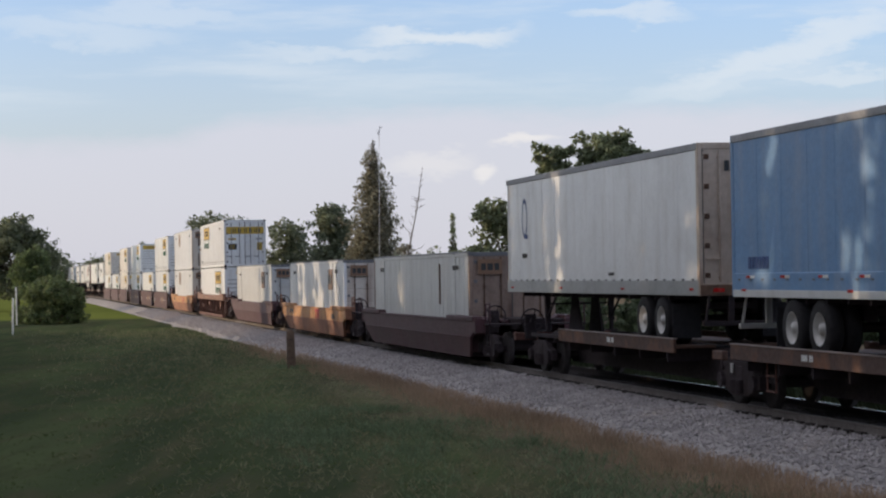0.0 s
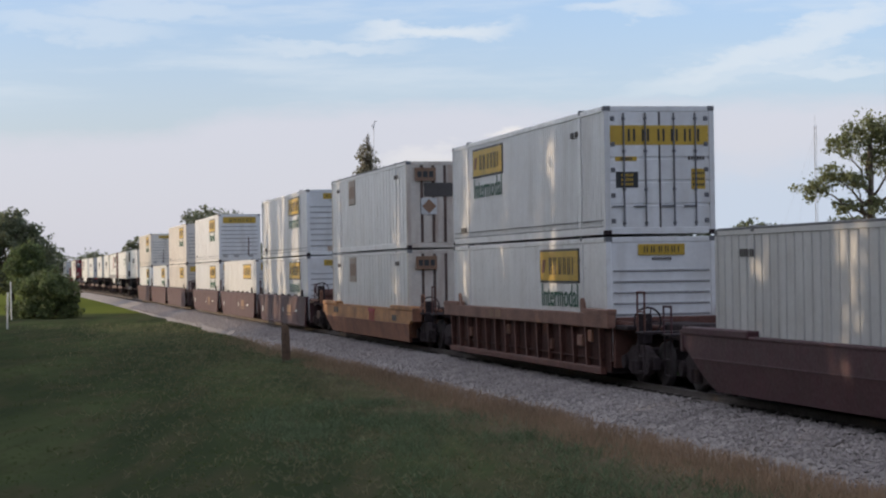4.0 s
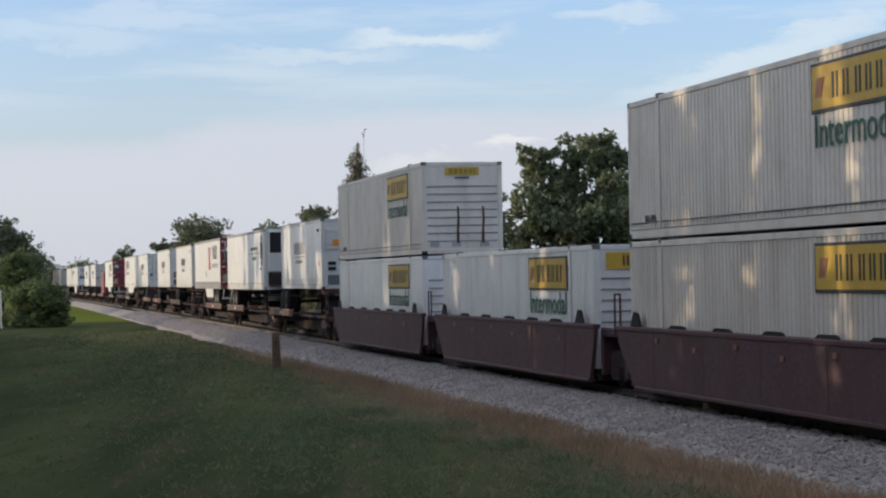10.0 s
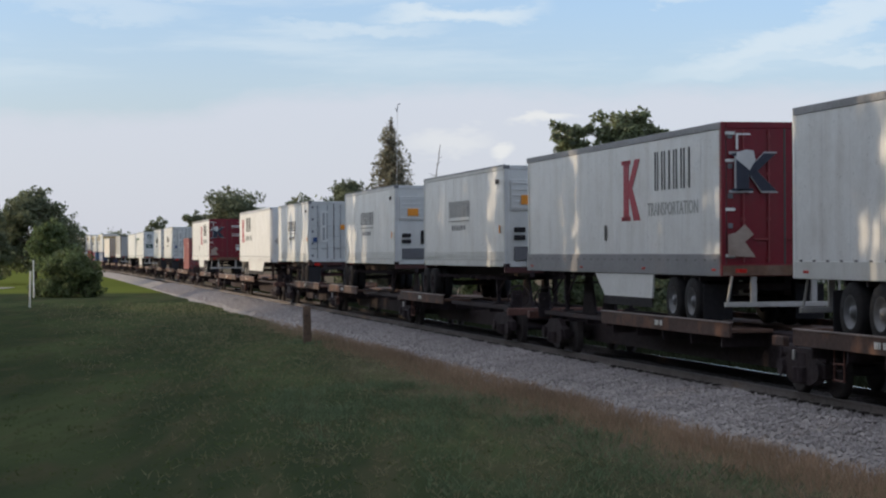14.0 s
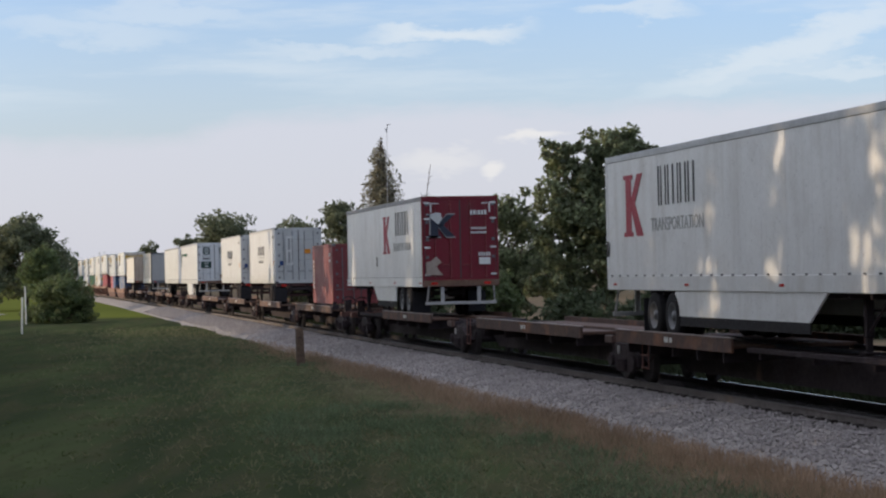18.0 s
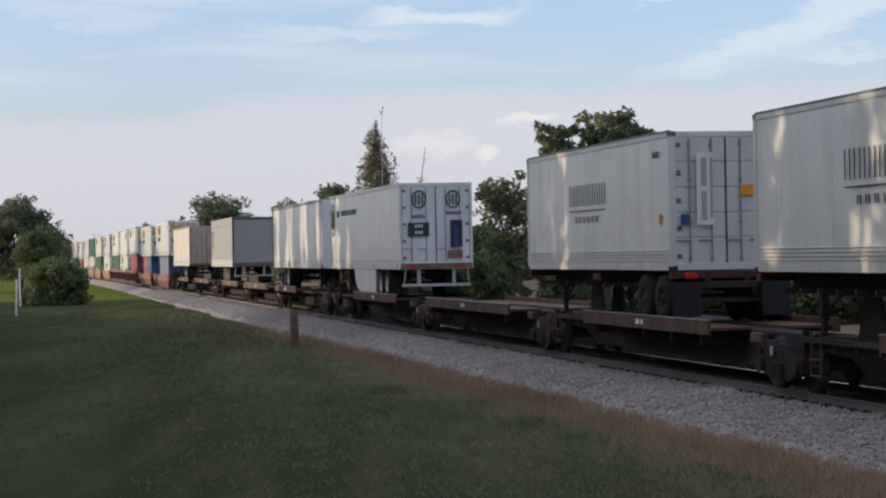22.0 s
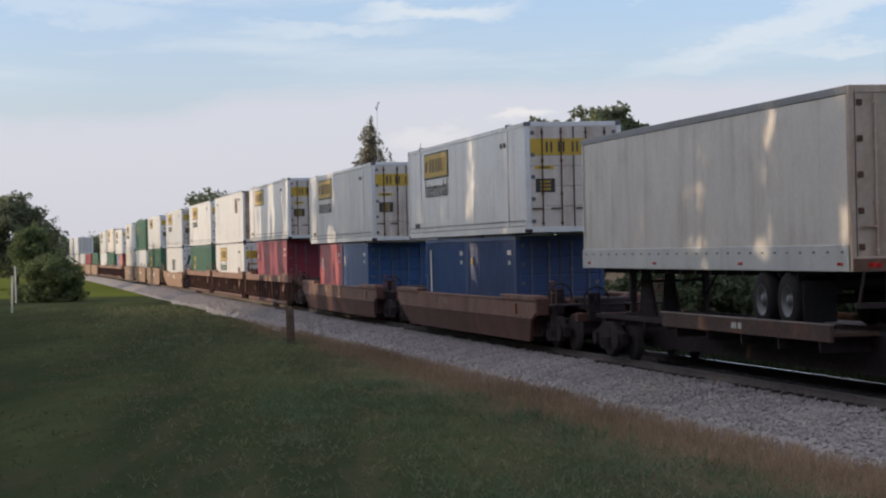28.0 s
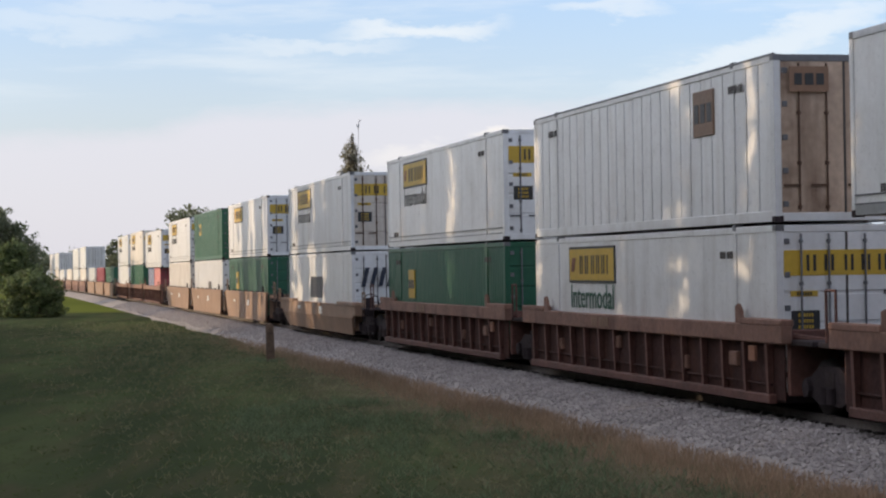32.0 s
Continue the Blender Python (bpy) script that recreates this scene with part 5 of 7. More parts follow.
def spine_unit(ua, ub, lead, trail, wheels_first=True, loaded=True):
    """One platform of a spine car from ua (leading) to ub; lead and trail as for well_car."""
    length = ub - ua
    e = length / 2
    t = thing("spine_car", "weathered brown spine car platform with dark centre beam" + ("" if loaded else ", empty"), "rail car", "spine cars of the train")
    part("centre_beam", cached(("cbeam", round(length, 1)), lambda: Mesh().prism([(-e + 0.1, 0.98), (-e + 0.1, 0.70), (-e + 1.6, 0.62), (-e + 2.4, 0.30), (e - 2.4, 0.30), (e - 1.6, 0.62), (e - 0.1, 0.70), (e - 0.1, 0.98)], -0.36, 0.36).done("centre_beam")), STEEL, t, "dark fish-bellied centre beam")
    s = 1 if wheels_first else -1
    # wheel deck under the wheels, narrow apron elsewhere
    if not loaded:      # an empty platform shows its long middle deck
        a, b = (e - 14.0, e - 3.0) if s > 0 else (-e + 3.0, -e + 14.0)
    else:
        a, b = (e - 11.9, e - 3.4) if s > 0 else (-e + 0.6, -e + 7.8)
    for q in (-1, 1):
        part("wheel_deck", boxmesh((a, min(q * 0.36, q * 1.30), 0.975), (b, max(q * 0.36, q * 1.30), 1.045), 0.01), DECK, t)
        part("deck_edge", boxmesh((a - 0.3, min(q * 1.30, q * 1.36), 0.90), (b + 0.3, max(q * 1.30, q * 1.36), 1.18), 0.012), DECKEDGE, t, "orange-brown deck edge")
        # pale strip stands in for sky glinting on the worn top flange
        if q < 0:
            part("deck_lip", boxmesh((a - 0.3, -1.375, 1.18), (b + 0.3, -1.27, 1.20), 0.006), LIP, t, "pale strip for the sky glint on the worn deck edge")
        for k in range(5):
            x = a + 0.4 + k * (b - a - 0.8) / 4
            part("deck_bracket", cached(("dbrk", q), lambda: Mesh().prism([(-0.04, 0.97), (-0.04, 0.70), (0.04, 0.70), (0.04, 0.97)], min(q * 0.36, q * 1.28), max(q * 0.36, q * 1.28)).done("deck_bracket")), STEEL, t, at=(x, 0, 0))
        a2, b2 = (-e + 1.0, a - 0.5) if s > 0 else (b + 0.5, e - 1.0)
        part("apron", boxmesh((a2, min(q * 1.02, q * 1.12), 0.92), (b2, max(q * 1.02, q * 1.12), 1.02), 0.012), STEEL, t)
        for k in range(4):
            x = a2 + 0.5 + k * (b2 - a2 - 1.0) / 3
            part("cross_bearer", boxmesh((-0.06, min(q * 0.36, q * 1.05), 0.80), (0.06, max(q * 0.36, q * 1.05), 0.95), 0.012), STEEL, t, at=(x, 0, 0))
    xs = -s * (e - 2.3)
    if loaded:
        part("hitch_stand", cached(("hitch", s), lambda: Mesh().prism([(-0.55, 0.98), (0.75, 0.98), (0.22, 1.98), (-0.22, 1.98)], -0.30, -0.24).prism([(-0.55, 0.98), (0.75, 0.98), (0.22, 1.98), (-0.22, 1.98)], 0.24, 0.30).box((-0.45, -0.45, 1.96), (0.45, 0.45, 2.05), 0.03).done("hitch_stand")), STEEL, t, "black trailer hitch stand", at=(xs, 0, 0))
    else:
        part("hitch_stand", cached(("hitchd", s), lambda: Mesh().box((-0.9, -0.3, 0.99), (0.9, 0.3, 1.12), 0.03).done("hitch_stand")), STEEL, t, "lowered trailer hitch", at=(xs, 0, 0))
    part("marking", bars((0.6, 0.6, 0.6, -0.4, 0.6, 0.6), 0.11, 0.25), INK_W, t, at=((a + b) / 2, -1.365, 1.05))
    for f, kind in ((1, lead), (-1, trail)):
        if kind == "end":
            bogie(t, f * (e - 1.9))
            coupler(t, f * (e + 0.15), f)
            part("end_beam", cached(("ebeam", f, round(length, 1)), lambda: Mesh().box((min(f * e, f * (e - 0.25)), -1.35, 0.80), (max(f * e, f * (e - 0.25)), 1.35, 1.0), 0.02).done("end_beam")), RUST, t)
            part("brake_wheel", cached(("bwheel2", f, round(length, 1)), lambda: brake_wheel(f * (e - 0.5), 1.32)), STEEL, t)
        elif kind == "bogie":
            bogie(t, f * e)
            clutter(t, f * e)
            # small pale plate added for the bright glint on the wheels
            part("marker", boxmesh((f * e - 0.28, -1.16, 0.62), (f * e - 0.18, -1.12, 0.80), 0.01), RIM, t, "pale plate standing in for a wheel glint")
    return ride(t, (ua + ub) / 2, 0.0)


# ---- ground, track ----
GROUND_Z = -0.62


def track_distance(n, l):
    """Metres from the track's line towards the camera, as a node socket."""
    geo = n.new("ShaderNodeNewGeometry")
    dot = n.new("ShaderNodeVectorMath")
    dot.operation = "DOT_PRODUCT"
    l.new(geo.outputs["Position"], dot.inputs[0])
    dot.inputs[1].default_value = (math.sin(_H0), -math.cos(_H0), 0)
    sub = n.new("ShaderNodeMath")
    sub.operation = "SUBTRACT"
    l.new(dot.outputs["Value"], sub.inputs[0])
    x, y, _ = track(60.0)
    sub.inputs[1].default_value = x * math.sin(_H0) - y * math.cos(_H0)
    return geo, sub.outputs[0]


_H0 = track(60.0)[2]


def ground_material():
    m = bpy.data.materials.new("mown_grass_ground")
    m.use_nodes = True
    n, l = m.node_tree.nodes, m.node_tree.links
    b = n["Principled BSDF"]
    b.inputs["Roughness"].default_value, b.inputs["Specular IOR Level"].default_value = 1.0, 0.0
    geo, dist = track_distance(n, l)

    # mowing leaves the lawn's patches longer along the track
    along = n.new("ShaderNodeVectorMath")
    along.operation = "MULTIPLY"
    along.inputs[1].default_value = (1.0, 0.16, 1.0)
    l.new(geo.outputs["Position"], along.inputs[0])

    def tex(scale, detail, mown=False):
        t = n.new("ShaderNodeTexNoise")
        t.inputs["Scale"].default_value, t.inputs["Detail"].default_value = scale, detail
        l.new(along.outputs[0] if mown else geo.outputs["Position"], t.inputs[0])
        return t.outputs[0]

    def rng(s, *v):
        r = n.new("ShaderNodeMapRange")
        r.interpolation_type = "SMOOTHSTEP"
        for k, x in zip((1, 2, 3, 4), v):
            r.inputs[k].default_value = x
        l.new(s, r.inputs[0])
        return r.outputs[0]

    def mix(f, a, c):
        r = n.new("ShaderNodeMix")
        r.data_type = "RGBA"
        l.new(f, r.inputs[0])
        for k, x in ((6, a), (7, c)):
            if isinstance(x, tuple):
                r.inputs[k].default_value = (*x, 1)
            else:
                l.new(x, r.inputs[k])
        return r.outputs[2]

    green = mix(rng(tex(0.30, 6, True), 0.38, 0.64, 0, 1), (0.047, 0.062, 0.034), (0.082, 0.102, 0.050))
    green = mix(rng(tex(1.3, 7, True), 0.46, 0.66, 0, 0.65), green, (0.095, 0.087, 0.054))
    green = mix(rng(tex(2.6, 6, True), 0.50, 0.70, 0, 0.5), green, (0.040, 0.060, 0.026))
    # sunlight painted in: the lawn's far end turns a paler yellow-green
    far = n.new("ShaderNodeSeparateXYZ")
    l.new(geo.outputs["Position"], far.inputs[0])
    green = mix(rng(far.outputs[1], 166.0, 178.0, 0, 0.8), green, (0.17, 0.20, 0.045))
    dry = mix(rng(tex(1.2, 6), 0.42, 0.66, 0, 1), (0.215, 0.165, 0.120), (0.155, 0.145, 0.093))
    add = n.new("ShaderNodeMath")
    add.operation = "MULTIPLY_ADD"
    l.new(tex(0.5, 4), add.inputs[0])
    add.inputs[1].default_value = 2.6
    # the dry verge narrows away from the camera
    sxyz, narrow = n.new("ShaderNodeSeparateXYZ"), n.new("ShaderNodeMath")
    l.new(geo.outputs["Position"], sxyz.inputs[0])
    narrow.operation = "ADD"
    l.new(rng(sxyz.outputs[1], 50.0, 105.0, 0.0, 4.5), narrow.inputs[0])
    l.new(dist, narrow.inputs[1])
    l.new(narrow.outputs[0], add.inputs[2])
    col = mix(rng(add.outputs[0], 3.8, 8.6, 0, 1), dry, green)
    l.new(col, b.inputs["Base Color"])
    bp = n.new("ShaderNodeBump")
    bp.inputs["Strength"].default_value, bp.inputs["Distance"].default_value = 0.3, 0.03
    l.new(tex(14, 5), bp.inputs["Height"])
    l.new(bp.outputs[0], b.inputs["Normal"])
    return m


def ground_height(x, y):
    return GROUND_Z + 0.05 * noise.noise(Vector((x * 0.12, y * 0.12, 0.3))) + 0.05 * noise.noise(Vector((x * 0.5, y * 0.5, 4.0)))


def build_ground():
    xs = [-2600, -900, -400, -200, -120] + list(np.arange(-80, 61, 1.6)) + [90, 150, 300, 700, 2600]
    ys = [-2600, -700, -250, -100, -40, -10] + list(np.arange(6, 150, 1.6)) + [165, 185, 220, 300, 450, 800, 2800]
    vs = [(x, y, ground_height(x, y) if -80 <= x <= 60 and 6 <= y <= 150 else GROUND_Z) for y in ys for x in xs]
    k = len(xs)
    fs = [(j * k + i, j * k + i + 1, (j + 1) * k + i + 1, (j + 1) * k + i) for j in range(len(ys) - 1) for i in range(k - 1)]
    me = Mesh().add(vs, fs).done("ground", True)
    me.materials.append(ground_material())
    tagged(new("ground", me), "mown green lawn with a dry brown verge beside the ballast", "ground", "", "structure")


def sweep(profile, s0, s1, step, name, smooth=False, closed=False):
    """A cross-section of (towards the camera, z) drawn along the track."""
    vs, fs = [], []
    ss = np.arange(s0, s1 + 0.01, step)
    k = len(profile)
    for s in ss:
        for off, z in profile:
            x, y, _ = track(s, off)
            vs.append((x, y, z))
    m = k if closed else k - 1
    for j in range(len(ss) - 1):
        for i in range(m):
            fs.append((j * k + i, (j + 1) * k + i, (j + 1) * k + (i + 1) % k, j * k + (i + 1) % k))
    return Mesh().add(vs, fs).done(name, smooth)


def build_track():
    bed = sweep([(3.9, GROUND_Z - 0.1), (3.15, GROUND_Z + 0.03), (2.75, GROUND_Z + 0.16), (1.85, -0.25), (1.55, -0.175), (0.86, -0.175), (-0.86, -0.20), (-1.45, -0.20), (-1.75, -0.25), (-3.2, GROUND_Z), (-3.9, GROUND_Z - 0.1)], -740, 860, 10, "ballast_bed")
    bed.materials.append(BALBED)
    base = tagged(new("ballast", bed), "grey crushed limestone ballast with a sloping shoulder", "ballast", "", "structure")
    # core coloured dark for shade under the train; stones between the rails match
    core = sweep([(0.80, -0.30), (0.74, -0.188), (-1.15, -0.192), (-1.2, -0.30)], -740, 860, 10, "track_core")
    part("track_core", core, BALDARK, base, "ballast between the rails, coloured dark for the train's shade")
    # loose stones on the shoulder and between the ties
    rng = np.random.default_rng(5)
    n = 62000
    s = 19 + (rng.random(n) ** 1.75) * 180
    off = np.where(rng.random(n) < 0.12, rng.uniform(0.86, 1.6, n), rng.uniform(-1.0, 3.1, n))
    off = np.where((off > 2.55) & (rng.random(n) < (off - 2.55) / 0.7), rng.uniform(1.3, 2.5, n), off)
    # dark tie ends show in the shoulder's upper edge
    near = np.abs((s - 17.0 + 0.54) % 1.08 - 0.54) < 0.13
    off = np.where(near & (off > 1.05) & (off < 1.55), rng.uniform(1.65, 2.5, n), off)
    sz = rng.uniform(0.022, 0.048, n) * (1 + np.clip(s - 90, 0, 100) * 0.006)
    z = np.interp(off, [-1.45, 0.7, 0.86, 1.55, 1.85, 2.75, 3.15, 3.5], [-0.20, -0.20, -0.175, -0.175, -0.25, GROUND_Z + 0.16, GROUND_Z + 0.03, GROUND_Z])
    cx = np.interp(s, _S, _X) + off * np.sin(_H0)
    cy = np.interp(s, _S, _Y) - off * np.cos(_H0)
    dirs = np.array([(1, 0, 0), (-1, 0, 0), (0, 1, 0), (0, -1, 0), (0, 0, 1), (0, 0, -1)], float)
    P = dirs[None] * (sz[:, None, None] * rng.uniform(0.6, 1.25, (n, 6, 1))) + rng.normal(0, 0.25, (n, 6, 3)) * sz[:, None, None]
    ang = rng.uniform(0, 6.283, n)
    c, si = np.cos(ang)[:, None], np.sin(ang)[:, None]
    X = P[:, :, 0] * c - P[:, :, 1] * si + cx[:, None]
    Y = P[:, :, 0] * si + P[:, :, 1] * c + cy[:, None]
    Z = P[:, :, 2] * 0.8 + z[:, None] + sz[:, None] * 0.35
    V = np.stack([X, Y, Z], -1).reshape(-1, 3)
    F = np.array([(0, 2, 4), (2, 1, 4), (1, 3, 4), (3, 0, 4), (2, 0, 5), (1, 2, 5), (3, 1, 5), (0, 3, 5)])
    F = (F[None] + 6 * np.arange(n)[:, None, None]).reshape(-1, 3)
    me = bpy.data.meshes.new("stones")
    me.from_pydata(V.tolist(), [], F.tolist())
    me.materials.append(BALLAST)
    me.materials.append(BALDARK)
    me.polygons.foreach_set("material_index", np.repeat(off < 0.74, 8).astype(np.int32))
    st = new("stones", me)
    st.parent = base
    tagged(st, "loose grey ballast stones", "", "", "stuff")
    tr = thing("railway_track", "single railway track with worn shiny rails on dark timber ties", "railway track", kind="structure")
    for off in (0.7525, -0.7525):
        rail = sweep([(off + 0.07, -0.17), (off + 0.07, -0.155), (off + 0.012, -0.135), (off + 0.012, -0.045), (off + 0.034, -0.035), (off + 0.036, -0.008)], -740, 860, 5, "rail_side")
        rail2 = sweep([(off - 0.036, -0.008), (off - 0.034, -0.035), (off - 0.012, -0.045), (off - 0.012, -0.135), (off - 0.07, -0.155), (off - 0.07, -0.17)], -740, 860, 5, "rail_side")
        head = sweep([(off + 0.036, -0.008), (off + 0.026, 0.0), (off - 0.026, 0.0), (off - 0.036, -0.008)], -740, 860, 5, "rail_head")
        r = part("rail", rail, RAILDUST if off > 0 else RAILRUST, tr, "dusty rail side" if off > 0 else "rusty rail side")
        part("rail_web", rail2, RAILRUST, r)
        # near head gets a darker, rougher copy for the shadow of the train
        part("rail_head", head, RAILHEAD if off < 0 else RAILSHADE, r, "polished running surface" if off < 0 else "running surface darkened for the train's shade")
    tie = Mesh().box((-0.115, -1.42, -0.36), (0.115, 1.30, -0.162), 0.012).done("tie")
    tie.materials.append(TIE)
    random.seed(11)
    far = Mesh()
    for i in range(620):
        s = 17.0 + i * 0.54
        if i < 230:
            o = new("tie", tie)
            o.parent = tr
            o.matrix_basis = on_track(s + random.uniform(-0.03, 0.03), random.uniform(-0.012, 0.006)) @ pose(0, random.uniform(-0.05, 0.05), 0, 0, 0, random.uniform(-0.8, 0.8))
        else:
            m = on_track(s)
            far.add([m @ v.co for v in tie.vertices], [tuple(p.vertices) for p in tie.polygons])
    part("ties", far, TIE, tr, "far ties", kind="stuff")
    anchors = Mesh()
    for i in range(150):
        if random.random() < 0.8:
            m = on_track(17.0 + i * 0.54 + random.uniform(-0.06, 0.06), 0, 0.90)
            k = Mesh().box((-0.11, -0.08, -0.17), (0.11, 0.05, -0.112), 0.01)
            anchors.add([m @ Vector(v) for v in k.v], k.f)
    part("rail_anchors", anchors, TIE, tr, "dark rail anchors and tie plates", kind="stuff")


def blades(name, mat, label, pts, hmin, hmax, wid, per=3, seed=3, lean=0.5, parent=None):
    """Tufts of narrow blades: one object that nobody could count."""
    rng = np.random.default_rng(seed)
    pts = np.repeat(np.asarray(pts), per, axis=0)
    n = len(pts)
    base = pts + np.c_[rng.normal(0, wid * 1.2, (n, 2)), np.zeros(n)]
    a = rng.uniform(0, 6.283, n)
    h = rng.uniform(hmin, hmax, n)
    side = np.c_[np.cos(a), np.sin(a), np.zeros(n)] * (wid * rng.uniform(0.6, 1.3, n))[:, None]
    tip = base + np.c_[rng.normal(0, lean, (n, 2)) * h[:, None], h]
    mid = base + (tip - base) * 0.55 + np.c_[np.zeros((n, 2)), h * 0.08]
    V = np.stack([base - side, base + side, mid + side * 0.7, tip, mid - side * 0.7], 1).reshape(-1, 3)
    F = [(5 * i, 5 * i + 1, 5 * i + 2, 5 * i + 3, 5 * i + 4) for i in range(n)]
    me = bpy.data.meshes.new(name)
    me.from_pydata(V.tolist(), [], F)
    me.materials.append(mat)
    return tagged(new(name, me), label, "grass", "", "stuff")


def verge_points(n, s0, s1, lo, hi, seed, power=1.6, full=None, fade=150):
    """Points on the verge and lawn; full: where their cover is complete, thinning out to lo or hi."""
    rng = np.random.default_rng(seed)
    s = s0 + (s1 - s0) * rng.random(n) ** power
    off = lo + (hi - lo) * rng.random(n)
    x = np.interp(s, _S, _X) + off * np.sin(_H0)
    y = np.interp(s, _S, _Y) - off * np.cos(_H0)
    prob = np.ones(n) if full is None else np.clip((off - lo) / (full - lo), 0, 1) if full > (lo + hi) / 2 or hi > 20 else np.clip((hi - off) / (hi - full), 0, 1)
    prob = prob * (np.clip((fade - y) / 40, 0, 1) if full is not None and hi < 20 else 1)
    keep = (rng.random(n) < prob) & (np.abs(x / np.maximum(y, 1)) < 0.26) & (y > 15)
    x, y = x[keep], y[keep]
    return [(a, b, ground_height(a, b) - 0.01) for a, b in zip(x, y)]


def build_grass():
    blades("dry_grass", DRYBLADE, "tall dry reddish-brown grass along the ballast", verge_points(22000, 18, 150, 3.05, 5.0, 21, full=3.5, fade=105), 0.08, 0.30, 0.0055, 3, 4, 0.35)
    blades("verge_grass", WEED, "ragged green and brown grass on the verge", verge_points(26000, 18, 140, 3.3, 14.0, 22, full=4.8), 0.03, 0.12, 0.006, 3, 5, 0.9)
    # tufts of weeds about the post and on the near verge
    rng = np.random.default_rng(31)
    tuft = [(-5.35 + 0.55 * a, 74.1 + 0.6 * b) for a, b in rng.normal(0, 1, (260, 2))]
    for k in range(60):
        x, y, _ = track(rng.uniform(19, 52), rng.uniform(4.6, 9.5))
        tuft += [(x + 0.30 * a, y + 0.75 * b) for a, b in rng.normal(0, 1, (60, 2))]
    blades("weed_tufts", WEED_B, "tufts of blue-green weeds on the verge and about the post", [(x, y, ground_height(x, y) - 0.01) for x, y in tuft], 0.04, 0.20, 0.008, 3, 8, 0.7)
    blades("tall_weeds", TALLWEED, "tall dark weeds beyond the far rail", verge_points(26000, 22, 200, -9.0, -2.9, 24, 1.3), 0.25, 0.75, 0.03, 3, 7, 0.4)
    blades("lawn_grass", GRASSBLADE, "short green lawn grass in shade", verge_points(60000, 10, 150, 4.0, 44.0, 23, 1.5, full=9.0), 0.015, 0.050, 0.009, 3, 6, 1.2)


# ---- trees ----
def limb(m, a, b, r0, r1, n=7, bend=0.06, rng=random):
    a, b = Vector(a), Vector(b)
    prev, steps = a, 4
    ln = (b - a).length
    for i in range(1, steps + 1):
        q = a.lerp(b, i / steps) + (Vector((rng.uniform(-1, 1), rng.uniform(-1, 1), rng.uniform(-0.4, 0.4))) * ln * bend if i < steps else Vector())
        m.cyl(prev, q, r0 + (r1 - r0) * (i - 1) / steps, n, r0 + (r1 - r0) * i / steps, caps=False)
        prev = q


def tree(name, label, at, height, trunk_r, blobs, leaves, size, mat, seed, trunk_h=None, category="tree", flat=0.75, bark=BARK, ragged=0.35, lumpy=True, loose=0.10):
    """A tapered trunk with limbs to each clump and a crown of many small leaf sprays. blobs: (x, y, z, r) from the foot."""
    x, y = at
    rnd = random.Random(seed)
    rng = np.random.default_rng(seed)
    t = thing(name, label, category)
    t.matrix_basis = pose(x, y, GROUND_Z - 0.02)
    tr = Mesh()
    th = trunk_h or height * 0.45
    limb(tr, (0, 0, -0.1), (rnd.uniform(-0.2, 0.2), rnd.uniform(-0.2, 0.2), th), trunk_r, trunk_r * 0.55, 9, 0.02, rnd)
    for bx, by, bz, r in blobs:
        s = (0, 0, min(th, bz * 0.8) * rnd.uniform(0.75, 1.0))
        limb(tr, s, (bx, by, bz), trunk_r * 0.38, trunk_r * 0.08, 6, 0.08, rnd)
        for _ in range(4):
            d = Vector((rnd.uniform(-1, 1), rnd.uniform(-1, 1), rnd.uniform(-0.3, 1))).normalized() * r * 0.9
            limb(tr, (bx, by, bz), (bx + d.x, by + d.y, bz + d.z * flat), trunk_r * 0.12, trunk_r * 0.03, 5, 0.1, rnd)
    part("trunk", tr.done("trunk", True), bark, t)
    clumps = []
    for bx, by, bz, r in blobs:
        clumps.append((bx, by, bz, r * 0.72))
        for _ in range(11 if r > 0.35 and lumpy else 0):
            d = Vector((rnd.gauss(0, 1), rnd.gauss(0, 1), rnd.gauss(0.15, 1))).normalized() * r * rnd.uniform(0.62, 1.15)
            clumps.append((bx + d.x, by + d.y, bz + d.z * flat, r * rnd.uniform(0.14, 0.38)))
    if lumpy:
        blobs = clumps
    wts = np.array([b[3] ** 2 for b in blobs])
    pick = rng.choice(len(blobs), leaves, p=wts / wts.sum())
    B = np.array(blobs)[pick]
    d = rng.normal(0, 1, (leaves, 3))
    d /= np.linalg.norm(d, axis=1)[:, None]
    # sprays gather on twigs, so that the outline is uneven and lets light through
    tw = rng.normal(0, 1, (len(blobs), 26, 3))
    tw /= np.linalg.norm(tw, axis=2)[:, :, None]
    k = rng.integers(0, 26, leaves)
    d = d * (1 - ragged) + tw[pick, k] * ragged * 2.0
    d /= np.linalg.norm(d, axis=1)[:, None]
    rad = B[:, 3] * (0.55 + 0.5 * rng.random(leaves) ** 0.6) * (0.86 + 0.28 * rng.random((len(blobs), 26))[pick, k])
    C = B[:, :3] + d * rad[:, None] * np.array([1, 1, flat])
    C += rng.normal(0, 1, (leaves, 3)) * (B[:, 3] * loose)[:, None]
    C[:, 2] = np.maximum(C[:, 2], 0.05)
    u = rng.normal(0, 1, (leaves, 3))
    u /= np.linalg.norm(u, axis=1)[:, None]
    w = np.cross(u, rng.normal(0, 1, (leaves, 3)))
    w /= np.linalg.norm(w, axis=1)[:, None]
    sz = size * rng.uniform(0.6, 1.4, leaves)[:, None]
    V = np.stack([C - u * sz, C + w * sz * 0.45, C + u * sz * 1.1, C - w * sz * 0.45], 1).reshape(-1, 3)
    me = bpy.data.meshes.new("crown")
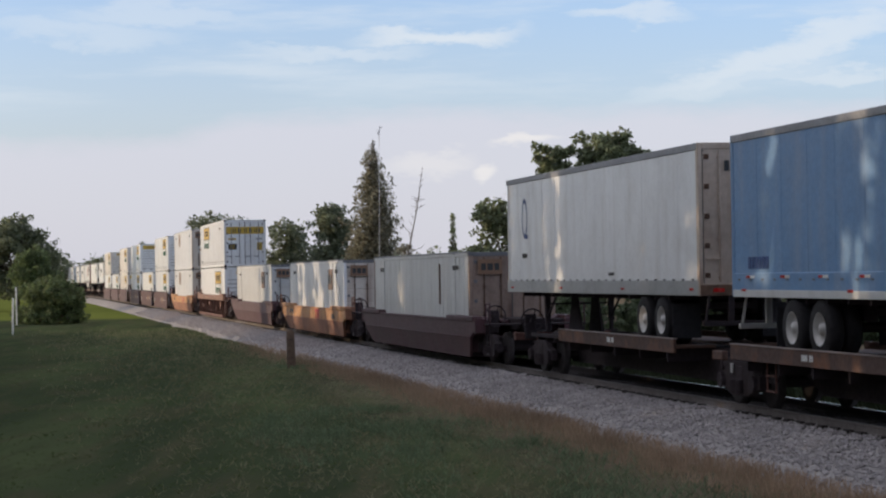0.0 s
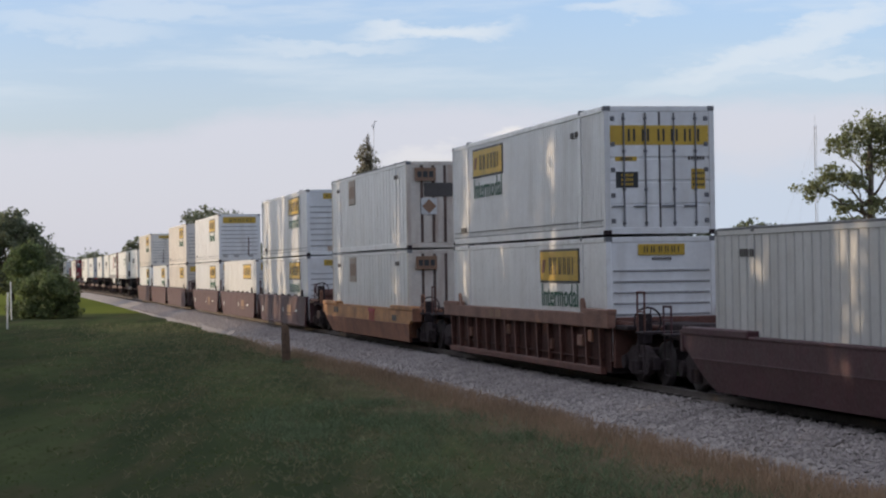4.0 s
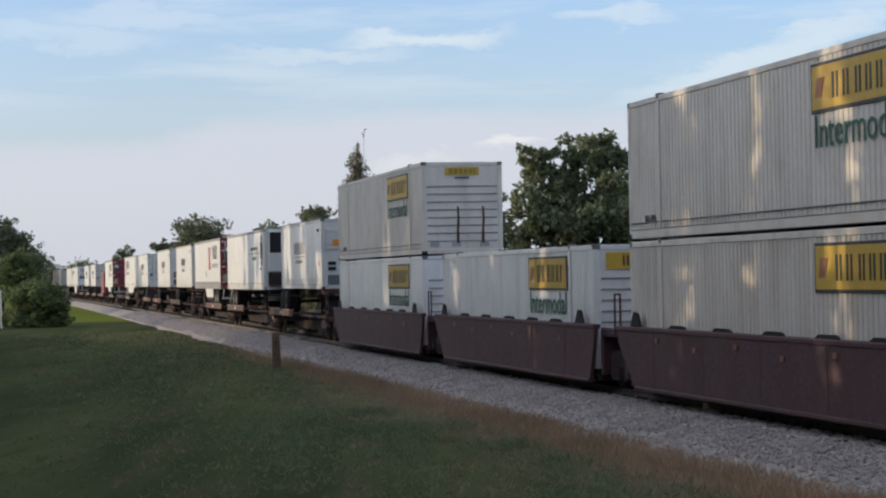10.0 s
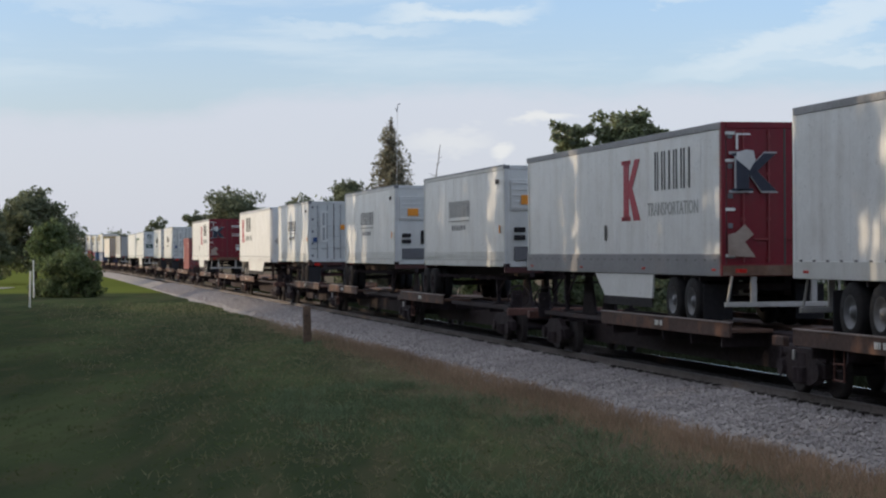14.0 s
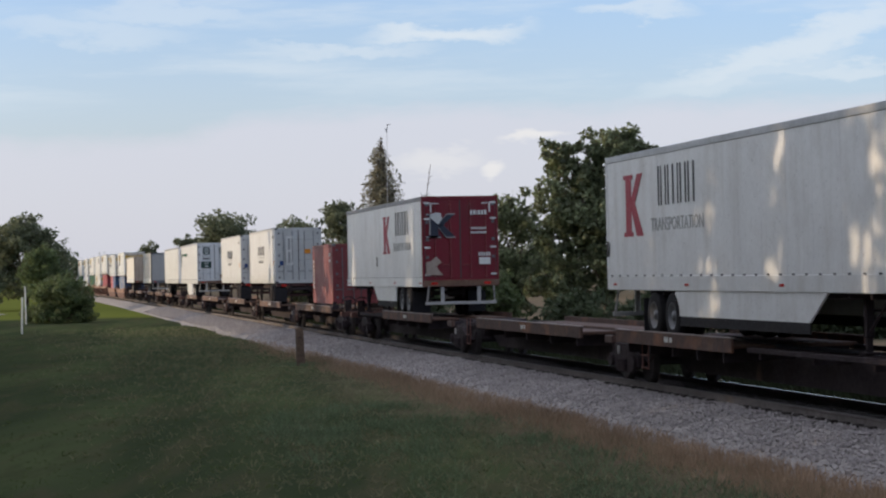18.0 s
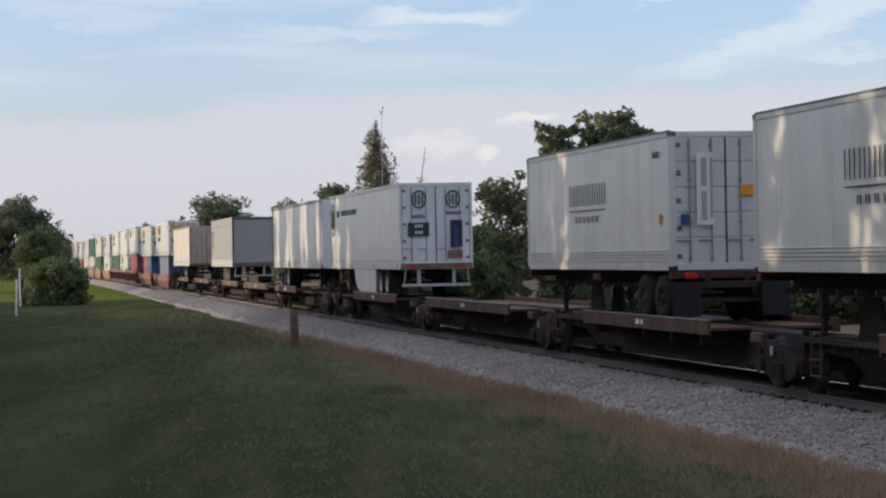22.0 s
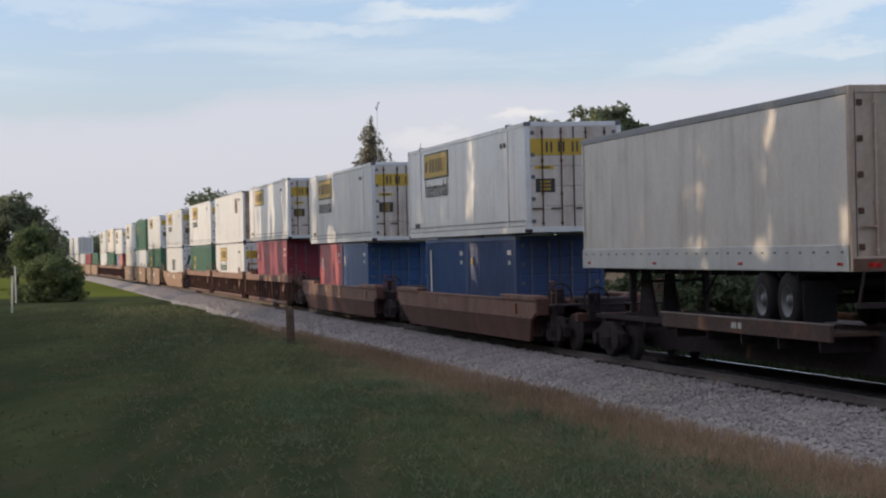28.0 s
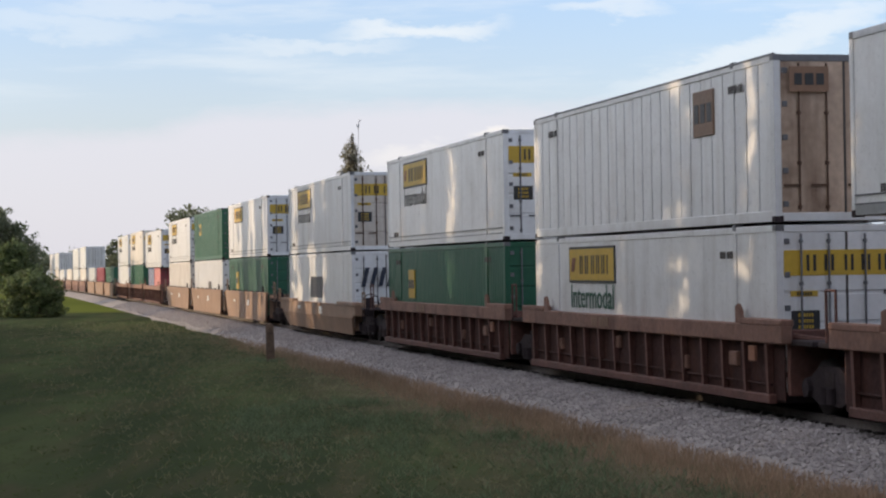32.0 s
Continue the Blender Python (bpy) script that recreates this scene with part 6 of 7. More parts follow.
    me.from_pydata(V.tolist(), [], [(4 * i, 4 * i + 1, 4 * i + 2, 4 * i + 3) for i in range(leaves)])
    part("crown", me, mat, t)
    return t


def blob_crown(w, z0, z1, n, seed, taper=0.0, r=0.3):
    """Clumps filling a crown w wide from z0 to z1; taper narrows it upward."""
    rnd = random.Random(seed)
    out = []
    for i in range(n):
        z = rnd.uniform(0, 1)
        wide = w / 2 * (1 - taper * z) * (math.sin(math.pi * min(max(z * 0.8 + 0.2, 0.05), 0.95)) if taper < 0.3 else 1)
        a, q = rnd.uniform(0, 6.283), math.sqrt(rnd.uniform(0, 1))
        rr = w * r * rnd.uniform(0.6, 1.1) * (1 - taper * z * 0.75)
        q = max(0.0, wide - rr * 0.6) * q
        out.append((q * math.cos(a), q * math.sin(a), z0 + rr * 0.6 + (z1 - z0 - rr * 1.3) * z, rr))
    return out


# ---- what grows and stands beside the line; bearings in degrees right of +y ----
def build_trees():
    B = lambda deg, d: (d * math.sin(radians(deg)), d * math.cos(radians(deg)))
    # west of the track, at the lawn's end
    tree("broadleaf_tree", "dark green broadleaf tree behind a shrub at the lawn's end", B(-11.35, 232), 9.2, 0.28, blob_crown(12.4, 1.2, 10.6, 28, 1, r=0.2), 15000, 0.22, LEAF_D, 1)
    tree("young_tree", "light green young tree beside the lawn", B(-10.88, 200), 6.4, 0.16, blob_crown(5.4, 0.8, 6.3, 12, 2), 5200, 0.18, LEAF_L, 2)
    tree("round_shrub", "dense round green shrub on the lawn", B(-10.52, 160), 3.5, 0.12, blob_crown(4.8, 0.2, 3.6, 14, 3, r=0.32) + [(1.9 * math.cos(q), 1.7 * math.sin(q), 0.7, 0.8) for q in range(7)] + [(-2.4, 0.3, 0.8, 0.8), (1.8, 0, 1.2, 0.8)] + [(2.1 * math.cos(q * 0.7), 2.1 * math.sin(q * 0.7), 0.35, 0.6) for q in range(9)], 14000, 0.14, LEAF_L, 3, 1.4, "shrub")
    tree("broadleaf_tree", "dark green broadleaf tree at the lawn's far edge", B(-12.55, 226), 9.0, 0.22, blob_crown(6.0, 1.0, 8.6, 9, 4), 5200, 0.24, LEAF_D, 4)
    tree("shrub", "low pale shrub beside the lane", B(-12.4, 250), 4.0, 0.1, blob_crown(5.0, 0.2, 4.0, 6, 5), 3000, 0.2, LEAF_L, 5, 1.2, "shrub")
    # behind the train
    tree("broadleaf_tree", "broad dark tree standing behind the train", B(-6.1, 262), 11.0, 0.34, blob_crown(10.8, 3.2, 11.2, 14, 6), 9000, 0.25, LEAF_D, 6)
    tree("broadleaf_tree", "smaller tree beside a broad dark tree", B(-7.1, 270), 9.0, 0.24, blob_crown(6.0, 2.0, 8.4, 8, 7), 4800, 0.25, LEAF_D, 7)
    tree("broadleaf_tree", "far round tree behind the line", B(-8.05, 330), 9.6, 0.24, blob_crown(6.6, 2.0, 9.3, 9, 8), 4600, 0.28, LEAF_D, 8)
    tree("broadleaf_tree", "far low tree behind the line", B(-8.75, 380), 8.0, 0.24, blob_crown(8.0, 1.2, 7.2, 8, 9), 4000, 0.32, LEAF_D, 9)
    tree("cypress_tree", "tall faded conifer with a pointed ragged top", B(-1.86, 128), 12.0, 0.20, cone_crown(5.3, 0.6, 11.3, 72, 10), 19000, 0.11, LEAF_F, 10, 9.8, flat=1.0, ragged=0.5)
    tree("bare_tree", "thin leaning half-bare tree", B(-0.75, 122), 8.8, 0.09, [(-0.7, 0, 3.4, 0.8), (-0.4, 0.2, 4.6, 0.5), (-0.9, 0, 2.0, 0.9)], 900, 0.12, LEAF_F, 11, 3.0)
    twigs(B(-0.98, 122))
    tree("pointed_shrub", "slim pointed young conifer", B(0.28, 138), 6.8, 0.07, cone_crown(1.7, 0.3, 7.0, 26, 12), 4200, 0.12, LEAF_P, 12, 4.6, flat=1.0)
    tree("scrub_tree", "ragged scrub tree behind the conifer", B(-2.95, 140), 7.6, 0.14, blob_crown(4.8, 0.8, 8.4, 11, 13), 7000, 0.16, LEAF_D, 13)
    tree("scrub_tree", "ragged scrub behind the train", B(-4.1, 150), 7.6, 0.14, blob_crown(6.4, 0.6, 7.4, 11, 14), 7000, 0.17, LEAF_D, 14)
    tree("oak_tree", "large full green oak behind the train", B(4.2, 100), 10.4, 0.34, oak_crown(), 34000, 0.15, LEAF, 15, 4.0, ragged=0.62, loose=0.07)
    tree("broadleaf_tree", "dull green tree beside the large oak", B(1.65, 104), 7.4, 0.2, blob_crown(4.8, 0.8, 7.5, 13, 16), 10000, 0.14, LEAF, 16)
    tree("shrub", "yellow-green shrub beyond the rails", B(1.0, 96), 3.2, 0.08, blob_crown(4.4, 0.0, 3.3, 8, 17), 5200, 0.12, LEAF_L, 17, 1.0, "shrub")
    tree("broadleaf_tree", "grey-green round tree beyond the rails", B(8.6, 112), 5.6, 0.2, blob_crown(5.0, 0.6, 5.6, 12, 18), 9000, 0.14, LEAF_F, 18)
    tree("broadleaf_tree", "grey-green tree among shrubs beyond the rails", B(10.5, 118), 4.8, 0.2, blob_crown(5.2, 0.4, 5.0, 11, 19), 8000, 0.15, LEAF_F, 19)
    tree("pine_tree", "tall open-branched pine beyond the rails", B(11.5, 108), 10.6, 0.22, [(-2.6, 0, 6.9, 0.95), (-1.7, 0.3, 7.6, 0.8), (-0.9, 0, 9.0, 1.0), (0.3, 0, 10.0, 1.2), (0.7, 0.4, 8.2, 1.1), (-0.6, -0.4, 7.2, 0.8), (1.6, 0, 9.2, 1.2), (0.4, 0, 6.0, 0.9), (2.4, 0, 7.6, 1.1), (-1.2, 0, 6.0, 0.6)], 9000, 0.10, LEAF_P, 20, 9.2, flat=0.5, ragged=0.3, loose=0.30)
    for i, (deg, d, w, h) in enumerate(((6.9, 92, 5.0, 3.6), (8.0, 92, 5.0, 1.7), (9.3, 90, 5.2, 1.6), (10.4, 90, 5.2, 2.0), (11.4, 92, 5.4, 2.2), (12.6, 94, 5.4, 2.6), (3.4, 94, 4.0, 2.6), (-0.9, 112, 4.4, 2.6), (5.6, 90, 4.4, 2.4))):
        tree("shrub", "dark green shrub in the hedge beyond the rails", B(deg, d), h, 0.07, blob_crown(w, -0.1, h, 9, 30 + i, r=0.3), 4200, 0.14, LEAF_H, 30 + i, 0.8, "shrub")
    for i, (deg, d, w, h) in enumerate(((6.0, 240, 22, 8.5), (8.5, 230, 20, 7.5), (11.2, 220, 22, 8.0), (13.5, 210, 20, 9.0), (2.0, 260, 22, 6.5), (-0.8, 280, 24, 6.5), (-3.0, 300, 24, 7.0), (-10.6, 420, 26, 8.5), (-9.2, 470, 26, 8.0), (-12.2, 400, 26, 9.5))):
        tree("distant_trees", "distant dark clump of trees", B(deg, d), h, 0.3, blob_crown(w, -0.1, h, 16, 50 + i, r=0.17), 5200, 0.34, LEAF_D, 50 + i)


def cone_crown(w, z0, z1, n, seed):
    """A narrow pointed crown."""
    rnd = random.Random(seed)
    out = []
    for i in range(n):
        z = i / (n - 1)
        wide = w / 2 * (1 - z) ** 0.60 * (0.75 + 0.25 * min(1, z * 6))
        a = rnd.uniform(0, 6.283)
        rr = max(0.22, wide * rnd.uniform(0.6, 0.9))
        q = max(0, wide - rr) * rnd.uniform(0.5, 1.1)
        out.append((q * math.cos(a), q * math.sin(a), z0 + (z1 - z0) * z, rr))
    return out


def oak_crown():
    rnd = random.Random(77)
    out = [(-2.6, 0, 8.2, 1.0), (-2.0, 0.5, 7.2, 1.3), (-2.5, -0.4, 6.0, 1.4), (-1.1, 0, 7.1, 0.9), (0.2, 0, 8.5, 1.25), (1.0, 0.3, 8.2, 1.2), (1.9, 0, 7.2, 1.4), (2.7, 0, 6.2, 1.3), (3.2, 0.2, 5.0, 1.2), (3.3, -0.3, 3.9, 1.0), (2.2, -0.8, 4.6, 1.7), (0.6, -1.0, 5.6, 2.0), (-1.2, -0.8, 5.2, 1.8), (0.2, 1.0, 6.4, 2.0), (-2.4, 0.5, 4.4, 1.5), (1.0, 0, 3.2, 1.9), (-1.0, 0, 3.0, 1.9), (2.6, 0, 2.6, 1.4), (-2.4, 0, 2.4, 1.4)]
    return [(x * 0.97 + 0.15 + rnd.uniform(-0.2, 0.2), y, z * 1.06 + rnd.uniform(-0.15, 0.15), r) for x, y, z, r in out]


def twigs(at):
    """The bare leaning upper stem of the thin tree."""
    t = thing("dead_tree", "bare leaning grey stem with thin twigs", "dead tree")
    t.matrix_basis = pose(at[0], at[1], GROUND_Z - 0.02)
    rnd = random.Random(8)
    m = Mesh()
    limb(m, (-0.8, 0, -0.1), (1.0, 0, 9.4), 0.07, 0.015, 6, 0.01, rnd)
    for i in range(30):
        f = rnd.uniform(0.3, 0.95)
        p = Vector((-0.8, 0, 0)).lerp(Vector((1.0, 0, 9.4)), f)
        d = Vector((rnd.uniform(-0.8, 1.0), rnd.uniform(-0.6, 0.6), rnd.uniform(0.1, 0.8))) * (1.5 * (1.05 - f) + 0.15)
        limb(m, p, p + d, 0.018, 0.006, 5, 0.08, rnd)
    part("stem", m.done("stem"), BARK, t)


def build_shade_trees():
    """The row of tall trees along the lawn, west of the view, whose gaps let shafts of low sun through onto the train,
    over an unseen tall hedge added to shade wells and ballast.
    """
    gaps = [6.0, 16.0, 25.5, 34.6, 42.6, 53.5, 62.9, 74.0, 86.0, 89.5, 94.0, 99.0, 104.0, 109.5, 115.0]
    hx, hy = sun_to.x / math.hypot(sun_to.x, sun_to.y), sun_to.y / math.hypot(sun_to.x, sun_to.y)
    along = (math.cos(_H0), math.sin(_H0))

    def plant(s, half, z0, z1, leaves, seed, share=1.0, stray=0.0, slim=1.0):
        x, y, _ = track(s, 1.3)
        rnd = random.Random(seed)
        blobs, z = [], z0
        while z < z1:
            rr = half * rnd.uniform(0.72, 1.0) * (slim if z < 8.0 else 1.0)
            q = rnd.uniform(-1, 1) * (half - rr + stray)
            if rnd.random() < share:
                blobs.append((along[0] * q, along[1] * q, z, rr))
            z += 0.48
        t = tree("row_tree" if z1 > 8 else "shade_hedge", "tall slim tree in the row along the lawn" if z1 > 8 else "unseen leafy hedge added to keep low sun off the wells", (x + hx * 31, y + hy * 31), z1, 0.10, blobs, leaves, 0.24, LEAF_D, seed, z1 - 1.0, flat=0.8, ragged=0.12, lumpy=False)
        t["group"] = "row of tall trees" if z1 > 8 else "tall hedge along the lawn"

    k = 0
    for a, b in zip(gaps, gaps[1:]):
        gap = (1.0 if a < 66 else 0.7) if a < 84 else 0.95 + (a - 84) * 0.045 + 0.4 * random.Random(int(a)).random()
        a2, b2 = a + gap / 2, b - gap / 2
        n = max(1, math.ceil((b2 - a2) / 4.2))
        for i in range(n):
            w = (b2 - a2) / n + (0.9 if n > 1 else 0.0)
            plant(a2 + (b2 - a2) * (i + 0.5) / n, max(0.5, w * 0.5 * 0.86 - 0.12), 0.4, 12.8, 2200 + int(1700 * w), 300 + k, 0.94 if a < 84 else 0.90, 0.15 if a < 84 else 0.35, 1.0 if a < 84 else 0.72)
            k += 1
        # thin sprays of leaves, added to break up the shaft in the gap
        plant(b + 0.1, 0.45, 6.2, 12.2, 420, 400 + k, 0.42)
    # unseen hedge added to block low sun from wells, bogies and ballast
    for i in range(54):
        s = 2.0 + i * 3.2
        plant(s, 2.0 if s < 110 else 1.5, 0.4, float(np.interp(s, [0, 82, 87, 105, 118, 150, 175], [6.1, 6.1, 4.9, 4.7, 2.9, 1.9, 1.2])) * (1.0 if s < 110 else random.Random(i).uniform(0.72, 1.10)), 1500, 500 + i)


def build_sky_blocking_trees():
    """Broad unseen trees added behind the camera's place to dim the cars' leading ends; they also shade the lawn's near
    end.
    """
    for i, (x, y, h) in enumerate(((-46, -8, 15), (-34, -15, 18), (-22, -13, 17), (-10, -17, 20), (3, -14, 19), (15, -19, 21), (27, -15, 20), (39, -20, 21), (52, -12, 18), (62, -2, 17))):
        tree("sky_blocking_tree", "unseen broad tree added to dim light on the cars' ends", (x, y), h, 0.4, blob_crown(15.0, 1.0, h, 20, 80 + i), 9000, 0.6, LEAF_D, 80 + i)["group"] = "trees at the near end of the lawn"


def build_objects():
    B = lambda deg, d: (d * math.sin(radians(deg)), d * math.cos(radians(deg)))
    p = thing("wooden_post", "short thick weathered wooden post standing in the verge", "post")
    p.matrix_basis = pose(-5.35, 74.2, GROUND_Z - 0.02, 1.0, -1.5, 12)
    part("post", Mesh().prism([(-0.14, -0.1), (0.14, -0.1), (0.13, 1.28), (0.04, 1.36), (-0.12, 1.33)], -0.12, 0.12), POSTWOOD, p)
    part("wire_staple", Mesh().box((-0.05, -0.15, 1.0), (0.05, -0.13, 1.03)), STEEL, p)
    for at, h in (((-25.6, 125.9), 2.15), ((-31.0, 154.0), 2.7)):
        q = thing("white_pipe", "slim white upright pipe standing on the lawn", "pipe", "white pipes on the lawn")
        q.matrix_basis = pose(at[0], at[1], GROUND_Z - 0.02, 0, 1.5 if h < 2.5 else -0.6, 0)
        part("pipe", Mesh().cyl((0, 0, -0.1), (0, 0, h), 0.055, 10), PIPE, q)
        part("cap", Mesh().cyl((0, 0, h), (0, 0, h + 0.06), 0.075, 10), PIPE, q)
    # guyed lattice mast far beyond the rails
    px, py = B(-1.73, 120)
    pole = thing("thin_pole", "tall thin pale pole with a small ragged head", "pole")
    pole.matrix_basis = pose(px, py, GROUND_Z - 0.02, 0, 0.6, 0)
    part("shaft", Mesh().cyl((0, 0, -0.1), (0, 0, 11.2), 0.020, 8, 0.014), GALV, pole)
    part("head", Mesh().cyl((-0.02, 0, 11.15), (0.05, 0, 11.65), 0.035, 6, 0.02).cyl((0.05, 0, 11.6), (0.17, 0, 11.62), 0.03, 6, 0.02).cyl((0.0, 0, 11.2), (-0.13, 0, 11.42), 0.025, 6, 0.012), ALU_R, pole)
    mx, my = B(10.15, 420)
    mast = thing("radio_mast", "far thin guyed lattice radio mast", "mast")
    mast.matrix_basis = pose(mx, my, GROUND_Z)
    for i in range(3):
        a = i * 2.094
        part("leg", Mesh().cyl((0.28 * math.cos(a), 0.28 * math.sin(a), 0), (0.28 * math.cos(a), 0.28 * math.sin(a), 30), 0.035, 6), GALV, mast)
        part("guy_wire", Mesh().cyl((0.3 * math.cos(a), 0.3 * math.sin(a), 28), (16 * math.cos(a), 16 * math.sin(a), 0), 0.012, 5), GALV, mast)
    lat = Mesh()
    for k in range(30):
        for i in range(3):
            a, b = i * 2.094, (i + 1) * 2.094
            lat.cyl((0.28 * math.cos(a), 0.28 * math.sin(a), k), (0.28 * math.cos(b), 0.28 * math.sin(b), k + 1), 0.018, 5, caps=False)
    part("lattice", lat, GALV, mast)
    part("antenna", Mesh().cyl((0, 0, 30), (0, 0, 32), 0.03, 6), GALV, mast)
    # small structures half hidden by the hedge beyond the rails
    hx, hy = B(11.75, 124)
    shed = thing("shed", "low white shed with a grey metal roof behind shrubs", "shed")
    shed.matrix_basis = pose(hx, hy, GROUND_Z, 0, 0, -14)
    part("wall", Mesh().box((-3.0, -2.0, 0), (3.0, 2.0, 2.1)), SIDING, shed)
    part("roof", Mesh().prism([(-3.4, 2.1), (3.4, 2.1), (3.4, 2.2), (0, 2.9), (-3.4, 2.2)], -2.4, 2.4), ROOFING, shed)
    part("door", Mesh().box((-0.5, -2.04, 0.02), (0.4, -2.0, 1.9)), GREY_W, shed)
    fx, fy = B(8.1, 98)
    fence = thing("fence", "low white rail fence behind shrubs", "fence")
    fence.matrix_basis = pose(fx, fy, GROUND_Z, 0, 0, -8)
    for i in range(5):
        part("post", boxmesh((-0.07, -0.05, 0), (0.07, 0.05, 1.95)), SIDING, fence, at=(-1.3 + i * 0.65, 0, 0))
    for z in (1.1, 1.8):
        part("rail", boxmesh((-1.4, -0.08, z - 0.10), (1.4, -0.05, z + 0.10)), SIDING, fence)
    wx, wy = B(9.85, 99)
    wall = thing("low_wall", "low white rendered wall behind shrubs", "wall")
    wall.matrix_basis = pose(wx, wy, GROUND_Z, 0, 0, -12)
    part("wall", Mesh().box((-1.5, -0.12, 0), (1.5, 0.12, 1.85)), SIDING, wall)
    part("coping", Mesh().box((-1.56, -0.17, 1.85), (1.56, 0.17, 1.94)), GREY_W, wall)
    gx, gy = B(-12.4, 205)
    road = Mesh().box((-18, -3.0, 0.0), (1.5, 3.0, 0.03), 0.01)
    r = thing("lane", "pale gravel lane at the lawn's end", "lane", kind="structure")
    r.matrix_basis = pose(gx, gy, GROUND_Z + 0.002, 0, 0, 4)
    part("lane_surface", road, BALBED, r)


# ---- the train, from its leading visible car back ----
def build_train():
    lower, upper = 0.312, 3.25
    J = "white freight container with a yellow sign panel"
    W = "wells of the train"

    def box53(u, z, style="fine", mat=None, end="nose", logo=None, label=None, name="shipping_container", **k):
        mat = mat or WHITE
        FAR_BACK[0] = u > 845
        return ride(container(name, label or J, 16.15, style, mat, end, "containers of the train", logo=logo, **k), u, z)

    def box(u, z, length, mat, label, logo=None, end="door", h=2.90, w=2.44, style="iso", **k):
        return ride(container("shipping_container", label, length, style, mat, end, "containers of the train", h=h, w=w, logo=logo, **k), u, z)

    emp = lambda end=None: sign_panel(INK_O, 4.5, 2.12, 1.15, 0.85, end=end)
    EL = "white container with dark upright grooves, brown sign"
    # single containers in stand-alone well cars
    well_marks(well_car(71.4, MAROON, "smooth", "faded maroon stand-alone well car", "end", "end"), "none")
    box53(71.3, lower, "post", GREY_W, "door", sign_panel(RUSTROD, 3.8, 1.95, 0.15, 1.25, rows=0, end=INK_O), "grey-white container with dark upright grooves and brown rusted doors", end_mat=BROWNDOOR, post_mat=BROWNDOOR)
    well_marks(well_car(94.7, ORANGE, "smooth", "weathered orange stand-alone well car", "end", "end"), "orange")
    box53(94.6, lower, "wide", WHITE, "door", emp(INK_O), EL, end_mat=RUSTY)
    well_marks(well_car(118.0, MAROON, "smooth", "faded maroon stand-alone well car", "end", "end"), "none")
    box53(118.0, lower, "wide", GREY_W, "door", emp(INK_O), EL)
    # stacked
    well_marks(well_car(141.5, RUST, "ribbed", "rust-brown ribbed stand-alone well car", "end", "end"), "rust")
    box53(141.5, lower, "smooth", WHITE, "nose", sign_yellow("small", at=0.247))
    box53(141.5, upper, "fine", WHITE, "door", sign_yellow("top", at=-0.217))
    well_marks(well_car(164.9, ORANGE, "smooth", "weathered orange stand-alone well car", "end", "end"), "orange")
    for z in (lower, upper):
        box53(164.9, z, "bold", WHITE, "ribs", sign_panel(INK_F, -3.08, 2.27, 1.42, 0.93, ink=INK_O, end=INK_O, plate=z > 1), EL + " and a rust-streaked end", end_mat=RUSTY, post_mat=RUSTY)
    cars = [(188.3, "end", "bogie"), (207.4, "link", "link"), (226.6, "bogie", "end"), (250.3, "end", "bogie"), (269.2, "link", "link"), (288.3, "bogie", "end")]
    for i, (u, a, b) in enumerate(cars):
        well_marks(well_car(u, MAROON, "smooth", "faded maroon articulated well car with pale marks", a, b), "maroon" if i < 3 else "yellowmarks")
    box53(188.3, lower, "fine", WHITE, "nose", sign_yellow("small", at=0.247))
    box53(188.3, upper, "fine", WHITE, "nose", sign_yellow("small", at=0.247), rusty=True)
    box53(207.4, lower, "smooth", WHITE, "nose", sign_yellow("wide", at=0.247, word=None), head_label(J))
    box53(226.6, lower, "fine", WHITE, "nose", sign_yellow("wide", at=0.247))
    box53(226.6, upper, "fine", WHITE, "nose", sign_yellow("wide", at=0.247), straps=(0.55,))
    box53(250.3, lower, "fine", CREAM, "nose", sign_yellow("wide", at=0.247, word=None), "cream-white ribbed container with a yellow sign panel")
    box53(250.3, upper, "fine", CREAM, "nose", sign_yellow("small", at=0.247), "cream-white ribbed container with a yellow sign panel")
    box53(269.2, lower, "fine", WHITE, "nose", sign_yellow("wide", at=0.247))
    box53(288.3, lower, "smooth", WHITE, "nose", sign_yellow("small", at=0.247))
    box53(288.3, upper, "fine", CREAM, "nose", sign_yellow("small", at=0.247), "cream-white container with a yellow sign panel and grimy end", straps=(-0.15, 0.66))
    # spine cars
    spines = [(7.3, 24.0, "end", "bogie", 0, 1), (24.0, 40.7, "link", "bogie", 0, 1), (40.7, 57.6, "link", "end", 1, 1),
              (299.9, 317.2, "end", "bogie", 0, 1), (317.2, 335.8, "link", "bogie", 0, 1), (335.8, 355.4, "link", "end", 1, 1),
              (357.6, 375.0, "end", "bogie", 0, 1), (375.0, 392.8, "link", "bogie", 0, 1), (392.8, 410.9, "link", "end", 1, 1),
              (413.2, 431.5, "end", "bogie", 0, 1), (431.5, 449.6, "link", "bogie", 1, 0), (449.6, 469.4, "link", "end", 1, 1),
              (471.8, 489.0, "end", "bogie", 1, 0), (489.0, 506.3, "link", "bogie", 1, 1), (506.3, 523.4, "link", "bogie", 1, 1), (523.4, 540.0, "link", "bogie", 1, 0), (540.0, 557.6, "link", "end", 1, 1),
              (559.8, 577.2, "end", "bogie", 0, 1), (577.2, 592.1, "link", "bogie", 1, 0), (592.1, 611.0, "link", "bogie", 1, 1), (611.0, 627.4, "link", "bogie", 1, 0), (627.4, 646.4, "link", "end", 1, 1)]
    for a, b, lead, trail, first, loaded in spines:
        spine_unit(a, b, lead, trail, bool(first), bool(loaded))
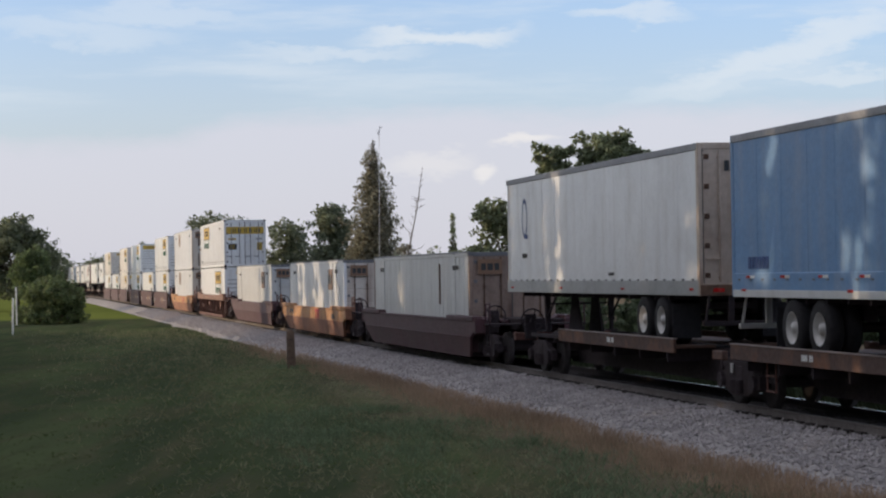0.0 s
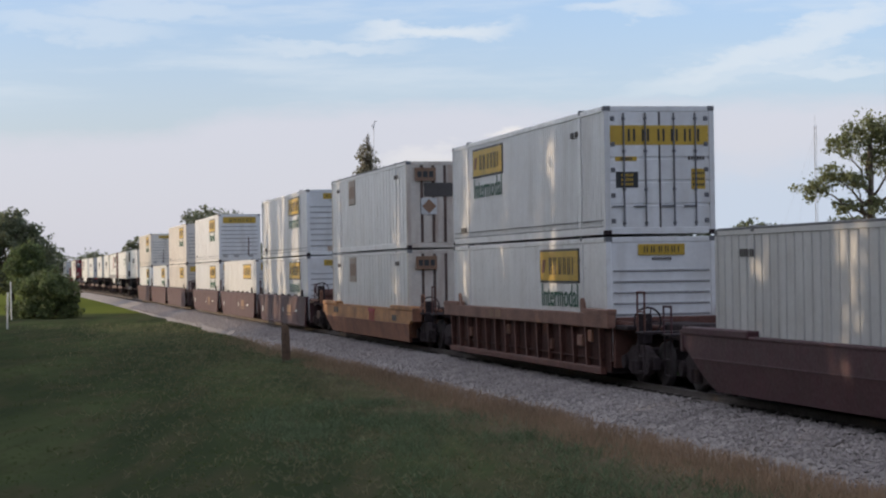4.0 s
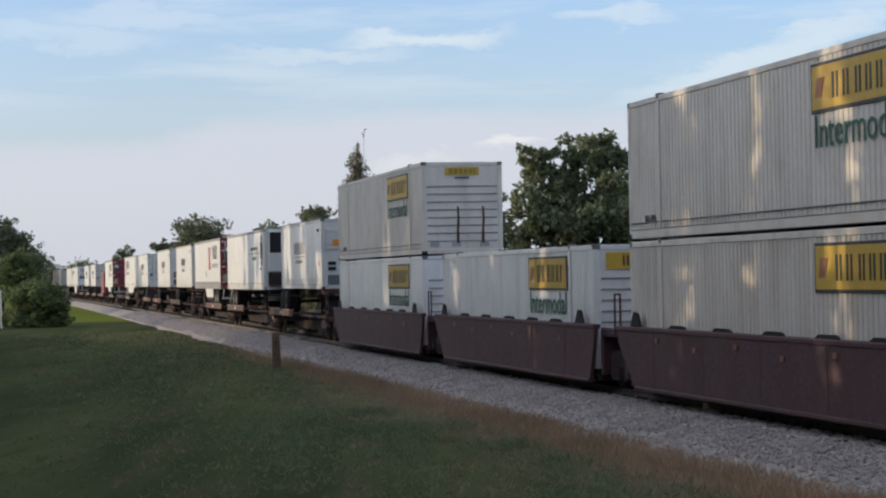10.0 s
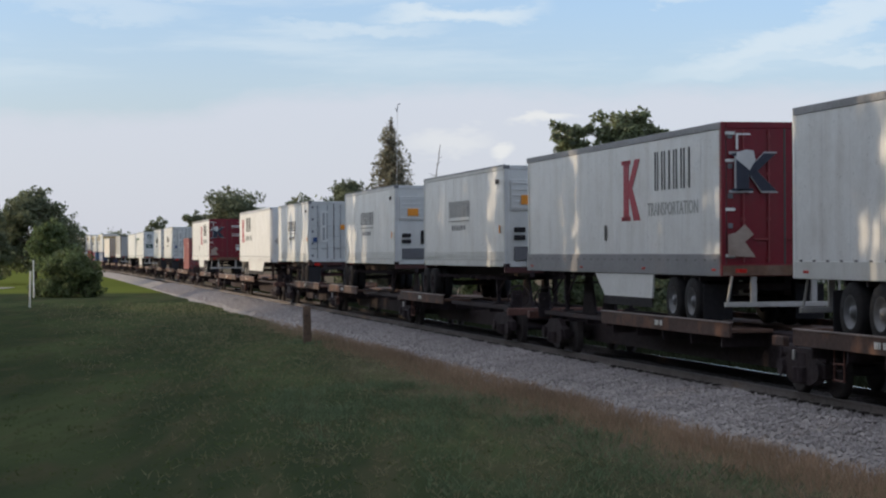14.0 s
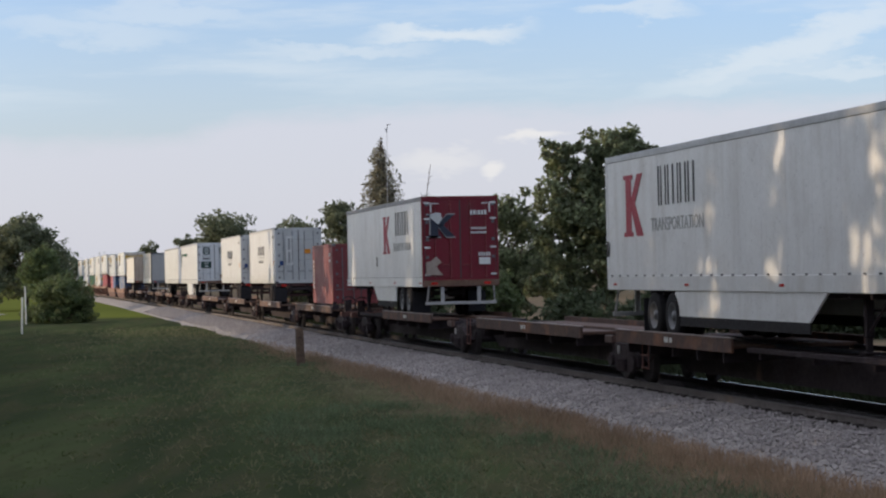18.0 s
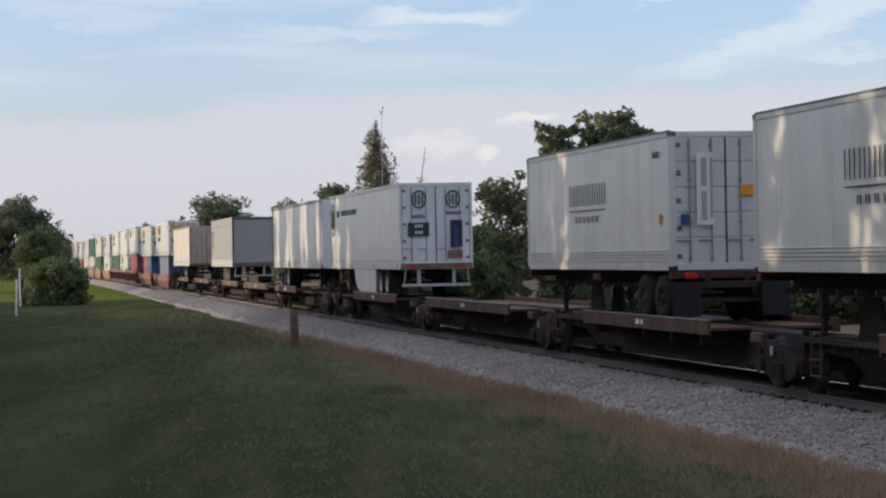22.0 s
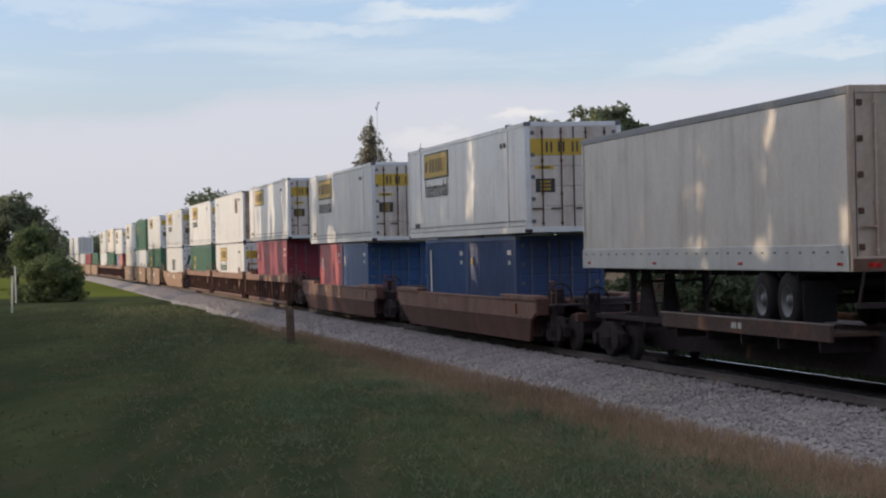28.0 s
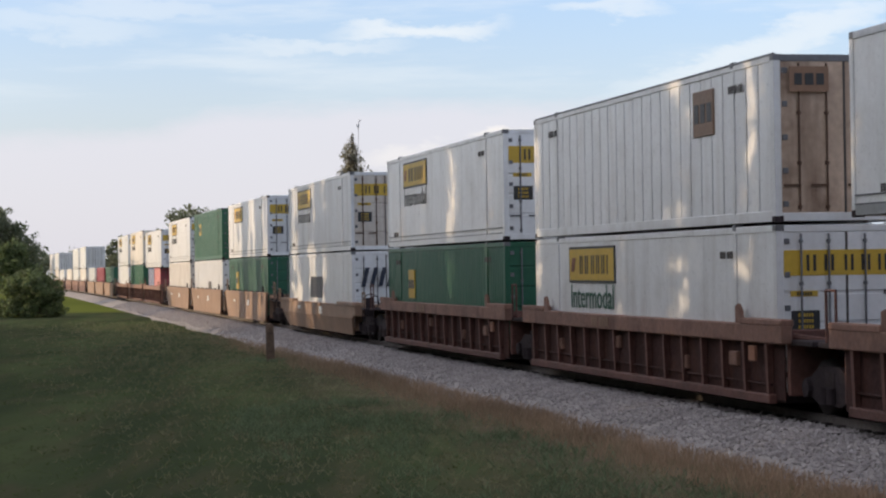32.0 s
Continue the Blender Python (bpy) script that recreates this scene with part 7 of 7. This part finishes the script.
    DZ = 1.046

    def van(u_front, length, label, mat, **k):
        return ride(trailer(label, length, mat, **k), u_front + length / 2, DZ)

    van(24.25, 16.15, "faded blue box trailer with a dark grey top rail", BLUE_T, doors_first=False, head=RAIL_G, low_band=BLUE_T, signs=signs_blue, wheel_in=3.6, rim_mat=RIM)
    van(42.3, 16.15, "white box trailer with a dark ring sign on a spine car", WHITE, head=RAIL_G, end_mat=TANDOOR, signs=signs_ring, guard_mat=STEEL, rim_mat=RIM)
    for u, end in ((301.3, "machine"), (358.6, "machine"), (376.5, "machine"), (400.2, "door"), (494.9, "door"), (512.1, "door")):
        ride(chassis(doors_first=end == "door"), u + 6.1, DZ)
        ride(reefer_box("cool-white refrigerated container on a road chassis, " + ("machinery forward" if end == "machine" else "doors forward"), end), u + 6.1, DZ + 1.072)
    van(319.3, 16.35, "white refrigerated trailer with a black-topped cooling unit", WHITE, doors_first=False, nose="reefer", rail=GREY_W, head=RAIL_G, signs=signs_green(True))
    van(339.5, 16.15, "white trailer with crimson doors and a red letter-like sign", WHITE, end_mat=REDDOOR, skirt=(-1.3, 3.4), low_band=GREY_D, head=RAIL_G, signs=signs_crimson(1.9), wheel_in=2.6, rim_mat=ALU_D)
    van(415.4, 16.6, "white trailer with side skirts, nose leading, red sign at its tail", WHITE, doors_first=False, skirt=(-3.35, 4.96), rail=WHITE, head=ALU, signs=signs_crimson(-6.06), wheel_in=4.1)
    van(454.2, 16.15, "white trailer with worn crimson doors and side skirts", WHITE, end_mat=REDDOOR, skirt=(-1.9, 2.9), head=RAIL_G, rail=WHITE, signs=signs_crimson(1.31, True), wheel_in=3.4)
    van(542.4, 16.15, "white trailer with round green signs on its doors", WHITE, skirt=(-2.0, 2.9, "curved"), head=ALU, rail=GREY_W, signs=signs_green(False), wheel_in=3.4, rim_mat=RIM)
    van(561.4, 16.3, "plain white trailer, rounded nose leading", WHITE, doors_first=False, head=RAIL_G, rail=GREY_W, wheel_in=4.7)
    van(598.2, 13.72, "grey box trailer with a brown shield sign and roll-up door", GREY_T, back="roll", head=GREY_T, low_band=GREY_W, signs=signs_shield)
    van(629.7, 16.15, "grimy cream-white trailer with rust-stained doors", CREAM, end_mat=TANDOOR, head=RAIL_G, low_band=GREY_W, guard_mat=STEEL, rim_mat=ALU_D, wheel_in=3.6)
    box(477.9, 1.262, 6.06, BRICK_C, "brick-red 20-foot container standing on a spine car", sign_bars_only((0.5,) * 7, 0.26, -2.55, 1.3, INK_W, True), h=2.59, style="smooth")
    pads = thing("pedestals", "four steel container pedestals on a spine car", "pedestal")
    for f in (-2.9, 2.9):
        for s in (-1.1, 1.1):
            part("pedestal", boxmesh((-0.15, -0.14, 0), (0.15, 0.14, 0.212)), STEEL, pads, at=(f, s, 0))
    ride(pads, 477.9, 1.046)
    # well cars with ocean boxes below
    jb = lambda **k: sign_yellow("top", at=-0.217, **k)
    well_marks(well_car(659.2, RUST, "smooth", "red-brown stand-alone well car", "end", "end"), "rust")
    box(655.75, lower, 6.06, SLATE_C, "slate-blue 20-foot container in a well car", sign_bars_only((0.5, 0.5), 0.2, -2.3, 1.9, YELLOW), h=2.59)
    box(661.85, lower, 6.06, BLUE_C, "blue 20-foot container in a well car", sign_bars_only((0.12,), 1.9, -2.2, 1.3, INK_W), h=2.59)
    box53(659.2, upper - 0.31, "smooth", WHITE, "door", jb(word="dark"), end_mat=RUSTY)
    well_marks(well_car(682.5, RUST, "smooth", "red-brown stand-alone well car", "end", "end"), "rust")
    box(679.1, lower, 6.06, BLUE_C, "blue 20-foot container in a well car", sign_bars_only((0.5,), 0.4, -2.3, 1.9, INK_W), h=2.59, style="smooth")
    box(685.2, lower, 6.06, CORAL_C, "coral-red 20-foot container in a well car", sign_bars_only((0.4, 0.4), 0.42, -2.2, 1.8, INK_W), h=2.59, style="smooth")
    box53(682.5, upper - 0.31, "fine", WHITE, "door", jb(word="dark"), end_mat=RUSTY)
    for u, a, b in ((705.7, "end", "bogie"), (725.2, "link", "link"), (744.5, "bogie", "end")):
        well_marks(well_car(u, RUST, "ribbed", "red-brown ribbed articulated well car", a, b), "rust")
    box(705.2, lower, 12.19, RED_C, "dark red 40-foot container in a well car", sign_bars_only((0.5, 0.5), 0.25, -5.3, 2.1, INK_W), style="smooth")
    box53(705.8, upper, "smooth", WHITE, "door", jb(word=None), rail_mat=ALU, end_mat=RUSTY)
    box53(725.2, lower, "smooth", WHITE, "door", sign_yellow("top", at=-0.20, word="green"))
    box53(725.2, upper, "post", WHITE, "door", sign_panel(INK_O, 4.44, 2.14, 1.15, 0.86, end=INK_O), EL + " and rusted doors", end_mat=RUSTW)
    box53(744.5, lower, "fine", GREEN_C, "door", sign_panel(YELLOW, -4.2, 1.75, 0.9, 0.9), "dark green ribbed container with a small yellow panel")
    box53(744.5, upper, "smooth", WHITE, "door", jb(word="dark"))
    well_marks(well_car(767.9, TAN, "smooth", "tan stand-alone well car", "end", "end"), "tan")
    box53(767.9, lower, "smooth", WHITE, "door", slanted_bars, "white container with dark slanted bars")
    box53(767.9, upper, "fine", WHITE, "door", jb(word="dark"), end_mat=RUSTY)
    for u, a, b in ((791.4, "end", "bogie"), (811.0, "link", "link"), (830.3, "bogie", "end")):
        well_marks(well_car(u, TAN, "smooth", "tan articulated well car", a, b), "tan")
    box53(791.4, lower, "fine", GREEN_C, "door", sign_panel(YELLOW, -4.2, 1.75, 0.9, 0.9), "dark green ribbed container with a small yellow panel")
    box53(791.4, upper, "smooth", WHITE, "door", jb(word=None))
    box53(811.0, lower, "fine", WHITE, "door", sign_bars_only((0.6, 0.8, 0.4, 0.6), 0.5, 1.2, 1.4, DARKRIB), "white container with dark bars")
    box53(811.0, upper, "fine", GREEN_C, "door", sign_panel(YELLOW, -4.2, 1.9, 0.9, 0.7), "green ribbed container with a small yellow mark")
    box53(830.3, lower, "fine", CREAM, "door", None, "cream container with faint marks")
    box53(830.3, upper, "smooth", WHITE, "door", jb(word="dark"))
    for u, a, b in ((853.8, "end", "bogie"), (873.2, "link", "link"), (892.6, "bogie", "end")):
        well_marks(well_car(u, RUST, "ribbed", "red-brown ribbed articulated well car", a, b), "none")
    box(850.7, lower, 6.06, CORAL_C, "coral-red 20-foot container in a well car", h=2.59)
    box(857.0, lower, 6.06, SLATE_C, "slate-blue 20-foot container in a well car", h=2.59)
    box53(853.8, upper - 0.31, "smooth", WHITE, "door", jb(word="dark"))
    box53(873.2, lower, "fine", GREEN_C, "door", None, "dark green ribbed container in a well car")
    box53(873.2, upper, "smooth", CREAM, "door", jb(word="dark"), "cream-white container with a yellow sign panel")
    box53(892.6, lower, "smooth", WHITE, "door", None, "plain white container far back in the train")
    box53(892.6, upper, "smooth", WHITE, "door", jb(word="dark"))
    for u, a, b, m, l in ((916.2, "end", "bogie", GREEN_C, "dark green"), (935.6, "link", "link", RED_C, "dark red"), (955.0, "bogie", "end", GREY_W, "grey-white")):
        well_marks(well_car(u, TAN, "smooth", "tan articulated well car", a, b), "none")
        box53(u, lower, "fine", m, "door", None, l + " ribbed container in a well car")
    for i, u in enumerate((978.5, 998.0, 1017.4, 1041.0, 1060.4, 1080.0)):
        well_marks(well_car(u, RUST, "smooth", "red-brown articulated well car", ("end", "link", "bogie")[i % 3], ("bogie", "link", "end")[i % 3]), "none")
        box53(u, lower, "smooth", WHITE if i % 2 else CREAM, "door", None, "plain white container far back in the train")
        if i < 2 or i > 3:
            box53(u, upper, "smooth", WHITE, "door", None, "plain white container far back in the train", end_mat=GREY_W)


def head_label(j):
    return j + " and grey end"


def slanted_bars(t, e, y, h):
    """A row of dark slanting bars on the side and a larger one across the doors."""
    def row(k, hh, w, gap):
        m = Mesh()
        for i in range(k):
            x = (i - (k - 1) / 2) * (w + gap)
            m.prism([(x - w / 2 - hh * 0.12, -hh / 2), (x + w / 2 - hh * 0.12, -hh / 2), (x + w / 2 + hh * 0.12, hh / 2), (x - w / 2 + hh * 0.12, hh / 2)], -0.008, 0)
        return m.done("slanted_bars")
    part("sign_writing", cached("slant1", lambda: row(9, 0.85, 0.16, 0.20)), INK_N, t, "row of dark slanted bars", at=(-0.4, -y - 0.004, 1.55))
    part("sign_writing", cached("slant2", lambda: row(6, 0.70, 0.16, 0.16)), INK_N, t, "row of dark slanted bars", at=Matrix.Translation((e + 0.075, 0.0, h - 0.95)) @ Matrix.Rotation(math.pi / 2, 4, "Z"))


# ---- trailer signs: shapes and plain words ----
def signs_blue(t, e, y, floor, top):
    part("sign_writing", bars((0.7, 0.6, 0.7, 0.5, 0.6, 0.7), 0.22, 0.2), INK_B, t, at=(-e + 1.4, -y + 0.010, floor + 0.62))
    part("sill_strip", boxmesh((-e + 0.06, -y - 0.008, floor - 0.004), (e - 0.06, -y + 0.02, floor + 0.13), 0.006), GREY_W, t, "pale bottom strip")
    for k in range(9):
        part("reflector", boxmesh((-0.20, -y - 0.014, floor + 0.34), (0.0, -y, floor + 0.39), 0.004), REDLAMP, t, at=(-e + 1.0 + k * 1.75, 0, 0))
        part("reflector", boxmesh((0.0, -y - 0.014, floor + 0.34), (0.22, -y, floor + 0.39), 0.004), INK_W, t, at=(-e + 1.0 + k * 1.75, 0, 0))


def signs_ring(t, e, y, floor, top):
    def ring():
        m = Mesh()
        n = 28
        for i in range(n):
            a, b = 2 * math.pi * i / n, 2 * math.pi * (i + 1) / n
            m.add([(r * 0.55 * math.cos(q), -0.006, r * math.sin(q)) for r, q in ((0.62, a), (0.62, b), (0.48, b), (0.48, a))], [(0, 3, 2, 1)])
        m.box((0.0, -0.012, -0.62), (0.36, -0.004, -0.50), 0.003)
        return m.done("ring_sign")
    part("ring_sign", cached("ring", ring), INK_B, t, "dark blue ring sign", at=Matrix.Translation((-6.05, -y + 0.012, top - 1.08)) @ Matrix.Diagonal((0.85, 1, 0.85, 1)))
    part("marking", bars((0.5,) * 6, 0.12, 0.25), DARKRIB, t, at=(-e + 2.0, -y + 0.010, top - 2.05))
    part("marking", bars((0.5,) * 9, 0.07, 0.25), DARKRIB, t, at=(-e + 10.0, -y + 0.010, floor + 0.45))
    part("marking", bars((0.5,) * 3, 0.2, 0.25), INK, t, at=Matrix.Translation((e + 0.01, -0.55, top - 0.45)) @ Matrix.Rotation(math.pi / 2, 4, "Z"))


def green_disc(t, m):
    def disc():
        o = Mesh()
        n = 28
        for i in range(n):
            a, b = 2 * math.pi * i / n, 2 * math.pi * (i + 1) / n
            o.add([(r * 0.8 * math.cos(q), -0.006, r * math.sin(q)) for r, q in ((0.53, a), (0.53, b), (0.43, b), (0.43, a))], [(0, 3, 2, 1)])
        for x in (-0.19, 0.0, 0.19):
            o.box((x - 0.04, -0.012, -0.28), (x + 0.04, -0.004, 0.30), 0.003)
        return o.done("round_sign")
    part("round_sign", cached("gdisc", disc), INK_DG, t, "round green ring sign", at=m)


def signs_green(nose_lead):
    def put(t, e, y, floor, top):
        R = Matrix.Rotation(math.pi / 2, 4, "Z")
        if nose_lead:
            green_disc(t, Matrix.Translation((7.12, -y + 0.008, top - 1.05)) @ Matrix.Diagonal((1.25, 1, 1.45, 1)))
            part("sign_writing", bars((0.5,) * 26, 0.14, 0.25), INK_G, t, at=(4.02, -y + 0.008, top - 0.92))
            part("sign_rule", boxmesh((1.8, -y - 0.016, top - 1.17), (6.2, -y, top - 1.14), 0.004), INK_G, t)
            part("sign_writing", bars((0.3,) * 14, 0.16, 0.4), INK_G, t, at=(4.2, -y + 0.008, top - 1.42))
            part("marking", bars((0.5,) * 5, 0.13, 0.25), DARKRIB, t, at=(e - 1.4, -y + 0.008, top - 1.95))
        else:
            green_disc(t, Matrix.Translation((-e + 1.0, -y + 0.008, top - 1.0)) @ Matrix.Diagonal((1.2, 1, 1.3, 1)))
            part("sign_writing", bars((0.5,) * 4, 0.26, 0.2), INK_G, t, at=(-5.75, -y + 0.008, top - 0.78))
            part("lettering", words("TRANSPORTATION SERVICES", 0.30), INK_G, t, "the words TRANSPORTATION SERVICES", at=(-3.05, -y + 0.008, top - 0.78))
            for s in (-1, 1):
                green_disc(t, Matrix.Translation((e + 0.052, s * 0.60, top - 0.58)) @ R @ Matrix.Diagonal((0.62, 1, 0.60, 1)))
            part("sign_panel", boxmesh((e + 0.036, -1.0, floor + 1.15), (e + 0.046, -0.25, floor + 1.62), 0.004), INK_DG, t, "dark green notice panel")
            for k in range(2):
                part("sign_writing", bars((0.7, 0.7, 0.7), 0.10, 0.3), INK_W, t, at=Matrix.Translation((e + 0.048, -0.62, floor + 1.50 - k * 0.22)) @ R)
            part("sign_writing", bars((0.5,) * 6, 0.10, 0.25), DARKRIB, t, at=Matrix.Translation((e + 0.048, -0.62, floor + 1.85)) @ R)
            part("sign_panel", boxmesh((e + 0.036, 0.50, floor + 0.75), (e + 0.046, 0.92, floor + 1.70), 0.004), INK_N, t, "tall navy notice panel")
            part("notice_flash", boxmesh((e + 0.046, 0.66, floor + 0.80), (e + 0.050, 0.76, floor + 1.45), 0.002), INK_B, t, "blue upright streak")
            part("sign_panel", boxmesh((e + 0.040, 0.40, floor + 0.38), (e + 0.050, 0.92, floor + 0.66), 0.004), INK_O, t, "brown notice panel")
            part("sign_writing", bars((0.5,) * 7, 0.10, 0.25), DARKRIB, t, at=Matrix.Translation((e + 0.048, 0.62, floor + 1.95)) @ R)
    return put


def k_mark(width, height):
    """A bold upright with two slanting arms."""
    def make():
        w, h = width, height
        m = Mesh().box((-w / 2, -0.01, -h / 2), (-w * 0.18, 0, h / 2), 0.003)
        m.prism([(-w * 0.18, -h * 0.06), (w * 0.12, -h / 2), (w / 2, -h / 2), (-w * 0.02, h * 0.08)], -0.01, 0)
        m.prism([(-w * 0.18, -0.08 * h), (0.0, 0.0), (w * 0.48, h / 2), (w * 0.18, h / 2), (-w * 0.18, h * 0.10)], -0.01, 0)
        m.box((-w * 0.62, -0.01, -h / 2), (-w * 0.08, 0, -h * 0.43), 0.003).box((-w * 0.62, -0.01, h * 0.43), (-w * 0.08, 0, h / 2), 0.003)
        return m.done("block_sign")
    return cached(("kmark", width, height), make)


def signs_crimson(x, worn=False):
    def put(t, e, y, floor, top):
        R = Matrix.Rotation(math.pi / 2, 4, "Z")
        part("block_sign", k_mark(1.3, 1.35), INK_R, t, "red block sign", at=(x, -y + 0.012, top - 1.15))
        part("sign_writing", bars((0.10, 0.07, -0.02, 0.09, 0.09, -0.02, 0.12, -0.02, 0.08, 0.10, -0.02, 0.10, 0.10, -0.02, 0.13), 0.82, 0.135), INK, t, "row of tall dark bars", at=(x + 2.95, -y + 0.012, top - 0.80))
        part("lettering", words("TRANSPORTATION", 0.40), INK_S, t, "the word TRANSPORTATION", at=(x + 2.95, -y + 0.012, top - 1.62))
        part("side_mark", boxmesh((x - 2.2, -y - 0.012, floor + 0.75), (x - 2.05, -y, floor + 1.1), 0.004), DARKRIB, t)
        if e and x > -3:
            part("block_sign", k_mark(0.90, 0.80), GREY_T, t, "white outline of the block sign", at=Matrix.Translation((e + 0.046, -0.60, top - 0.98)) @ R)
            part("block_sign", k_mark(0.82, 0.73), INK_N, t, "dark navy block sign", at=Matrix.Translation((e + 0.052, -0.60, top - 0.98)) @ R)
            part("worn_patch", cached("wpatch", lambda: Mesh().prism([(-0.30, 0.06), (-0.02, -0.16), (0.10, 0.04), (0.06, 0.22), (-0.10, 0.24), (-0.28, 0.18)], -0.006, 0).done("worn_patch")), GREY_W, t, "flaked pale patch", at=Matrix.Translation((e + 0.058, -0.72, top - 0.78)) @ R)
            part("sign_writing", bars((0.5, 0.5, 0.2, 0.5, 0.5, 0.5), 0.15, 0.2), INK_W, t, at=Matrix.Translation((e + 0.05, 0.62, top - 0.55)) @ R)
            for k in range(2):
                part("sign_writing", bars((0.5,) * 11, 0.07, 0.2), INK_W, t, at=Matrix.Translation((e + 0.05, 0.62, top - 1.08 - k * 0.14)) @ R)
            part("number_plate", boxmesh((e + 0.045, 0.62, floor + 0.72), (e + 0.055, 1.0, floor + 0.95), 0.006), INK_W, t, "white plate with bars")
            part("marking", bars((0.5,) * 5, 0.12, 0.2), INK_W, t, at=Matrix.Translation((e + 0.05, 0.8, floor + 1.06)) @ R)
            part("diamond_patch", cached("dpatch", lambda: Mesh().prism([(-0.30, -0.36), (0.26, -0.38), (0.04, -0.08), (0.22, 0.06), (0.04, 0.26), (-0.14, 0.10), (-0.30, 0.06)], -0.006, 0).done("diamond_patch")), INK_F, t, "torn pale placard", at=Matrix.Translation((e + 0.05, -0.88, floor + 0.75)) @ R)
            for q in (-1, 1):
                part("reflective_tape", cached(("ltape", q), lambda: Mesh().box((0, min(0, -q * 0.30), -0.04), (0.008, max(0, -q * 0.30), -0.01), 0.002).box((0, min(0, -q * 0.05), -0.32), (0.008, max(0, -q * 0.05), -0.04), 0.002).done("reflective_tape")), INK_W, t, "white corner tape", at=(e + 0.052, q * 1.02, top - 0.22))
            for yy in (-1.12, 1.12):
                for zz in (top - 0.22, top - 0.75, floor + 1.3, floor + 0.4):
                    part("reflective_tape", boxmesh((e + 0.004, yy - 0.10, zz - 0.03), (e + 0.012, yy + 0.10, zz + 0.03), 0.003), INK_W, t)
        else:
            part("block_sign", k_mark(0.40, 0.40), INK_R, t, at=Matrix.Translation((e + 0.012, -0.42, top - 0.85)) @ R)
            part("diamond_patch", cached("dpatch2", lambda: Mesh().prism([(-0.34, 0.0), (0, -0.36), (0.34, 0), (0, 0.36)], -0.006, 0).done("diamond_patch")), GREY_T, t, "grey diamond placard", at=Matrix.Translation((e + 0.012, -0.72, floor + 1.15)) @ R)
    return put


def signs_shield(t, e, y, floor, top):
    part("shield_sign", cached("shield", lambda: Mesh().prism([(-0.34, 0.62), (-0.34, -0.15), (-0.2, -0.45), (0, -0.62), (0.2, -0.45), (0.34, -0.15), (0.34, 0.62), (0, 0.68)], -0.008, 0).done("shield_sign")), SHIELD, t, "dark brown shield sign", at=Matrix.Translation((-5.48, -y + 0.012, top - 1.35)) @ Matrix.Diagonal((1.2, 1, 1, 1)))
    part("shield_writing", bars((0.5, 0.5, 0.5), 0.34, 0.2), YELLOW, t, at=(-5.48, -y + 0.003, top - 1.32))
    part("panel_seam", boxmesh((-e + 0.3, -y - 0.012, top - 0.50), (e - 0.3, -y, top - 0.47), 0.004), ALU_D, t)
    part("marking", bars((0.5, 0.5, 0.5), 0.13, 0.25), INK, t, at=(e - 0.8, -y + 0.010, floor + 0.85))


# ---- build ----
build_ground()
build_track()
build_train()
build_trees()
build_shade_trees()
build_sky_blocking_trees()
build_objects()
build_grass()
motions()
